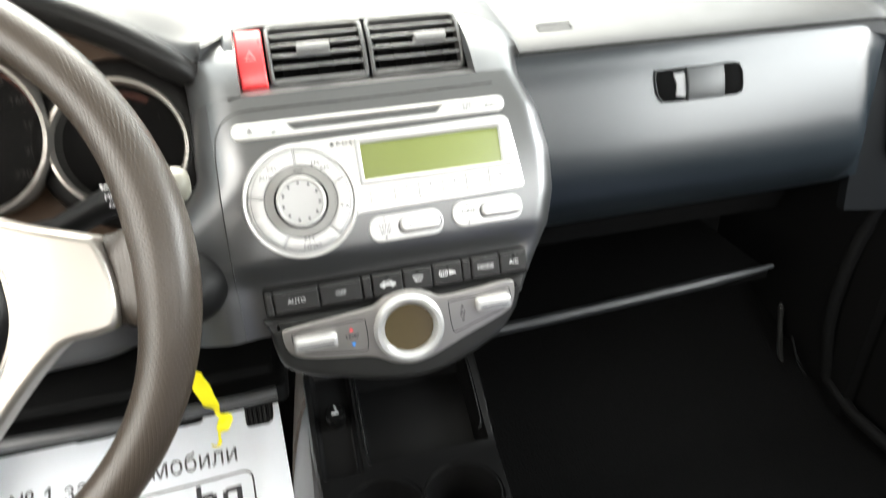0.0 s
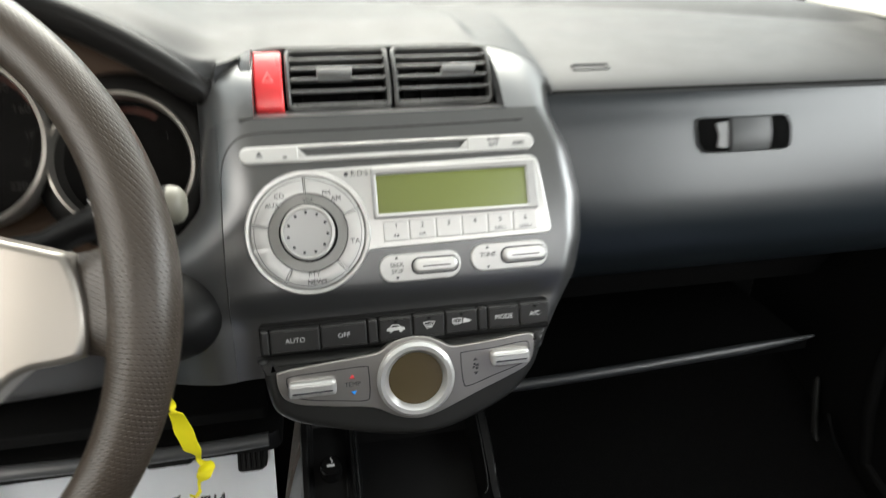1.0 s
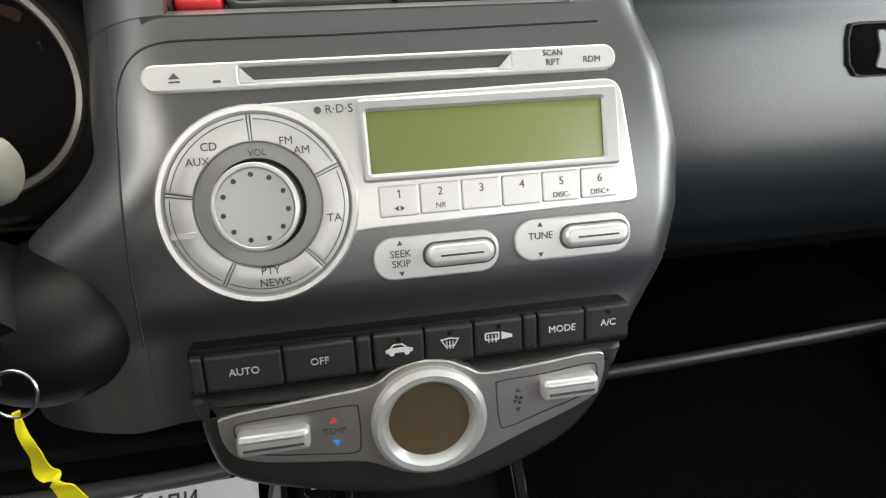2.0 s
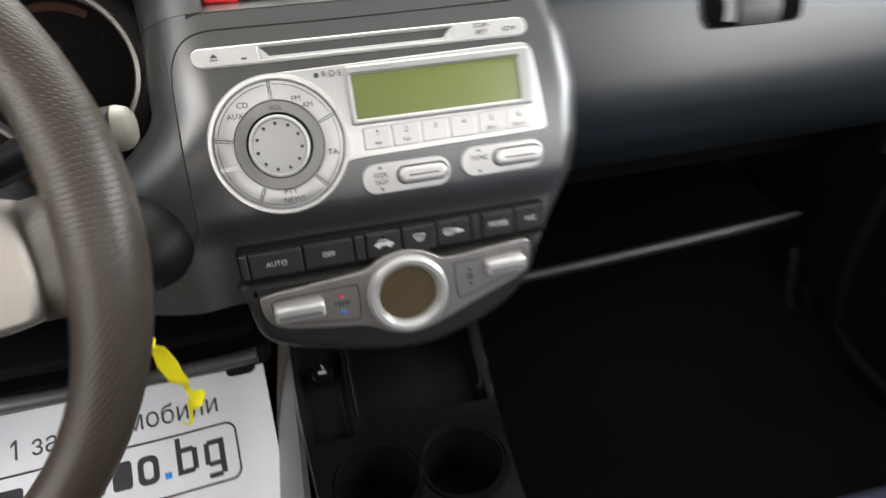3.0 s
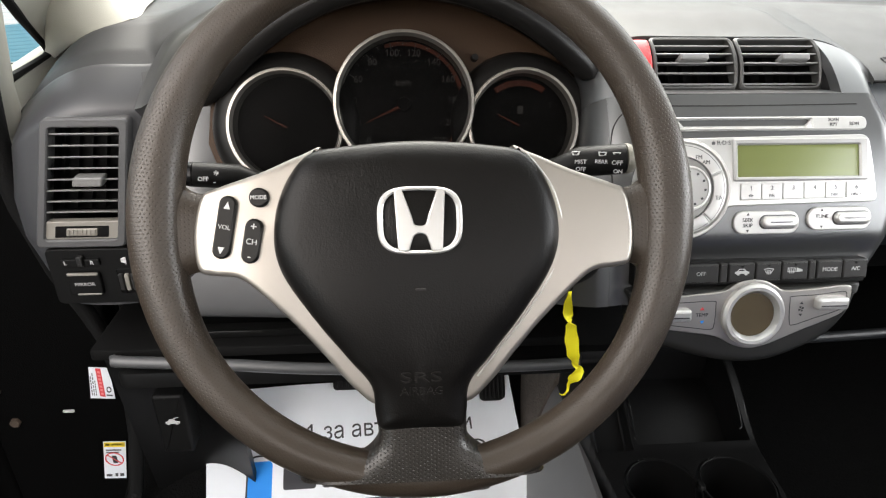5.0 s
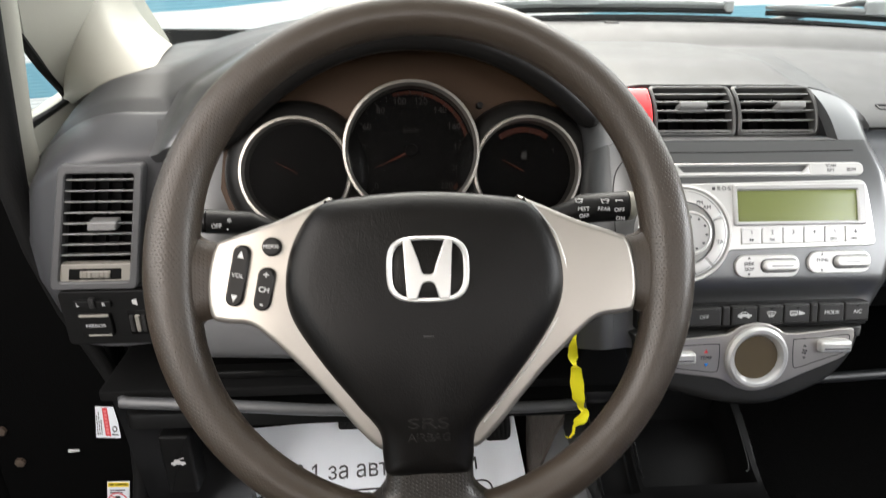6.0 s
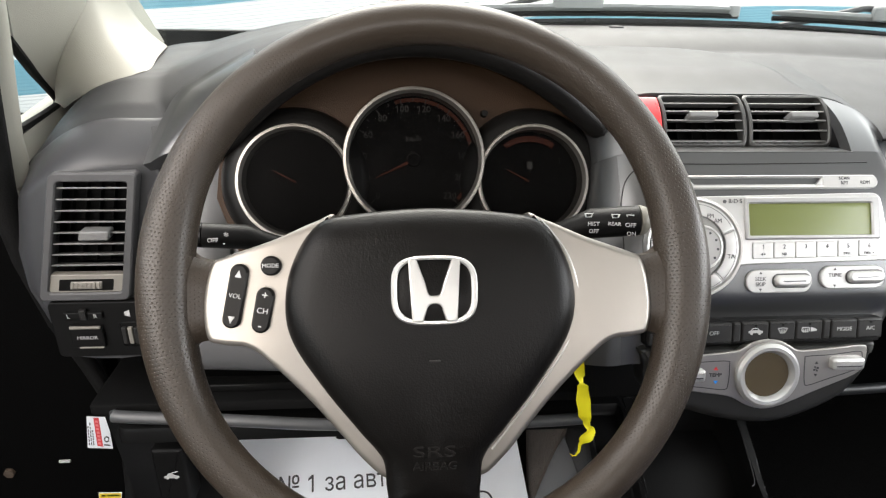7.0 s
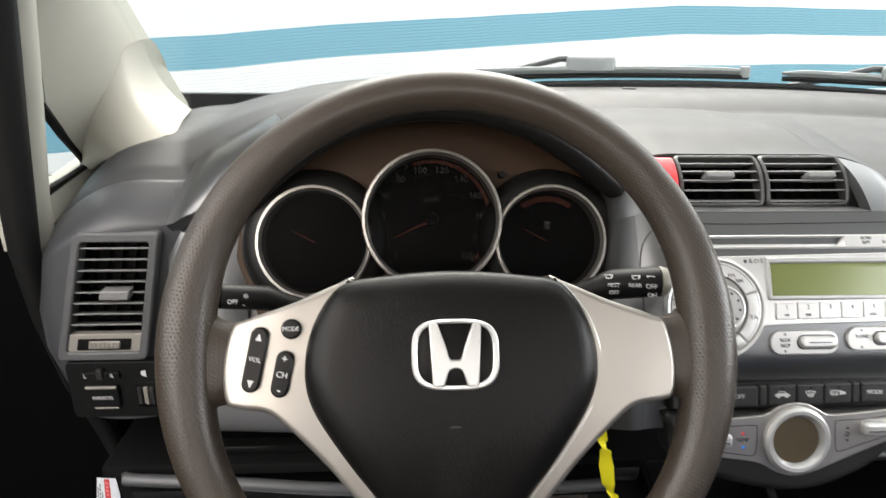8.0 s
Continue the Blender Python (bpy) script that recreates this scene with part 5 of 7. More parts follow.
# ---- audio unit ----
radio = thing("car_radio", "silver built-in car radio with a green display and round dial", "car radio", (0.32, 0.165, 0.62))
bar = part("disc_bar", on_stack(frame_prism(rrect(0.2015, 0.2515, 0.4265, 0.2640, 0.006, 5), rrect(0.2440, 0.2540, 0.3725, 0.2617, 0.0008, 5), -0.004, 0.0030, 0.0010)), BUTTON, radio, "silver bar with the disc slot")
part("slot", on_stack(prism(rrect(0.2435, 0.2535, 0.3730, 0.2622, 0.0008, 2), -0.0036, -0.0022, 0.0001)), SLOTIN, bar, "dark disc slot")
part("slot_lip", on_stack(prism(rrect(0.2455, 0.2540, 0.3712, 0.2556, 0.0006, 2), -0.0030, 0.0012, 0.0005)), SILVER, bar)
for x, k in ((0.2440, 1), (0.3725, -1)):
    part("slot_cheek", on_stack(prism([(x, 0.2540), (x + 0.0075 * k, 0.2540), (x, 0.2617)], -0.0030, 0.0026, 0.0006)), BUTTON, bar)
for t, x, y, sz in (("SCAN", 0.3935, 0.2606, 0.0040), ("RPT", 0.3935, 0.2560, 0.0044), ("RDM", 0.4135, 0.2566, 0.0044)):
    part("lettering", on_stack(lettering(t, sz, x, y, 0.0031)), GREYINK, bar)
part("mark", on_stack(prism([(0.2135, 0.2572), (0.2185, 0.2572), (0.216, 0.2600)], 0.0029, 0.0033, 0.0001, 1)), GREYINK, bar)
part("mark", on_stack(prism(rrect(0.2135, 0.2555, 0.2185, 0.2562, 0.0002, 2), 0.0029, 0.0033, 0.0001, 1)), GREYINK, bar)
part("mark", on_stack(prism(rrect(0.2325, 0.2545, 0.2360, 0.2558, 0.0004, 2), 0.0029, 0.0033, 0.0001, 1)), GREYINK, bar)

CX, CS, CR = 0.2470, 0.1985, 0.0457
def rounded(pts, radii, n=6):
    """An open line through pts whose inner corners are rounded."""
    out = [pts[0]]
    for a, b, c, r in zip(pts, pts[1:], pts[2:], radii):
        a, b, c = Vector(a), Vector(b), Vector(c)
        p, q = b + (a - b).normalized() * r, b + (c - b).normalized() * r
        out += [tuple(p.lerp(b, t).lerp(b.lerp(q, t), t)) for t in (k / n for k in range(n + 1))]
    return out + [pts[-1]]


plate_line = [(CX + CR * math.cos(radians(a)), CS + CR * math.sin(radians(a))) for a in range(84, 338, 4)]
plate_line += rounded([(0.2905, 0.1815), (0.2975, 0.1822), (0.4352, 0.1846), (0.4275, 0.2474), (0.2530, 0.2447)], (0.004, 0.006, 0.009))
plate = part("faceplate", on_stack(prism(plate_line, -0.004, 0.0026, 0.0013, 3)), SILVER, radio, "satin silver faceplate")
# display
part("display_frame", on_stack(frame_prism(rrect(0.2955, 0.2045, 0.4250, 0.2435, 0.002, 3), rrect(0.2995, 0.2085, 0.4165, 0.2375, 0.001, 3), 0.0, 0.0050, 0.0014)), KNOBGREY, radio, "raised silver display frame")
part("display", on_stack(prism(rrect(0.2995, 0.2085, 0.4165, 0.2375, 0.0008, 3), 0.0, 0.0030, 0.0001)), LCD, radio, "olive green blank display")
part("lettering", on_stack(lettering("R·D·S", 0.0056, 0.2875, 0.2398, 0.0027)), GREYINK, plate)
part("mark", on_stack(prism(disc(0.2775, 0.2398, 0.0017, 12), 0.0024, 0.0029, 0.0001, 1)), GREYINK, plate)
# preset buttons
for k, (a, b) in enumerate(((0.3020, 0.3212), (0.3219, 0.3417), (0.3424, 0.3620), (0.3627, 0.3826), (0.3833, 0.4028), (0.4035, 0.4232))):
    btn = part("preset_button", on_stack(prism(rrect(a, 0.1875 + 0.0002 * k, b, 0.2025 + 0.0002 * k, 0.0012, 3), 0.0, 0.0040, 0.0009)), BUTTON, radio)
    part("lettering", on_stack(lettering(str(k + 1), 0.0056, (a + b) / 2, 0.1982, 0.0041)), GREYINK, btn)
    sub = ("", "NR", "", "", "DISC-", "DISC+")[k]
    if sub:
        part("lettering", on_stack(lettering(sub, 0.0038, (a + b) / 2, 0.1915, 0.0041)), GREYINK, btn)
    if k == 0:
        part("arrow", on_stack(prism([((a + b) / 2 - 0.0004, 0.1903), ((a + b) / 2 - 0.0004, 0.1929), ((a + b) / 2 - 0.0026, 0.1916)], 0.0038, 0.0043, 0.0001, 1)), GREYINK, btn)
        part("arrow", on_stack(prism([((a + b) / 2 + 0.0004, 0.1929), ((a + b) / 2 + 0.0004, 0.1903), ((a + b) / 2 + 0.0026, 0.1916)], 0.0038, 0.0043, 0.0001, 1)), GREYINK, btn)
# dial: five ring keys, an inner ring and the volume knob
at_dial = lambda x, y, h: stack(CX + x, CS + y, h + 0.0018)


def sector(a0, a1, r0, r1, h0, h1, bev=0.0006, n=14):
    arc = [radians(lerp(a0, a1, k / n)) for k in range(n + 1)]
    return prism([(r1 * math.cos(a), r1 * math.sin(a)) for a in arc] + [(r0 * math.cos(a), r0 * math.sin(a)) for a in arc[::-1]], h0, h1, bev)


part("dial_ring", mapped(revolve([(0.0412, 0.002), (0.0425, 0.0042), (0.0445, 0.0046), (0.0456, 0.003), (0.0457, -0.003), (0.0412, -0.003)], 72), at_dial), SILVER, radio)
part("key_bed", mapped(revolve([(0.0286, 0.0012), (0.0412, 0.0012), (0.0412, -0.002), (0.0286, -0.002), (0.0286, 0.0012)], 60), at_dial), FASCIA, radio, "dark gaps between the ring keys")
for a0, a1, words in ((91, 169, [("CD", -0.019, 0.0275, 0.0052), ("AUX", -0.0245, 0.0212, 0.0050)]), (23, 91, [("FM", 0.0150, 0.0280, 0.0052), ("AM", 0.0215, 0.0235, 0.0052)]), (-49, 23, [("TA", 0.0335, -0.0085, 0.0056)]),
                      (-119, -49, [("PTY", 0.002, -0.0305, 0.0052), ("NEWS", 0.0035, -0.0362, 0.0052)]), (169, 241, [("SRC", -0.034, -0.011, 0.0046)])):
    key = part("ring_key", mapped(sector(a0 + 1.5, a1 - 1.5, 0.0290, 0.0409, -0.001, 0.0036), at_dial), BUTTON, radio, "pale silver ring key")
    part("seam_rib", mapped(sector(a0 - 0.7, a0 + 0.7, 0.0290, 0.0409, -0.001, 0.0032, 0.0002, 2), at_dial), SILVER, radio)
    for t, x, y, sz in words:
        if t == "SRC":
            part("worn_lettering", mapped(prism(rrect(x - 0.006, y - 0.0014, x + 0.006, y + 0.0014, 0.0004, 2), 0.0034, 0.0037, 0.0001, 1), at_dial), SILVER, key)
        else:
            part("lettering", mapped(lettering(t, sz, x, y, 0.0037), at_dial), GREYINK, key)
    part("rib", mapped(sector(a0 + 3, a1 - 3, 0.0386, 0.0390, 0.003, 0.0038, 0.0001), at_dial), GREYINK, key)
part("inner_ring", mapped(revolve([(0.0, 0.0016), (0.0282, 0.0016), (0.0286, 0.0005), (0.0286, -0.002), (0.0, -0.002)], 60), at_dial), RINGGREY, radio, "grey ring round the knob")
part("lettering", mapped(lettering("VOL", 0.0044, 0.0015, 0.0238, 0.0017), at_dial), GREYINK, radio)
# a black ring for the knob's shadow; the knob's side is darkened too
part("knob_foot_shadow", mapped(revolve([(0.0185, 0.0020), (0.0210, 0.0022), (0.0216, 0.0014), (0.0216, -0.001), (0.0185, -0.001)], 56), at_dial), BLACK, radio, "dark ring drawn for the shadow at the knob's foot")
knob = part("volume_knob", mapped(revolve([(0.0, 0.0168), (0.0184, 0.0168), (0.0190, 0.0150), (0.0200, 0.0), (0.0, 0.0)], 56), at_dial), KNOBSIDE, radio, "round volume knob with dots, its side toned dark for shade")
part("knob_rim", mapped(revolve([(0.0164, 0.0170), (0.0172, 0.0180), (0.0184, 0.0178), (0.0191, 0.0166), (0.0191, 0.0142), (0.0164, 0.0142)], 56), at_dial), SILVER, knob, "bright silver rim")
part("knob_top", mapped(revolve([(0.0, 0.0173), (0.0150, 0.0173), (0.0164, 0.0176), (0.0166, 0.0165), (0.0, 0.0165)], 56), at_dial), KNOBGREY, knob, "pale grey knob cap")
for k in range(11):
    a = radians(92 + 360 * k / 11)
    part("dot", mapped(prism(disc(0.0140 * math.cos(a), 0.0140 * math.sin(a), 0.0011, 10), 0.0168, 0.0178, 0.0001, 1), at_dial), INK, knob)
# rocker pills
for x0, x1, k0, k1, words, nm in ((0.2969, 0.3600, 0.3225, 0.3570, [("SEEK", 0.1695), ("SKIP", 0.1645)], "seek_rocker"), (0.3682, 0.4305, 0.3930, 0.4280, [("TUNE", 0.1692)], "tune_rocker")):
    lift = 0.0 if x0 < 0.35 else 0.0026
    sh = lambda bm, lift=lift: on_stack(mapped(bm, lambda x, y, h: Vector((x, y + lift, h))))
    pill = part(nm, sh(prism(rrect(x0, 0.1560, x1, 0.1775, 0.0098, 6), -0.003, 0.0024, 0.0012, 3)), BUTTON, radio, "silver rocker pill")
    part("well", sh(prism(rrect(k0 - 0.0014, 0.1605, k1 + 0.0014, 0.1738, 0.0062, 5), 0.0, 0.0026, 0.0002)), GREYINK, pill)
    sl = part("rocker", sh(prism(rrect(k0, 0.1618, k1, 0.1727, 0.0052, 6), 0.0, 0.0070, 0.0028, 4)), SILVER, pill, "raised silver rocker")
    part("groove", sh(prism(rrect(k0 + 0.007, 0.1667, k1 - 0.006, 0.1677, 0.0003, 2), 0.0066, 0.0072, 0.0001, 1)), INK, sl)
    for t, s in words:
        part("lettering", sh(lettering(t, 0.0050, x0 + 0.0135, s - 0.0004, 0.0025)), GREYINK, pill)
    for s, up in ((0.1746, 1), (0.1592, -1)):
        part("arrow", sh(prism([(x0 + 0.0120, s - 0.0011 * up), (x0 + 0.0148, s - 0.0011 * up), (x0 + 0.0134, s + 0.0013 * up)], 0.0023, 0.0028, 0.0001, 1)), GREYINK, pill)


# ---- climate control ----
climate = thing("climate_control", "grey climate control panel with silver inlay and round display", "climate control", (MID, 0.12, 0.50))
part("strip_back", on_stack(prism(rrect(0.2045, 0.1085, 0.4300, 0.1318, 0.002, 3), -0.012, 0.0012, 0.0010)), BLACK, climate)
STR = lambda x: 0.0028 * (x - 0.205) / 0.224
for a, b, words in ((0.2058, 0.2118, ""), (0.2124, 0.2487, "AUTO"), (0.2493, 0.2838, "OFF"), (0.2846, 0.2920, ""), (0.2930, 0.3184, "car"), (0.3191, 0.3438, "screen"), (0.3445, 0.3698, "rear"), (0.3706, 0.3776, ""), (0.3786, 0.4036, "MODE"), (0.4043, 0.4284, "A/C")):
    k = STR(a)
    btn = part("button" if words else "filler", on_stack(prism(rrect(a, 0.1105 + k, b, 0.1290 + k, 0.0014, 3), -0.004, 0.0062, 0.0016, 3)), DARKBTN, climate)
    mx, ms = (a + b) / 2, 0.1200 + k
    if words in ("AUTO", "OFF", "MODE", "A/C"):
        part("lettering", on_stack(lettering(words, 0.0052, mx, ms, 0.0063)), DIMINK if words in ("AUTO", "OFF") else WHITEINK, btn)
    elif words == "car":
        part("symbol", on_stack(prism([(mx - 0.0068, ms - 0.0010), (mx + 0.0068, ms - 0.0010), (mx + 0.0068, ms + 0.0008), (mx + 0.0048, ms + 0.0013), (mx - 0.0052, ms + 0.0013), (mx - 0.0068, ms + 0.0008)], 0.0058, 0.0065, 0.0001, 1)), WHITEINK, btn)
        part("symbol", on_stack(frame_prism([(mx + 0.0044, ms + 0.0012), (mx + 0.0018, ms + 0.0036), (mx - 0.0030, ms + 0.0036), (mx - 0.0050, ms + 0.0012)], [(mx + 0.0030, ms + 0.0016), (mx + 0.0013, ms + 0.0030), (mx - 0.0025, ms + 0.0030), (mx - 0.0038, ms + 0.0016)], 0.0058, 0.0065, 0.0001)), WHITEINK, btn)
        for q in (-0.0038, 0.0038):
            part("symbol", on_stack(prism(disc(mx + q, ms - 0.0012, 0.0014, 10), 0.0058, 0.0066, 0.0001, 1)), WHITEINK, btn)
    elif words == "screen":
        part("symbol", on_stack(frame_prism([(mx + 0.0048, ms + 0.0026), (mx, ms + 0.0034), (mx - 0.0048, ms + 0.0026), (mx - 0.0025, ms - 0.0014), (mx + 0.0025, ms - 0.0014)], [(mx + 0.0039, ms + 0.0020), (mx, ms + 0.0027), (mx - 0.0039, ms + 0.0020), (mx - 0.0020, ms - 0.0009), (mx + 0.0020, ms - 0.0009)], 0.0058, 0.0065, 0.0001)), WHITEINK, btn)
        for q in (-0.0016, 0.0, 0.0016):
            part("symbol", on_stack(prism(rrect(mx + q - 0.0003, ms - 0.0026, mx + q + 0.0003, ms + 0.0016, 0.0002, 2), 0.0058, 0.0066, 0.0001, 1)), WHITEINK, btn)
    elif words == "rear":
        for q in (-0.0055, -0.0036, -0.0017):
            part("symbol", on_stack(prism(rrect(mx + q - 0.0003, ms - 0.0024, mx + q + 0.0003, ms + 0.0016, 0.0002, 2), 0.0058, 0.0066, 0.0001, 1)), WHITEINK, btn)
        part("symbol", on_stack(frame_prism(rrect(mx - 0.0075, ms - 0.0012, mx + 0.0002, ms + 0.0030, 0.0006, 2), rrect(mx - 0.0068, ms - 0.0005, mx - 0.0005, ms + 0.0023, 0.0004, 2), 0.0058, 0.0065, 0.0001)), WHITEINK, btn)
        part("symbol", on_stack(prism([(mx + 0.0012, ms - 0.0012), (mx + 0.0070, ms - 0.0006), (mx + 0.0070, ms + 0.0008), (mx + 0.0012, ms + 0.0030)], 0.0058, 0.0065, 0.0001, 1)), WHITEINK, btn)
    if words in ("car", "screen", "rear", "A/C"):
        part("lamp", on_stack(prism(disc(mx, 0.1258 + k, 0.0012, 10), 0.0055, 0.0066, 0.0001, 1)), DEEP, btn)
body_line = smooth_outline([(0.2045, 0.1065), (0.2048, 0.095), (0.2065, 0.078), (0.2115, 0.0625), (0.226, 0.0520), (0.2516, 0.0435), (0.285, 0.0345), (0.317, 0.0300), (0.3497, 0.0335), (0.3934, 0.0520), (0.4155, 0.0745), (0.4230, 0.0942), (0.4250, 0.1090), (0.38, 0.1085), (0.317, 0.1075), (0.26, 0.107)], 5)
part("panel", on_stack(prism(body_line, -0.030, 0.0050, 0.0100, 6)), CLIM, climate, "grey bow-shaped panel")
inlay = smooth_outline([(0.2145, 0.0930), (0.2190, 0.0975), (0.250, 0.1005), (0.2815, 0.1030), (0.2925, 0.1050), (0.3010, 0.1105), (0.3105, 0.1135), (0.3200, 0.1142), (0.3300, 0.1125), (0.3400, 0.1075), (0.3500, 0.1030), (0.380, 0.1045), (0.4095, 0.1068), (0.4150, 0.1020), (0.4135, 0.0880), (0.4080, 0.0800), (0.3938, 0.0732), (0.3700, 0.0640), (0.3509, 0.0560), (0.3340, 0.0495), (0.3180, 0.0470), (0.3020, 0.0510), (0.2846, 0.0600), (0.2550, 0.0650), (0.2290, 0.0700), (0.2175, 0.0780)], 4)
part("inlay", on_stack(prism(inlay, 0.0, 0.0068, 0.0010, 3)), INLAY, climate, "grey silver swept inlay")
keyT = smooth_outline([(0.2215, 0.0900), (0.2265, 0.0935), (0.255, 0.0945), (0.2800, 0.0950), (0.2830, 0.0910), (0.2828, 0.0720), (0.2790, 0.0670), (0.262, 0.0690), (0.2340, 0.0735), (0.2240, 0.0800)], 4)
keyF = smooth_outline([(0.3545, 0.0940), (0.3570, 0.0975), (0.380, 0.0985), (0.4060, 0.1010), (0.4105, 0.0975), (0.4100, 0.0870), (0.4030, 0.0820), (0.380, 0.0750), (0.3610, 0.0690), (0.3560, 0.0720)], 4)
for outline, k0, k1, sy, nm in ((keyT, 0.2225, 0.2580, 0.0830, "temperature_key"), (keyF, 0.3785, 0.4095, 0.0905, "fan_key")):
    kp = part(nm, on_stack(frame_prism(outline, inset(outline if area2(outline) > 0 else outline[::-1], 0.0006) if area2(outline) > 0 else inset(outline[::-1], 0.0006)[::-1], 0.003, 0.0071, 0.0001)), INK, climate)
    sl = part("rocker", on_stack(prism(rrect(k0, sy - 0.0058, k1, sy + 0.0058, 0.003, 5), 0.003, 0.0140, 0.0030, 4)), SILVER, climate, "raised silver rocker")
    part("groove", on_stack(prism(rrect(k0 + 0.003, sy - 0.0022, k1 - 0.003, sy - 0.0010, 0.0003, 2), 0.0132, 0.0142, 0.0001, 1)), INK, sl)
part("lettering", on_stack(lettering("TEMP", 0.0050, 0.2700, 0.0815, 0.0070)), INK, climate)
part("arrow", on_stack(prism([(0.2678, 0.0862), (0.2722, 0.0862), (0.2700, 0.0895)], 0.0066, 0.0072, 0.0001, 1)), REDINK, climate)
part("arrow", on_stack(prism([(0.2684, 0.0760), (0.2728, 0.0760), (0.2706, 0.0728)], 0.0066, 0.0072, 0.0001, 1)), CYAN, climate)
for k in range(4):
    c, d = math.cos(radians(30 + 90 * k)), math.sin(radians(30 + 90 * k))
    part("symbol", on_stack(prism([(0.3665 + x * c - y * d, 0.0848 + x * d + y * c) for x, y in ((0.0002, -0.0003), (0.0022, -0.0012), (0.0030, 0.0002), (0.0020, 0.0010))], 0.0066, 0.0072, 0.0001, 1)), INK, climate)
part("arrow", on_stack(prism([(0.3647, 0.0895), (0.3683, 0.0895), (0.3665, 0.0920)], 0.0066, 0.0072, 0.0001, 1)), INK, climate)
part("arrow", on_stack(prism([(0.3647, 0.0800), (0.3683, 0.0800), (0.3665, 0.0775)], 0.0066, 0.0072, 0.0001, 1)), INK, climate)
at_ring = lambda x, y, h: stack(0.3186 + x, 0.0808 + y, h)
part("display_ring", mapped(revolve([(0.0208, 0.002), (0.0212, 0.0080), (0.0245, 0.0125), (0.0275, 0.0128), (0.0300, 0.0105), (0.0305, 0.004), (0.0305, 0.0), (0.0208, 0.0)], 64), at_ring), SILVER, climate, "satin silver ring")
part("round_display", mapped(revolve([(0.0, 0.0082), (0.0210, 0.0078), (0.0210, 0.003), (0.0, 0.003)], 40), at_ring), AMBER, climate, "brown unlit round display")


# ---- vents ----
def vent(name, place, w, h, slats, knob_at, label, group, strip=0.0, frame_mat=DASH, kw=0.028, kh=0.0065, depth=0.03, lean=-0.05, slat_mat=None, strip_mat=VENTSTRIP):
    """An air vent in the plane of place(x, y, out); strip: height of a thumbwheel strip at its foot."""
    v = thing(name, label, "air vent", place(w / 2, 0, 0), group)
    b = 0.0085 if strip else 0.0036
    fr = cuts(cuts(frame_prism(rrect(0, 0, w, h, 0.006, 4), rrect(b, b, w - b, h - b, 0.0035, 4), -0.012, 0.0045, 0.0014), 0.006), 0.02, 0)
    part("bezel", mapped(fr, place), frame_mat, v)
    part("backing", mapped(cuts(box(b * 0.6, w - b * 0.6, b * 0.6 + strip, h - b * 0.6, -depth, -depth + 0.003, 0.0005), 0.02, 0), place), DEEP, v)
    for x0, x1, y0, y1 in ((b - 0.001, b, b + strip, h - b), (w - b, w - b + 0.001, b + strip, h - b)):
        part("side", mapped(box(x0, x1, y0, y1, -depth, -0.004, 0.0002), place), DEEP, v)
    n = slats
    for k in range(n):
        y = b + strip + (h - 2 * b - strip) * (k + 0.5) / n
        bm = cuts(prism([(b, y - 0.0026), (w - b, y - 0.0026), (w - b, y - 0.0008), (b, y - 0.0008)], -0.018, 0.0018, 0.0007, 2), 0.02, 0)
        for q in bm.verts:
            q.co.y += (q.co.z + 0.001) * lean
        part("slat", mapped(bm, place), slat_mat or frame_mat, v)
    for k in range(5):
        x = b + (w - 2 * b) * (k + 0.5) / 5
        part("vane", mapped(box(x - 0.0006, x + 0.0006, b + strip, h - b, -depth + 0.003, -0.019, 0.0002), place), DEEP, v)
    kx, ky = knob_at
    part("knob", mapped(prism(rrect(kx - kw / 2, ky - kh / 2, kx + kw / 2, ky + kh / 2, 0.0016, 3), -0.004, 0.0088, 0.0016, 3), place), TAB, v, "grey sliding tab")
    if strip:
        part("strip_plate", mapped(cuts(prism(rrect(b - 0.0006, b, w - b + 0.0006, strip + 0.0035, 0.001, 3), -0.006, 0.0020, 0.0008), 0.02, 0), place), strip_mat, v, "grey strip")
        part("wheel_slot", mapped(prism(rrect(w * 0.20, 0.0105, w * 0.80, strip - 0.0015, 0.001, 3), 0.0, 0.0027, 0.0004), place), DEEP, v)
        wheel_bm = prism(rrect(w * 0.33, 0.0125, w * 0.68, strip - 0.0035, 0.001, 3), 0.0, 0.0042, 0.0012, 3)
        tw = part("thumbwheel", mapped(wheel_bm, place), strip_mat, v, "ribbed thumbwheel")
        for k in range(7):
            x = w * lerp(0.36, 0.65, k / 6)
            part("rib", mapped(box(x - 0.0006, x + 0.0006, 0.0130, strip - 0.0040, 0.0035, 0.0050, 0.0002), place), VENTSTRIP, tw)
    return v


def barrel(x0):
    t = radians(39)
    up, out = Vector((0, math.sin(t), math.cos(t))), Vector((0, -math.cos(t), math.sin(t)))
    o = Vector((x0, 0.2345, 0.7075))

    def f(x, y, h):
        k = y / 0.057
        return o + Vector((x, 0, 0)) + up * y + out * (h + 0.009 * (1 - (2 * k - 1) ** 2) - 0.004)
    return f


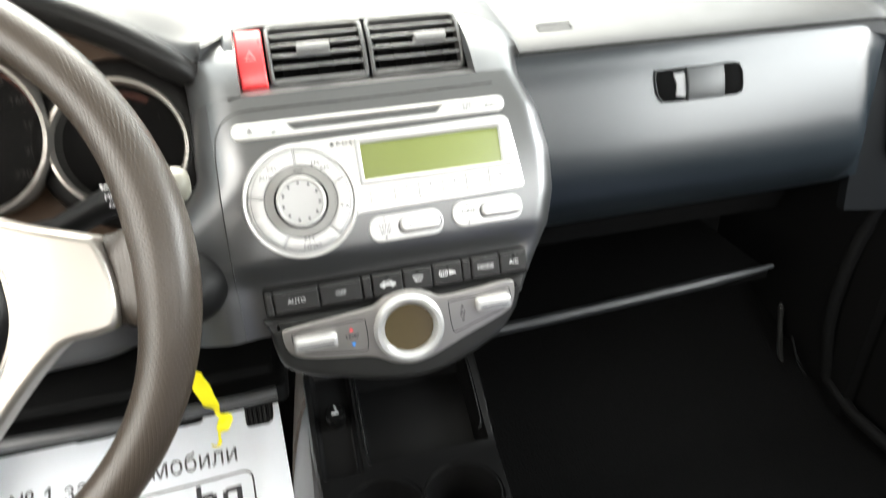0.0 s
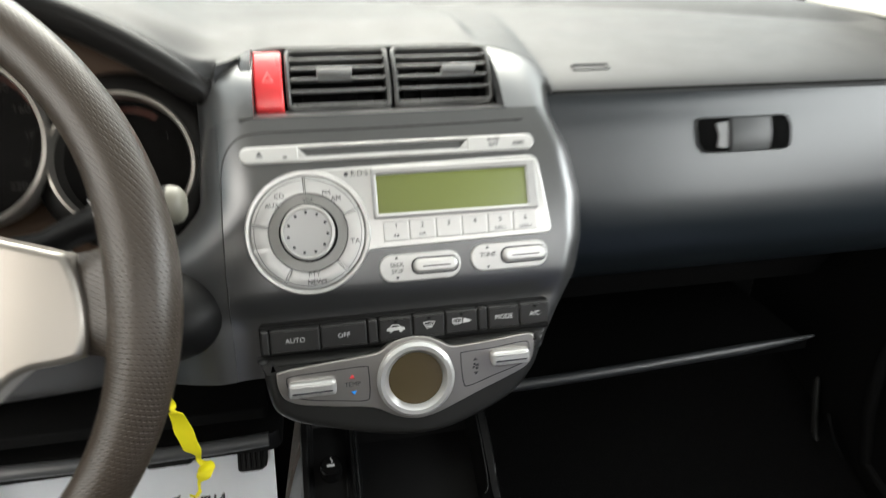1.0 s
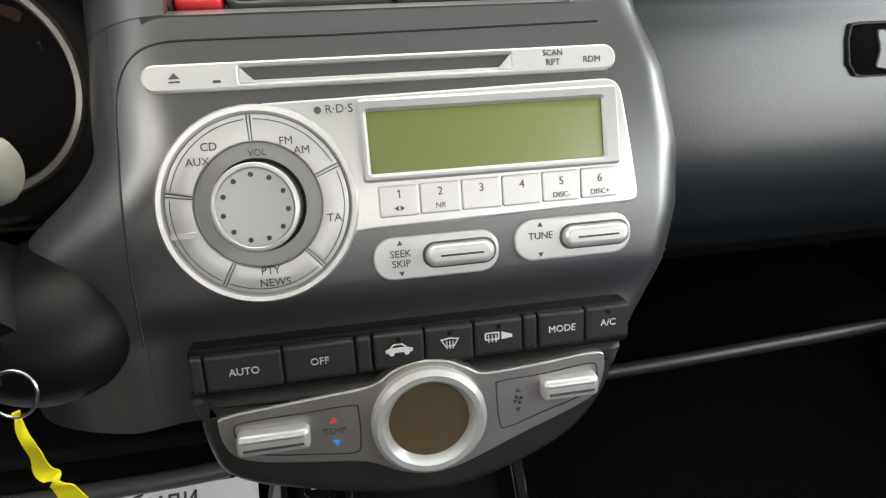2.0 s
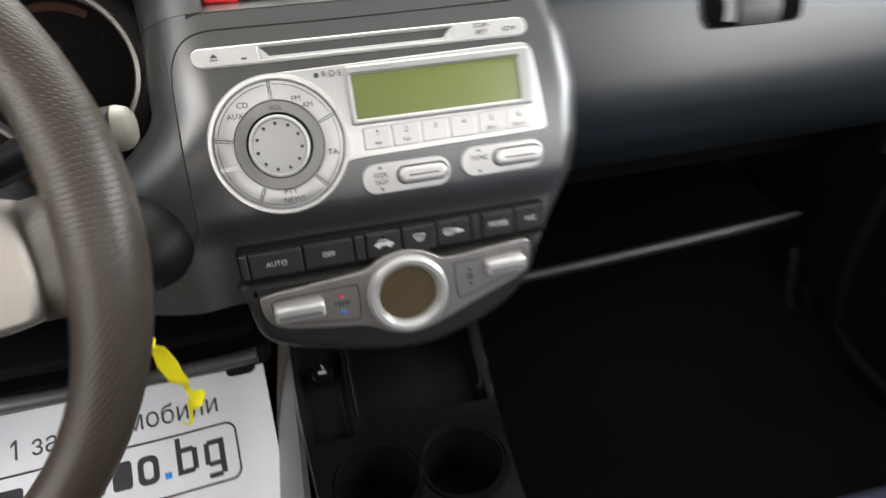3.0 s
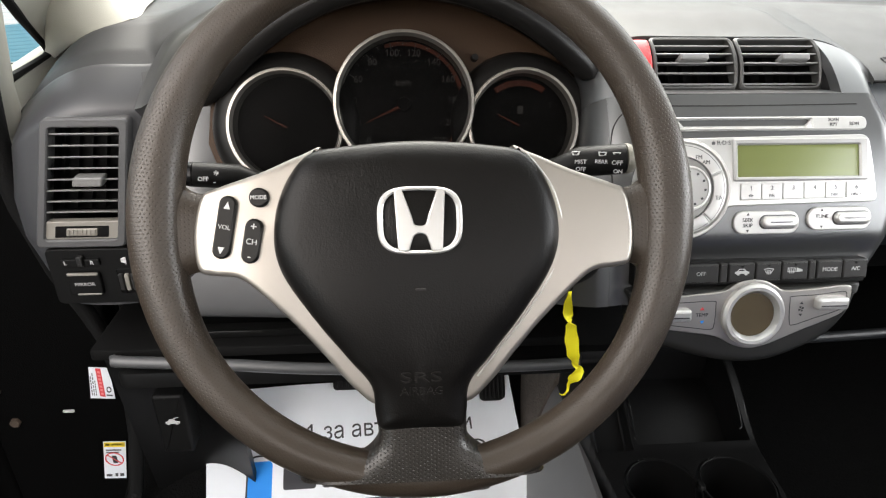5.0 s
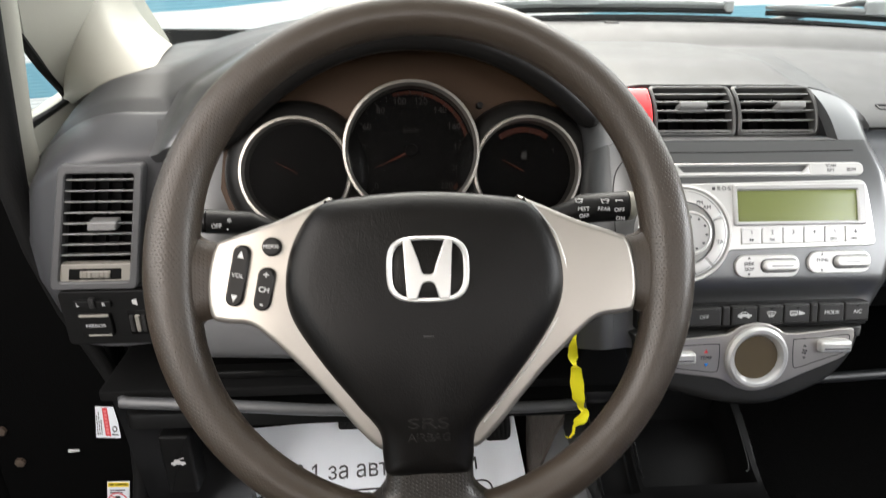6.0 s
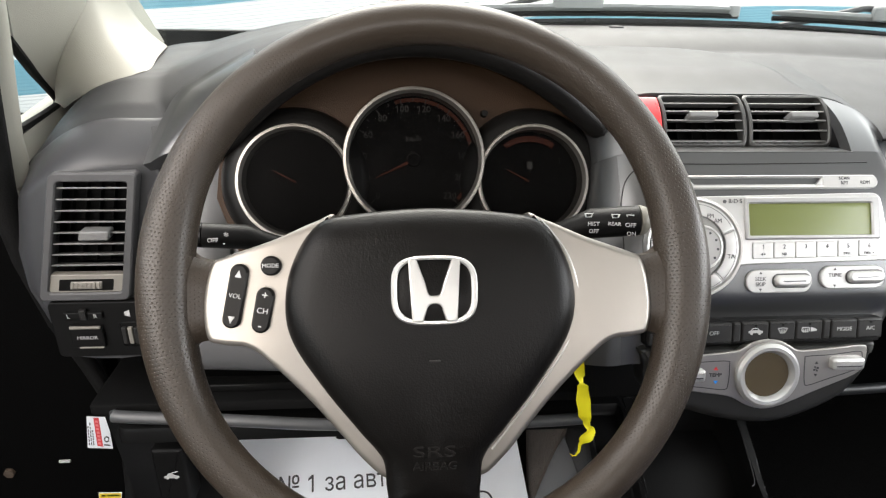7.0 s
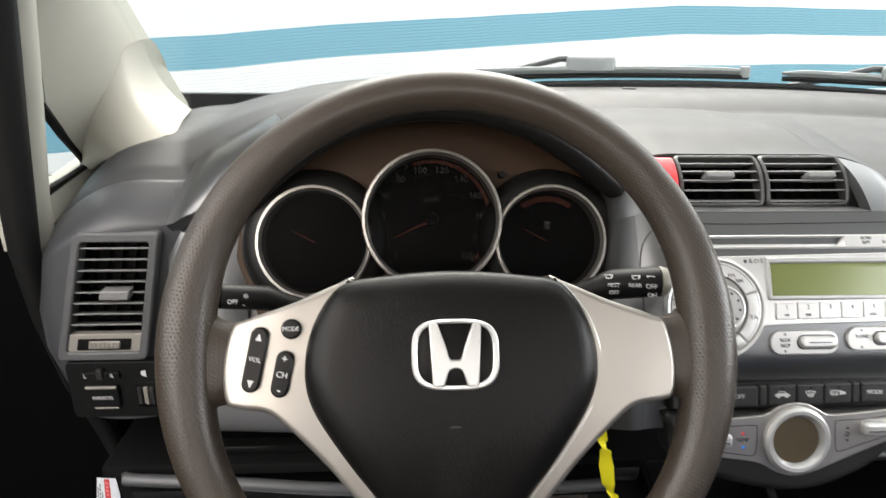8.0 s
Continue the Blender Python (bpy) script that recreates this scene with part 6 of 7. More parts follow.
VM = mat("charcoal_vent_plastic", (0.045, 0.045, 0.044), 0.42, vary=0.08)
vent("air_vent", barrel(0.2372), 0.0838, 0.0565, 5, (0.0390, 0.0290), "dark grey centre air vent with level slats", "centre vents", frame_mat=VM, lean=-0.42, slat_mat=TAB)
vent("air_vent", barrel(0.3232), 0.0838, 0.0565, 5, (0.0545, 0.0290), "dark grey centre air vent with level slats", "centre vents", frame_mat=VM, lean=-0.42, slat_mat=TAB)
hz = thing("hazard_switch", "bright red hazard light switch", "switch", (0.224, 0.24, 0.70))
part("key", mapped(cuts(prism(rrect(0, 0.001, 0.0225, 0.0520, 0.002, 3), -0.01, 0.0055, 0.002, 3), 0.006), barrel(0.2128)), RED, hz)
part("mark", mapped(frame_prism([(0.0160, 0.022), (0.01125, 0.0305), (0.0065, 0.022)], [(0.0145, 0.0229), (0.01125, 0.0287), (0.0080, 0.0229)], 0.0046, 0.0057, 0.0001), barrel(0.2128)), PINK, hz)


def side_vent_place(flip):
    def f(x, y, h):
        k = y / 0.130
        px = lerp(-0.3725, -0.3375, k) + x * lerp(0.0870, 0.0785, k) / 0.0870
        p = Vector((px, 0.2328 + 0.005 * k - h, 0.554 + y))
        return Vector((2 * MID - p.x, p.y, p.z)) if flip else p
    return f


# the passenger's vent repeats the driver's in tones darkened for shade
for flip in (False, True):
    vent("air_vent", side_vent_place(flip), 0.0870, 0.130, 8, (0.050, 0.070), "tall dark side air vent with level slats and thumbwheel", "side vents", strip=0.024, lean=0.34, slat_mat=DASH if flip else TAB, frame_mat=ENDSHADE if flip else SIDEBEZEL, strip_mat=DASH if flip else VENTSTRIP, kw=0.029, kh=0.0095)


# ---- switches and things at the driver's side ----
sw = thing("switch_panel", "black mirror and headlamp switch panel", "switch panel", (-0.32, 0.24, 0.49))
SP = lambda x, y, h: Vector((x, 0.2335 - h, y))
part("plate", mapped(prism(rrect(-0.367, 0.488, -0.268, 0.5520, 0.006, 4), -0.008, 0.004, 0.0015), SP), BLACK, sw)
part("mirror_switch", mapped(prism(rrect(-0.350, 0.501, -0.317, 0.527, 0.002, 3), 0.003, 0.0085, 0.0015), SP), BLACK, sw)
part("switch_ridge", mapped(prism(rrect(-0.348, 0.5245, -0.318, 0.5272, 0.001, 3), 0.008, 0.0105, 0.0008), SP), VENTSTRIP, sw)
part("switch_ridge", mapped(prism(rrect(-0.343, 0.5008, -0.319, 0.5031, 0.001, 3), 0.006, 0.0090, 0.0008), SP), VENTSTRIP, sw)
part("lettering", mapped(lettering("MIRROR", 0.0056, -0.3330, 0.5135, 0.0086), SP), DIMINK, sw)
part("selector", mapped(prism(rrect(-0.352, 0.534, -0.314, 0.542, 0.002, 3), 0.003, 0.0075, 0.0015), SP), BLACK, sw)
part("selector_tab", mapped(prism(rrect(-0.335, 0.535, -0.329, 0.546, 0.001, 3), 0.006, 0.0105, 0.001), SP), DARKBTN, sw)
for x in (-0.347, -0.321):
    part("lettering", mapped(lettering("L" if x < -0.33 else "R", 0.006, x, 0.538, 0.0077), SP), WHITEINK, sw)
part("level_wheel_slot", mapped(prism(rrect(-0.301, 0.500, -0.279, 0.529, 0.002, 3), 0.002, 0.0048, 0.0005), SP), GLOSSBLACK, sw)
for k in range(3):
    part("level_wheel", mapped(prism(rrect(-0.299 + 0.006 * k, 0.505, -0.2945 + 0.006 * k, 0.524, 0.001, 2), 0.003, 0.0085, 0.001), SP), VENTSTRIP if k == 1 else DARKBTN, sw)
part("lamp_symbol", mapped(prism([(-0.294, 0.5365), (-0.289, 0.5345), (-0.289, 0.5425), (-0.294, 0.5405)], 0.0037, 0.0045, 0.0001, 1), SP), WHITEINK, sw)

kick = thing("kick_panel", "grey lower side panel with a bonnet release lever", "kick panel", (-0.30, 0.27, 0.1))
part("panel", shell(lambda u, v: (lerp(-0.362, -0.225, u), 0.270 + 0.03 * math.sin(math.pi * u) + 0.05 * (1 - v), lerp(0.10, 0.40, v)), 16, 12, (0, 0.015, 0)), CONSOLE, kick)
KP = lambda x, y, h: Vector((x, 0.262 - h, y))
lever = part("release_lever", mapped(prism(rrect(-0.3085, 0.255, -0.2715, 0.3455, 0.004, 4), -0.02, 0.014, 0.004, 3), KP), BLACK, kick, "black bonnet release lever")
part("symbol", mapped(prism([(x - 0.2895, y + 0.3060) for x, y in ((-0.0085, -0.003), (0.0085, -0.003), (0.0085, 0.000), (0.004, 0.001), (0.001, 0.004), (-0.0035, 0.004), (-0.0055, 0.0005), (-0.0085, 0.0))], 0.0138, 0.0146, 0.0001, 1), KP), WHITEINK, lever)
part("symbol", mapped(prism([(x - 0.2895, y + 0.3060) for x, y in ((0.0015, 0.0045), (0.0080, 0.0062), (0.0078, 0.0070), (0.0010, 0.0055))], 0.0138, 0.0146, 0.0001, 1), KP), WHITEINK, lever)
for x in (-0.2945, -0.2845):
    part("symbol", mapped(prism(disc(x, 0.3030, 0.0017, 10), 0.0138, 0.0147, 0.0001, 1), KP), WHITEINK, lever)


def sticker(name, quad, label, marks, outline=((0, 0), (1, 0), (1, 1), (0, 1))):
    """A thin label on the jamb; quad: origin, right edge, up edge."""
    o, a, b = (Vector(q) for q in quad)
    n = a.cross(b).normalized()
    st = thing(name, label, "label", o)
    pl = lambda x, y, h: o + a * x + b * y + n * h
    part("sheet", mapped(prism(list(outline), 0, 0.0006, 0.0001, 1), pl), PAPER, st)
    for x0, y0, x1, y1, m in marks:
        part("print", mapped(prism([(x0, y0), (x1, y0), (x1, y1), (x0, y1)], 0.0004, 0.0009, 0.0001, 1), pl), m, st)
    return st


warning = sticker("warning_label", ((-0.452, 0.3745, 0.2435), (0.034, 0, -0.003), (0.010, 0, 0.054)), "white warning label with red print on the jamb", [], [(0.02, 0.0), (1.0, 0.0), (0.88, 0.55), (0.70, 1.0), (0.0, 1.0)])
WL = lambda x, y, h: Vector((-0.452 + 0.034 * x + 0.010 * y, 0.3745 - h, 0.2435 - 0.003 * x + 0.054 * y))
part("band", mapped(prism([(0.40, 0.08), (0.62, 0.06), (0.46, 0.97), (0.26, 0.97)], 0.0004, 0.0009, 0.0001, 1), WL), REDINK, warning)
for k in range(7):
    c, y = 0.495 - 0.0165 * k * 1.15, 0.14 + 0.115 * k
    part("print", mapped(prism([(c - 0.05, y), (c + 0.06, y - 0.01), (c + 0.045, y + 0.06), (c - 0.06, y + 0.06)], 0.0008, 0.0012, 0.0001, 1), WL), PINK, warning)
for x, y0, y1 in ((0.09, 0.10, 0.75), (0.17, 0.10, 0.85), (0.25, 0.10, 0.60)):
    for k in range(6):
        a0, a1 = lerp(y0, y1, k / 6), lerp(y0, y1, (k + 0.7) / 6)
        part("print", mapped(prism([(x - 0.08 * a0, a0), (x + 0.035 - 0.08 * a0, a0), (x + 0.035 - 0.08 * a1, a1), (x - 0.08 * a1, a1)], 0.0004, 0.0009, 0.0001, 1), WL), GREYINK, warning)
part("print", mapped(frame_prism(disc(0.76, 0.30, 0.10, 16), disc(0.76, 0.30, 0.06, 16), 0.0004, 0.0009, 0.0001), WL), GREYINK, warning)
part("print", mapped(prism([(0.66, 0.10), (0.90, 0.09), (0.89, 0.13), (0.66, 0.14)], 0.0004, 0.0009, 0.0001, 1), WL), GREYINK, warning)
airbag = sticker("airbag_label", ((-0.467, 0.3745, 0.087), (0.032, 0, -0.001), (0.014, 0, 0.074)), "white and yellow airbag warning label on the jamb", [(0.03, 0.86, 0.97, 0.98, YELINK), (0.10, 0.90, 0.28, 0.945, ORANGE), (0.36, 0.90, 0.90, 0.945, ORANGE), (0.12, 0.76, 0.80, 0.79, GREYINK), (0.12, 0.70, 0.70, 0.73, GREYINK), (0.1, 0.06, 0.35, 0.12, GREYINK), (0.5, 0.06, 0.62, 0.14, GREYINK), (0.72, 0.06, 0.9, 0.14, GREYINK)])
AL = lambda x, y, h: Vector((-0.444 + x, 0.3737 - h, 0.126 + y))
part("ring", mapped(frame_prism(disc(0, 0, 0.0135, 28), disc(0, 0, 0.0118, 28), 0, 0.0006, 0.0001), AL), REDINK, airbag)
part("bar", mapped(prism([(-0.0095, 0.0085), (-0.0083, 0.0095), (0.0095, -0.0085), (0.0083, -0.0095)], 0.0, 0.0007, 0.0001, 1), AL), REDINK, airbag)
part("print", mapped(prism(rrect(-0.003, -0.008, 0.004, 0.007, 0.002), 0.0, 0.0004, 0.0001, 1), AL), INK, airbag)

clip = thing("trim_clip", "small white plastic clip on the door jamb", "clip", (-0.486, 0.374, 0.222))
part("clip_body", box(-0.494, -0.478, 0.371, 0.3745, 0.221, 0.2245, 0.001), WHITEINK, clip)
for z in (0.262, 0.205):
    bolt = thing("hinge_bolt", "dull brown bolt head on the door hinge", "bolt", (-0.575, 0.374, z), "hinge bolts")
    part("bolt_head", mapped(prism(disc(0, 0, 0.0075, 6), 0, 0.005, 0.001), lambda x, y, h, z=z: Vector((-0.575 + x + (0.262 - z) * 0.2, 0.3745 - h, z + y))), BOLT, bolt)

# ---- key with ribbon ----
key = thing("ignition_key", "key in the ignition with a steel ring", "key", (0.135, 0.10, 0.585))
part("head", mapped(prism(smooth_outline([(-0.010, 0.0), (-0.007, 0.010), (0.007, 0.010), (0.010, 0.0), (0.010, -0.012), (0, -0.016), (-0.010, -0.012)], 4), -0.003, 0.003, 0.0015), lambda x, y, h: Vector((0.132 + h, 0.098 - x * 0.9, 0.585 + y))), BLACK, key)
part("blade", box(0.1305, 0.1335, 0.104, 0.130, 0.581, 0.589, 0.0005), STEEL, key)
part("ring", tube([Vector((0.1400 + 0.0095 * math.cos(a), 0.112 + 0.004 * math.sin(a), 0.580 + 0.0095 * math.sin(a))) for a in np.linspace(0, 2 * math.pi, 28, endpoint=False)], 0.0008, 6, True), STEEL, key, "thin steel split ring")
# centre, height, width and twist of the ribbon from the ring downwards
rib = [(0.1395, 0.5725, 0.0030, 30), (0.1386, 0.5627, 0.0034, 25), (0.1386, 0.5508, 0.0056, -20), (0.1393, 0.5374, 0.0094, 10), (0.1413, 0.5307, 0.0074, 35), (0.1420, 0.5276, 0.0050, 50), (0.1437, 0.5236, 0.0100, -10), (0.1461, 0.5076, 0.0128, 5), (0.1493, 0.4904, 0.0122, -15),
       (0.1523, 0.4807, 0.0074, -45), (0.1563, 0.4760, 0.0085, 30), (0.1563, 0.4692, 0.0125, 10), (0.1523, 0.4617, 0.0104, -30), (0.1487, 0.4567, 0.0036, -60), (0.1481, 0.4489, 0.0030, -20), (0.1450, 0.4425, 0.0046, 20), (0.1405, 0.4458, 0.0014, 0)]


def ribbon(u, v):
    k = u * (len(rib) - 1)
    i = min(len(rib) - 2, int(k))
    x, z, w, tw = (lerp(p, q, k - i) for p, q in zip(rib[i], rib[i + 1]))
    fold = 0.0010 * math.sin(47 * u + 2 * v) + 0.0016 * math.sin(31 * u) * (v - 0.5)
    ragged = 0.0003 * math.sin(83 * u + 3 * v)
    return Vector((x, 0.1085 + fold, z)) + Vector((math.cos(radians(tw)), 0.5 * math.sin(radians(tw)), 0)) * (w * (v - 0.5)) + Vector((ragged, 0, 0))


tagged(part("key_ribbon", shell(ribbon, 96, 6, (0, 0.0006, 0)), YELLOW), "crumpled bright yellow ribbon hanging from the key ring", "ribbon")

# ---- centre console ----
def console_z(x, y):
    top = 0.29 + 0.058 * ease((y - 0.17) / 0.13)
    top -= 0.02 * ease((0.02 - y) / 0.12)
    half = 0.105 + 0.012 * ease((y - 0.05) / 0.2)
    d = half - abs(x - MID)
    z = top
    soft = lambda q: ease(q / 0.007 + 0.5)
    for cx, cy in ((0.2795, 0.126), (0.3635, 0.124)):
        q = 0.0405 - math.hypot(x - cx, y - cy)
        z -= 0.075 * soft(q)
        z += 0.003 * math.exp(-(q / 0.002) ** 2)
    bx = min(x - (0.272 + 0.10 * max(0, 0.215 - y)), 0.408 - x, y - 0.192, 0.312 - y)
    z -= 0.055 * soft(bx)
    lx = min(x - 0.222, 0.262 - x, y - 0.185, 0.30 - y)
    z -= 0.014 * soft(lx)
    z = lerp(z, 0.09, 1 - ease(d / 0.016 + 0.15)) if d < 0.016 else z
    return z


console = thing("centre_console", "black plastic centre console with tray and twin cup holders", "centre console", (MID, 0.1, 0.083))
part("body", shell(lambda u, v: (lerp(0.195, 0.439, u), lerp(-0.22, 0.325, v), console_z(lerp(0.195, 0.439, u), lerp(-0.22, 0.325, v))), 170, 300, (0, 0, -0.004)), CONSOLE, console)
part("front_wall", box(0.215, 0.420, 0.318, 0.335, 0.09, 0.50, 0.004), BLACK, console)
for cx, cy in ((0.2795, 0.126), (0.3635, 0.124)):
    part("cup_rim", tube([(cx + 0.0405 * math.cos(a), cy + 0.0405 * math.sin(a), 0.2912) for a in np.linspace(0, 2 * math.pi, 48, endpoint=False)], 0.0011, 8, True), CONSOLE, console)
part("saddle", mapped(revolve([(0.0, 0.004), (0.003, 0.0036), (0.0046, 0.001), (0.005, -0.004), (0.0, -0.004)], 20), lambda x, y, h: Vector((0.3215 + x, 0.125 + 1.6 * y, 0.291 + h))), CONSOLE, console)
part("tunnel_side", shell(lambda u, v: (0.166 + 0.045 * v ** 1.6 + 0.015 * u, lerp(0.33, 0.58, u), lerp(0.10, 0.30, v)), 16, 16, (0.01, 0, 0)), DUSTY, console, "dusty brown-grey carpet beside the pedals")
part("side_panel", shell(lambda u, v: (lerp(0.2075, 0.160, v ** 0.8), lerp(-0.22, 0.33, u), lerp(0.272, 0.09, v)), 24, 10, (0.006, 0, 0)), KNEE, console, "plain grey side of the console")
tray_line = line_through([(0.272, 0.198), (0.2715, 0.215), (0.2715, 0.30), (0.276, 0.311), (0.30, 0.313), (0.38, 0.313), (0.403, 0.311), (0.4085, 0.300), (0.4085, 0.215), (0.402, 0.200)], 5)
part("tray_rim", tube([(x, y, 0.292 + 0.058 * ease((y - 0.17) / 0.13)) for x, y in tray_line], 0.0010, 8), CONSOLE, console)
light = part("lighter", mapped(revolve([(0, 0.010), (0.0095, 0.0095), (0.0115, 0.007), (0.0118, -0.01), (0, -0.01)], 24), lambda x, y, h: Vector((0.2435 + x, 0.238 + y * 0.9 - h * 0.4, 0.328 + h + y * 0.35))), GLOSSBLACK, console, "glossy black cigarette lighter")
part("symbol", mapped(prism([(-0.004, -0.003), (0.004, -0.003), (0.004, -0.0005), (-0.004, -0.0005)], 0.0, 0.0006, 0.0001, 1), lambda x, y, h: Vector((0.2435 + x, 0.234 + y * 0.9, 0.3383 + h + y * 0.35))), WHITEINK, light)
part("symbol", tube([(0.2445, 0.2355, 0.339), (0.2455, 0.2375, 0.3398), (0.2435, 0.2395, 0.3405), (0.2440, 0.2410, 0.341)], 0.0006, 5), WHITEINK, light)

gear = thing("gear_lever", "gear lever with a round white knob and black boot", "gear lever", (0.325, -0.03, 0.27))
part("knob", mapped(revolve([(0, 0.021), (0.008, 0.020), (0.015, 0.015), (0.019, 0.007), (0.020, -0.002), (0.017, -0.013), (0.010, -0.022), (0.008, -0.03), (0, -0.03)], 32), lambda x, y, h: Vector((0.340 + 0.82 * x, -0.014 + 0.82 * y, 0.390 + 0.82 * h))), KNOBWHITE, gear)
part("shaft", tube([(0.340, -0.014, 0.38), (0.325, -0.028, 0.30)], 0.006, 12), STEEL, gear)
part("boot", mapped(revolve([(0.008, 0.08), (0.014, 0.07), (0.02, 0.05), (0.03, 0.03), (0.042, 0.012), (0.046, 0.0), (0.04, -0.01)], 28), lambda x, y, h: Vector((0.325 + x, -0.03 + y * 1.1, 0.275 + h))), RUBBER, gear)

# ---- pedals and paper ----
def pedal(name, x, y, z, w, h, label):
    p = thing(name, label, "pedal", (x, y, z))
    t = radians(38)
    pl = lambda a, b, c: Vector((x + a, y + b * math.sin(t) - c * math.cos(t), z + b * math.cos(t) + c * math.sin(t)))
    part("pad", mapped(prism(rrect(-w / 2, -h / 2, w / 2, h / 2, 0.006, 3), -0.008, 0.004, 0.002), pl), RUBBER, p)
    for k in range(6):
        u = -w / 2 + w * (k + 0.5) / 6
        part("rib", mapped(prism(rrect(u - w / 22, -h / 2 + 0.004, u + w / 22, h / 2 - 0.004, 0.001, 2), 0.003, 0.0065, 0.001, 1), pl), RUBBER, p)
    part("arm", tube([pl(0, 0, -0.008), pl(0, 0.05, -0.03), pl(0, 0.14, -0.05)], 0.006, 8), BLACK, p)


pedal("clutch_pedal", -0.092, 0.445, 0.212, 0.052, 0.046, "black ribbed rubber clutch pedal")
pedal("brake_pedal", 0.022, 0.445, 0.205, 0.060, 0.046, "black ribbed rubber brake pedal")
pedal("accelerator_pedal", 0.133, 0.430, 0.201, 0.040, 0.060, "black ribbed rubber accelerator pedal")

paper = thing("paper_mat", "white printed paper mat on the driver's floor", "paper mat", (-0.04, 0.3, 0.1))


def on_paper(x, y, h):
    """x across, y towards the toe board along the slope."""
    wav = 0.0035 * noise.noise(Vector((x * 9, y * 9, 2.0))) + 0.0035 + 0.45 * max(0.0, x - 0.138)
    return Vector((x, 0.27 + y * 0.89, floor_z(0.27 + y * 0.89) + 0.006 + wav + h)) + Vector((-0.06 * y, 0.03 * x, 0.016 * x))


part("sheet", shell(lambda u, v: on_paper(lerp(-0.268 - 0.036 * v, 0.172, u), lerp(-0.20, 0.205, v), 0), 44, 40, (0, 0.0, 0.0005)), PAPER, paper)


def print_on(name, bm, m, label=""):
    return part(name, mapped(cuts(cuts(bm, 0.012), 0.02, 0), on_paper), m, paper, label)


print_on("lettering", lettering("№ 1 за автомобили", 0.036, -0.0435, 0.1250, 0.0012, 0.0, 0.0002, 0.294), GREYINK)
print_on("box_line", frame_prism(rrect(-0.235, 0.022, 0.1225, 0.0975, 0.014, 5), rrect(-0.2325, 0.0245, 0.1200, 0.0950, 0.012, 5), 0.0006, 0.0012, 0.0001), INK)
print_on("blue_patch", prism(rrect(-0.2325, 0.026, -0.198, 0.088, 0.006, 3), 0.0006, 0.0012, 0.0001, 1), CYAN)
for x0, x1, y1 in ((-0.182, -0.135, 0.080), (-0.126, -0.093, 0.080), (-0.086, -0.058, 0.092), (-0.050, -0.042, 0.092), (-0.033, -0.010, 0.080)):
    print_on("print_bar", prism(rrect(x0, 0.045, x1, y1, 0.004, 3), 0.0006, 0.0012, 0.0001, 1), INK)
print_on("print_ring", frame_prism(rrect(-0.003, 0.044, 0.0225, 0.080, 0.009, 4), rrect(0.004, 0.051, 0.0155, 0.073, 0.005, 4), 0.0006, 0.0012, 0.0001), INK)
print_on("print_dot", prism(rrect(0.0285, 0.045, 0.0370, 0.053, 0.001, 2), 0.0006, 0.0012, 0.0001, 1), CYAN)
for x0, x1, y0, y1 in ((0.0445, 0.0510, 0.0450, 0.0920), (0.0510, 0.0660, 0.0450, 0.0510), (0.0510, 0.0660, 0.0720, 0.0785), (0.0640, 0.0705, 0.0480, 0.0755), (0.0790, 0.0855, 0.0480, 0.0755), (0.0835, 0.0990, 0.0720, 0.0785), (0.0835, 0.0990, 0.0450, 0.0510), (0.0975, 0.1045, 0.0340, 0.0785), (0.0820, 0.0990, 0.0305, 0.0365)):
    print_on("print_bar", prism(rrect(x0, y0, x1, y1, 0.001, 2), 0.0006, 0.0012, 0.0001, 1), INK)

# ---- passenger side ----
seat = thing("passenger_seat", "front passenger seat in navy blue cloth", "car seat", (0.67, -0.35, 0.09))


def cushion(u, v):
    x = lerp(0.43, 0.92, u)
    y = lerp(-0.60, 0.012, v)
    edge = min(u, 1 - u) / 0.18
    z = 0.236 + 0.04 * ease(v) + 0.02 * (1 - ease(min(1, edge)))
    drop = ease((v - 0.86) / 0.14)
    return (x, y + 0.01 * math.sin(math.pi * u), z - 0.06 * drop ** 2)


part("cushion", shell(cushion, 30, 30, (0, 0, -0.11)), CLOTH, seat)
part("backrest", shell(lambda u, v: (lerp(0.44, 0.91, u), -0.50 - 0.24 * v - 0.03 * (1 - ease(min(1, min(u, 1 - u) / 0.15))), lerp(0.28, 0.85, v)), 20, 16, (0, -0.11, -0.02)), CLOTH, seat)
part("base", box(0.47, 0.88, -0.48, -0.12, 0.083, 0.20, 0.008), BLACK, seat)

speaker = thing("door_speaker", "round black speaker ring low in the passenger door", "speaker", (1.045, 0.18, 0.2))
SPK = lambda x, y, h: Vector((1.05 - h, 0.16 + x, 0.27 + y))
part("ring", mapped(revolve([(0.062, 0.0), (0.065, 0.010), (0.072, 0.013), (0.080, 0.010), (0.083, 0.0)], 48), SPK), CLIM, speaker)
part("grille", mapped(revolve([(0.0, 0.007), (0.04, 0.006), (0.064, 0.002), (0.064, 0.0), (0, 0.0)], 40), SPK), BLACK, speaker)
kick2 = thing("side_kick_panel", "black side panel of the passenger footwell", "kick panel", (1.0, 0.4, 0.1))
part("panel", shell(lambda u, v: (lerp(1.02, 0.955, u ** 2), lerp(0.26, 0.74, u), lerp(0.09, 0.60, v)), 16, 10, (0.02, 0, 0)), BLACK, kick2)
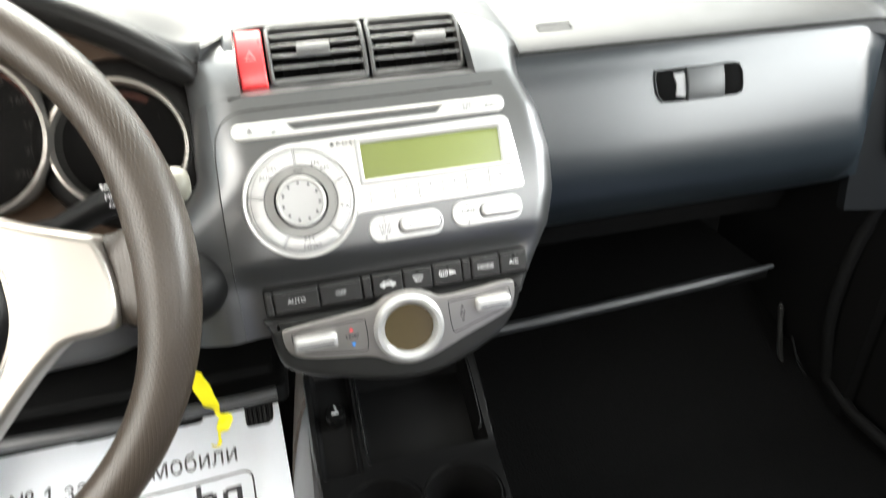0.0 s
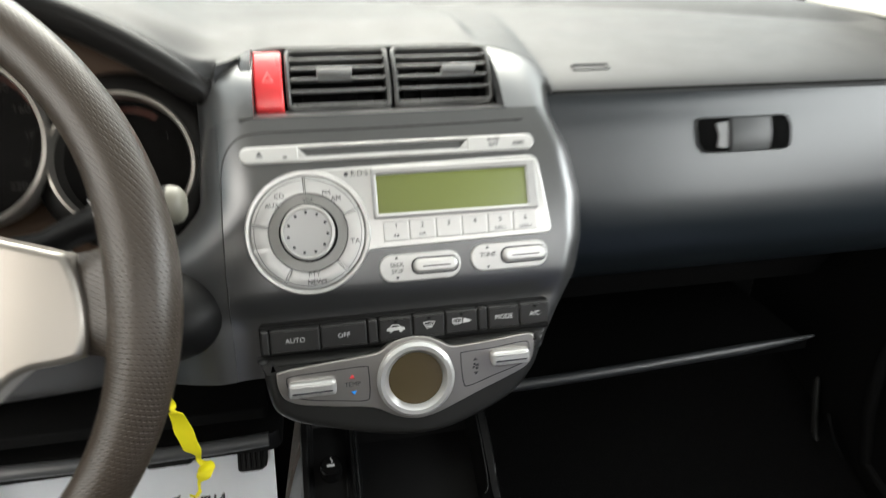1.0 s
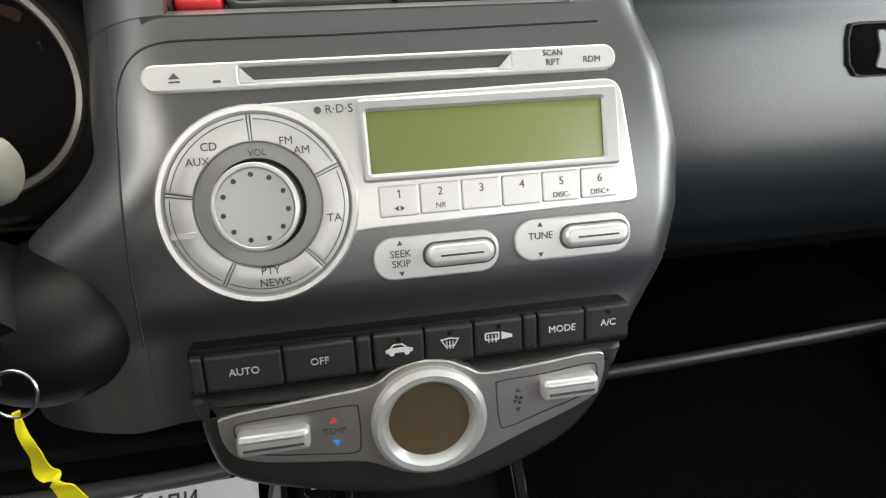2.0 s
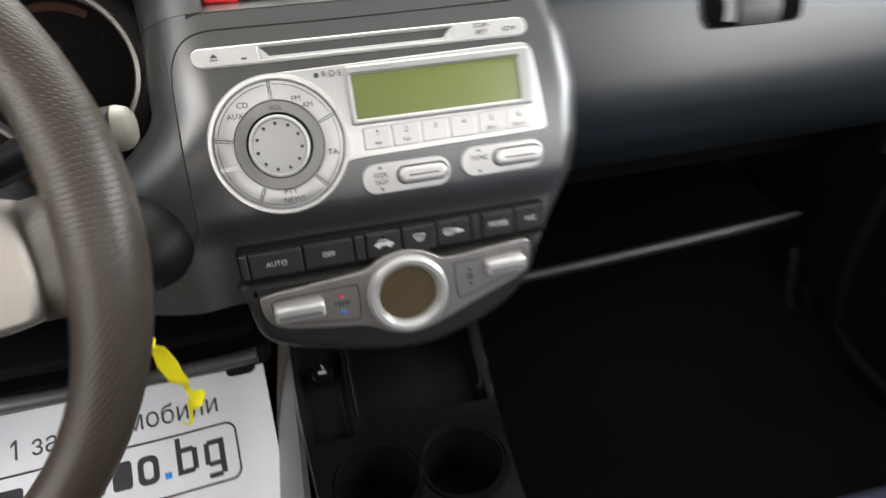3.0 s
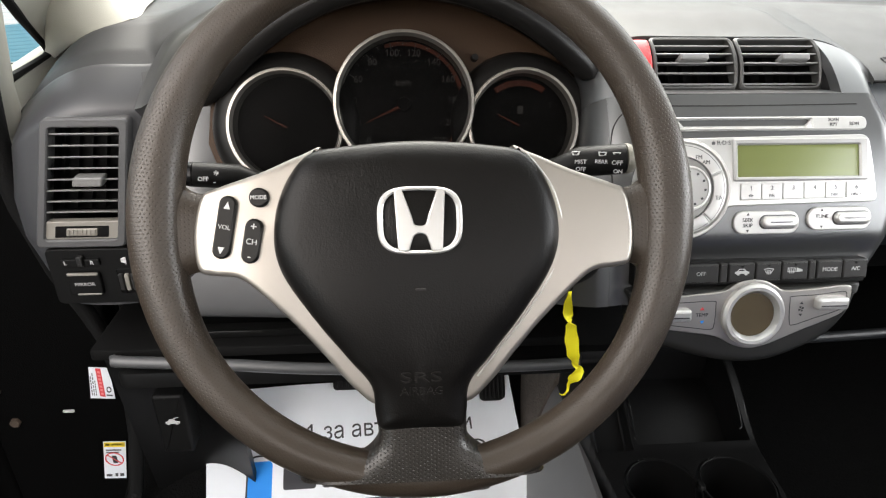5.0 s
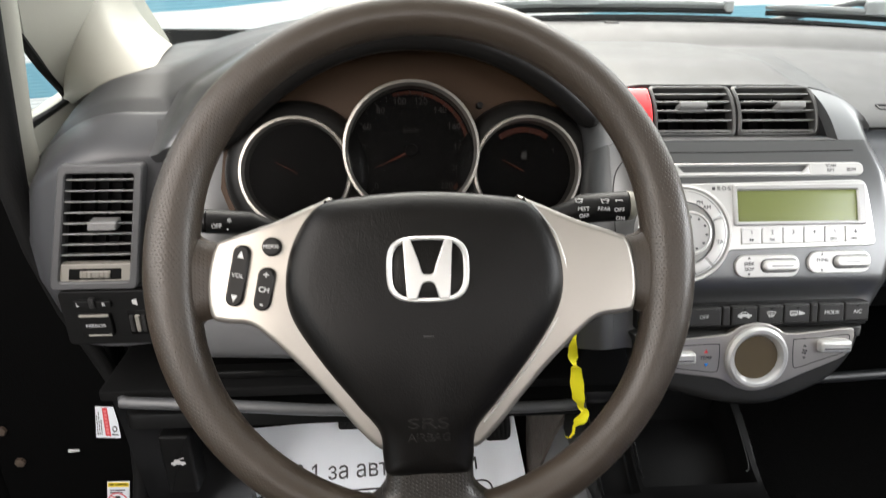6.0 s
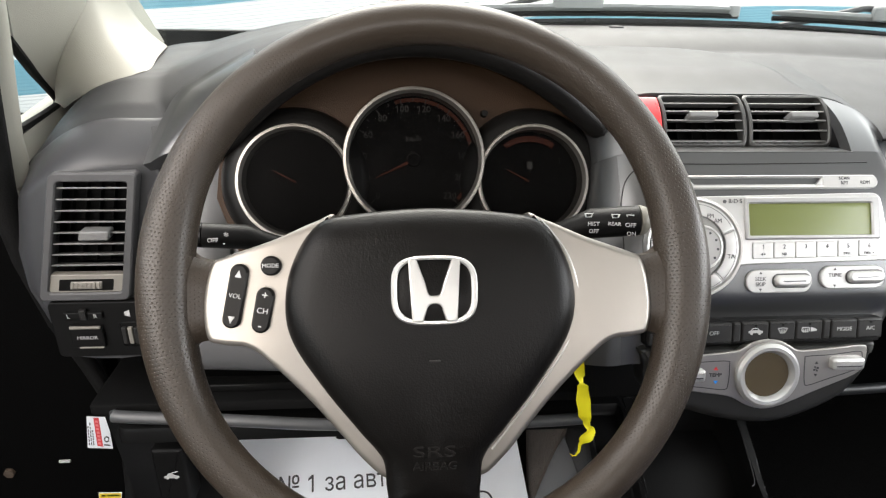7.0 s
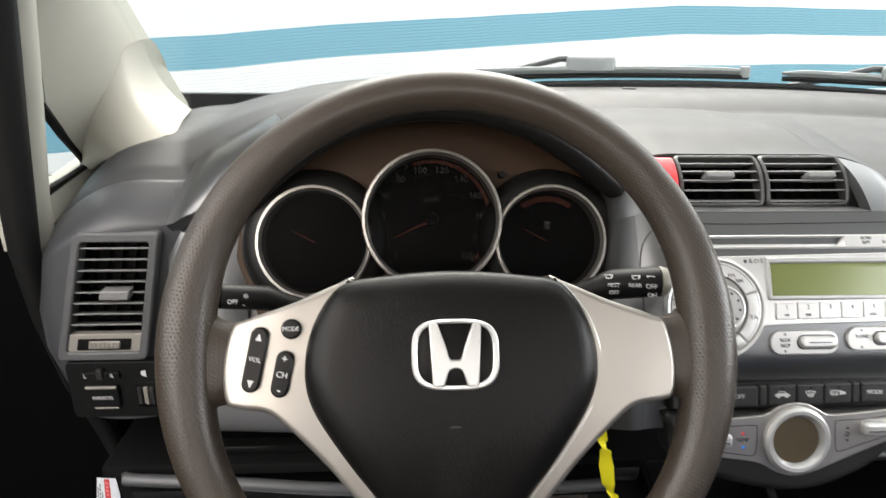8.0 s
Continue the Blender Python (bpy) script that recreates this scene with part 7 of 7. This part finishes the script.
# two thin tubes added to stand for glossy highlights low in the footwell
part("ridge", tube(line_through([(0.990, 0.395, 0.225), (0.986, 0.378, 0.175), (0.982, 0.355, 0.130), (0.980, 0.315, 0.108)]), [0.002] + [0.0045] * 17 + [0.002], 8), CLIM, kick2)
part("ridge", tube(line_through([(0.984, 0.352, 0.190), (0.981, 0.335, 0.170), (0.979, 0.318, 0.157), (0.977, 0.300, 0.148)]), [0.001] + [0.003] * 17 + [0.001], 8), GLOSSBLACK, kick2)
solid("door_seal_right", tube([(2 * MID - x, y, z) for x, y, z in seal_pts], 0.010, 10), DEEP, "black rubber door seal along the passenger opening", "seal", kind="structure")

# ---- wipers ----
def wiper(name, x0, x1, xh, y, label):
    w = thing(name, label, "wiper", (xh, y, base_z(xh)), "windscreen wipers")
    zz = lambda x: base_z(x) + 0.019
    bow = lambda x: y + 0.05 * (1 - ((x - MID) / 0.69) ** 2) - 0.05
    part("blade", tube([(x, bow(x), zz(x)) for x in np.linspace(x0, x1, 14)], [0.003] + [0.0080] * 12 + [0.006], 8, flat=0.6), BLADEGREY, w)
    part("end_cap", box(x1 - 0.014, x1 + 0.003, bow(x1) - 0.008, bow(x1) + 0.006, zz(x1) - 0.008, zz(x1) + 0.0085, 0.003), BLADEGREY, w)
    part("rubber", tube([(x, bow(x) - 0.004, zz(x) - 0.008) for x in np.linspace(x0, x1, 14)], 0.004, 6), RUBBER, w)
    part("holder", prism(smooth_outline([(xh - 0.038, bow(xh) - 0.010), (xh + 0.024, bow(xh) - 0.012), (xh + 0.028, bow(xh) + 0.012), (xh - 0.033, bow(xh) + 0.012)], 4), zz(xh), zz(xh) + 0.021, 0.007, 3), BLADEGREY, w)
    part("arm", tube([(xh, bow(xh) + 0.004, zz(xh) + 0.014), (xh - 0.05, bow(xh) + 0.012, zz(xh) + 0.016), (xh - 0.12, bow(xh) + 0.035, zz(xh) - 0.004), (xh - 0.22, bow(xh) + 0.06, zz(xh) - 0.03)], [0.006, 0.005, 0.005, 0.007], 8), WIPERMAT, w)
    return w


wiper("wiper", -0.03, 0.505, 0.262, 0.655, "grey-black windscreen wiper lying at rest")
wiper("wiper", 0.56, 1.0, 0.755, 0.655, "grey-black windscreen wiper lying at rest")
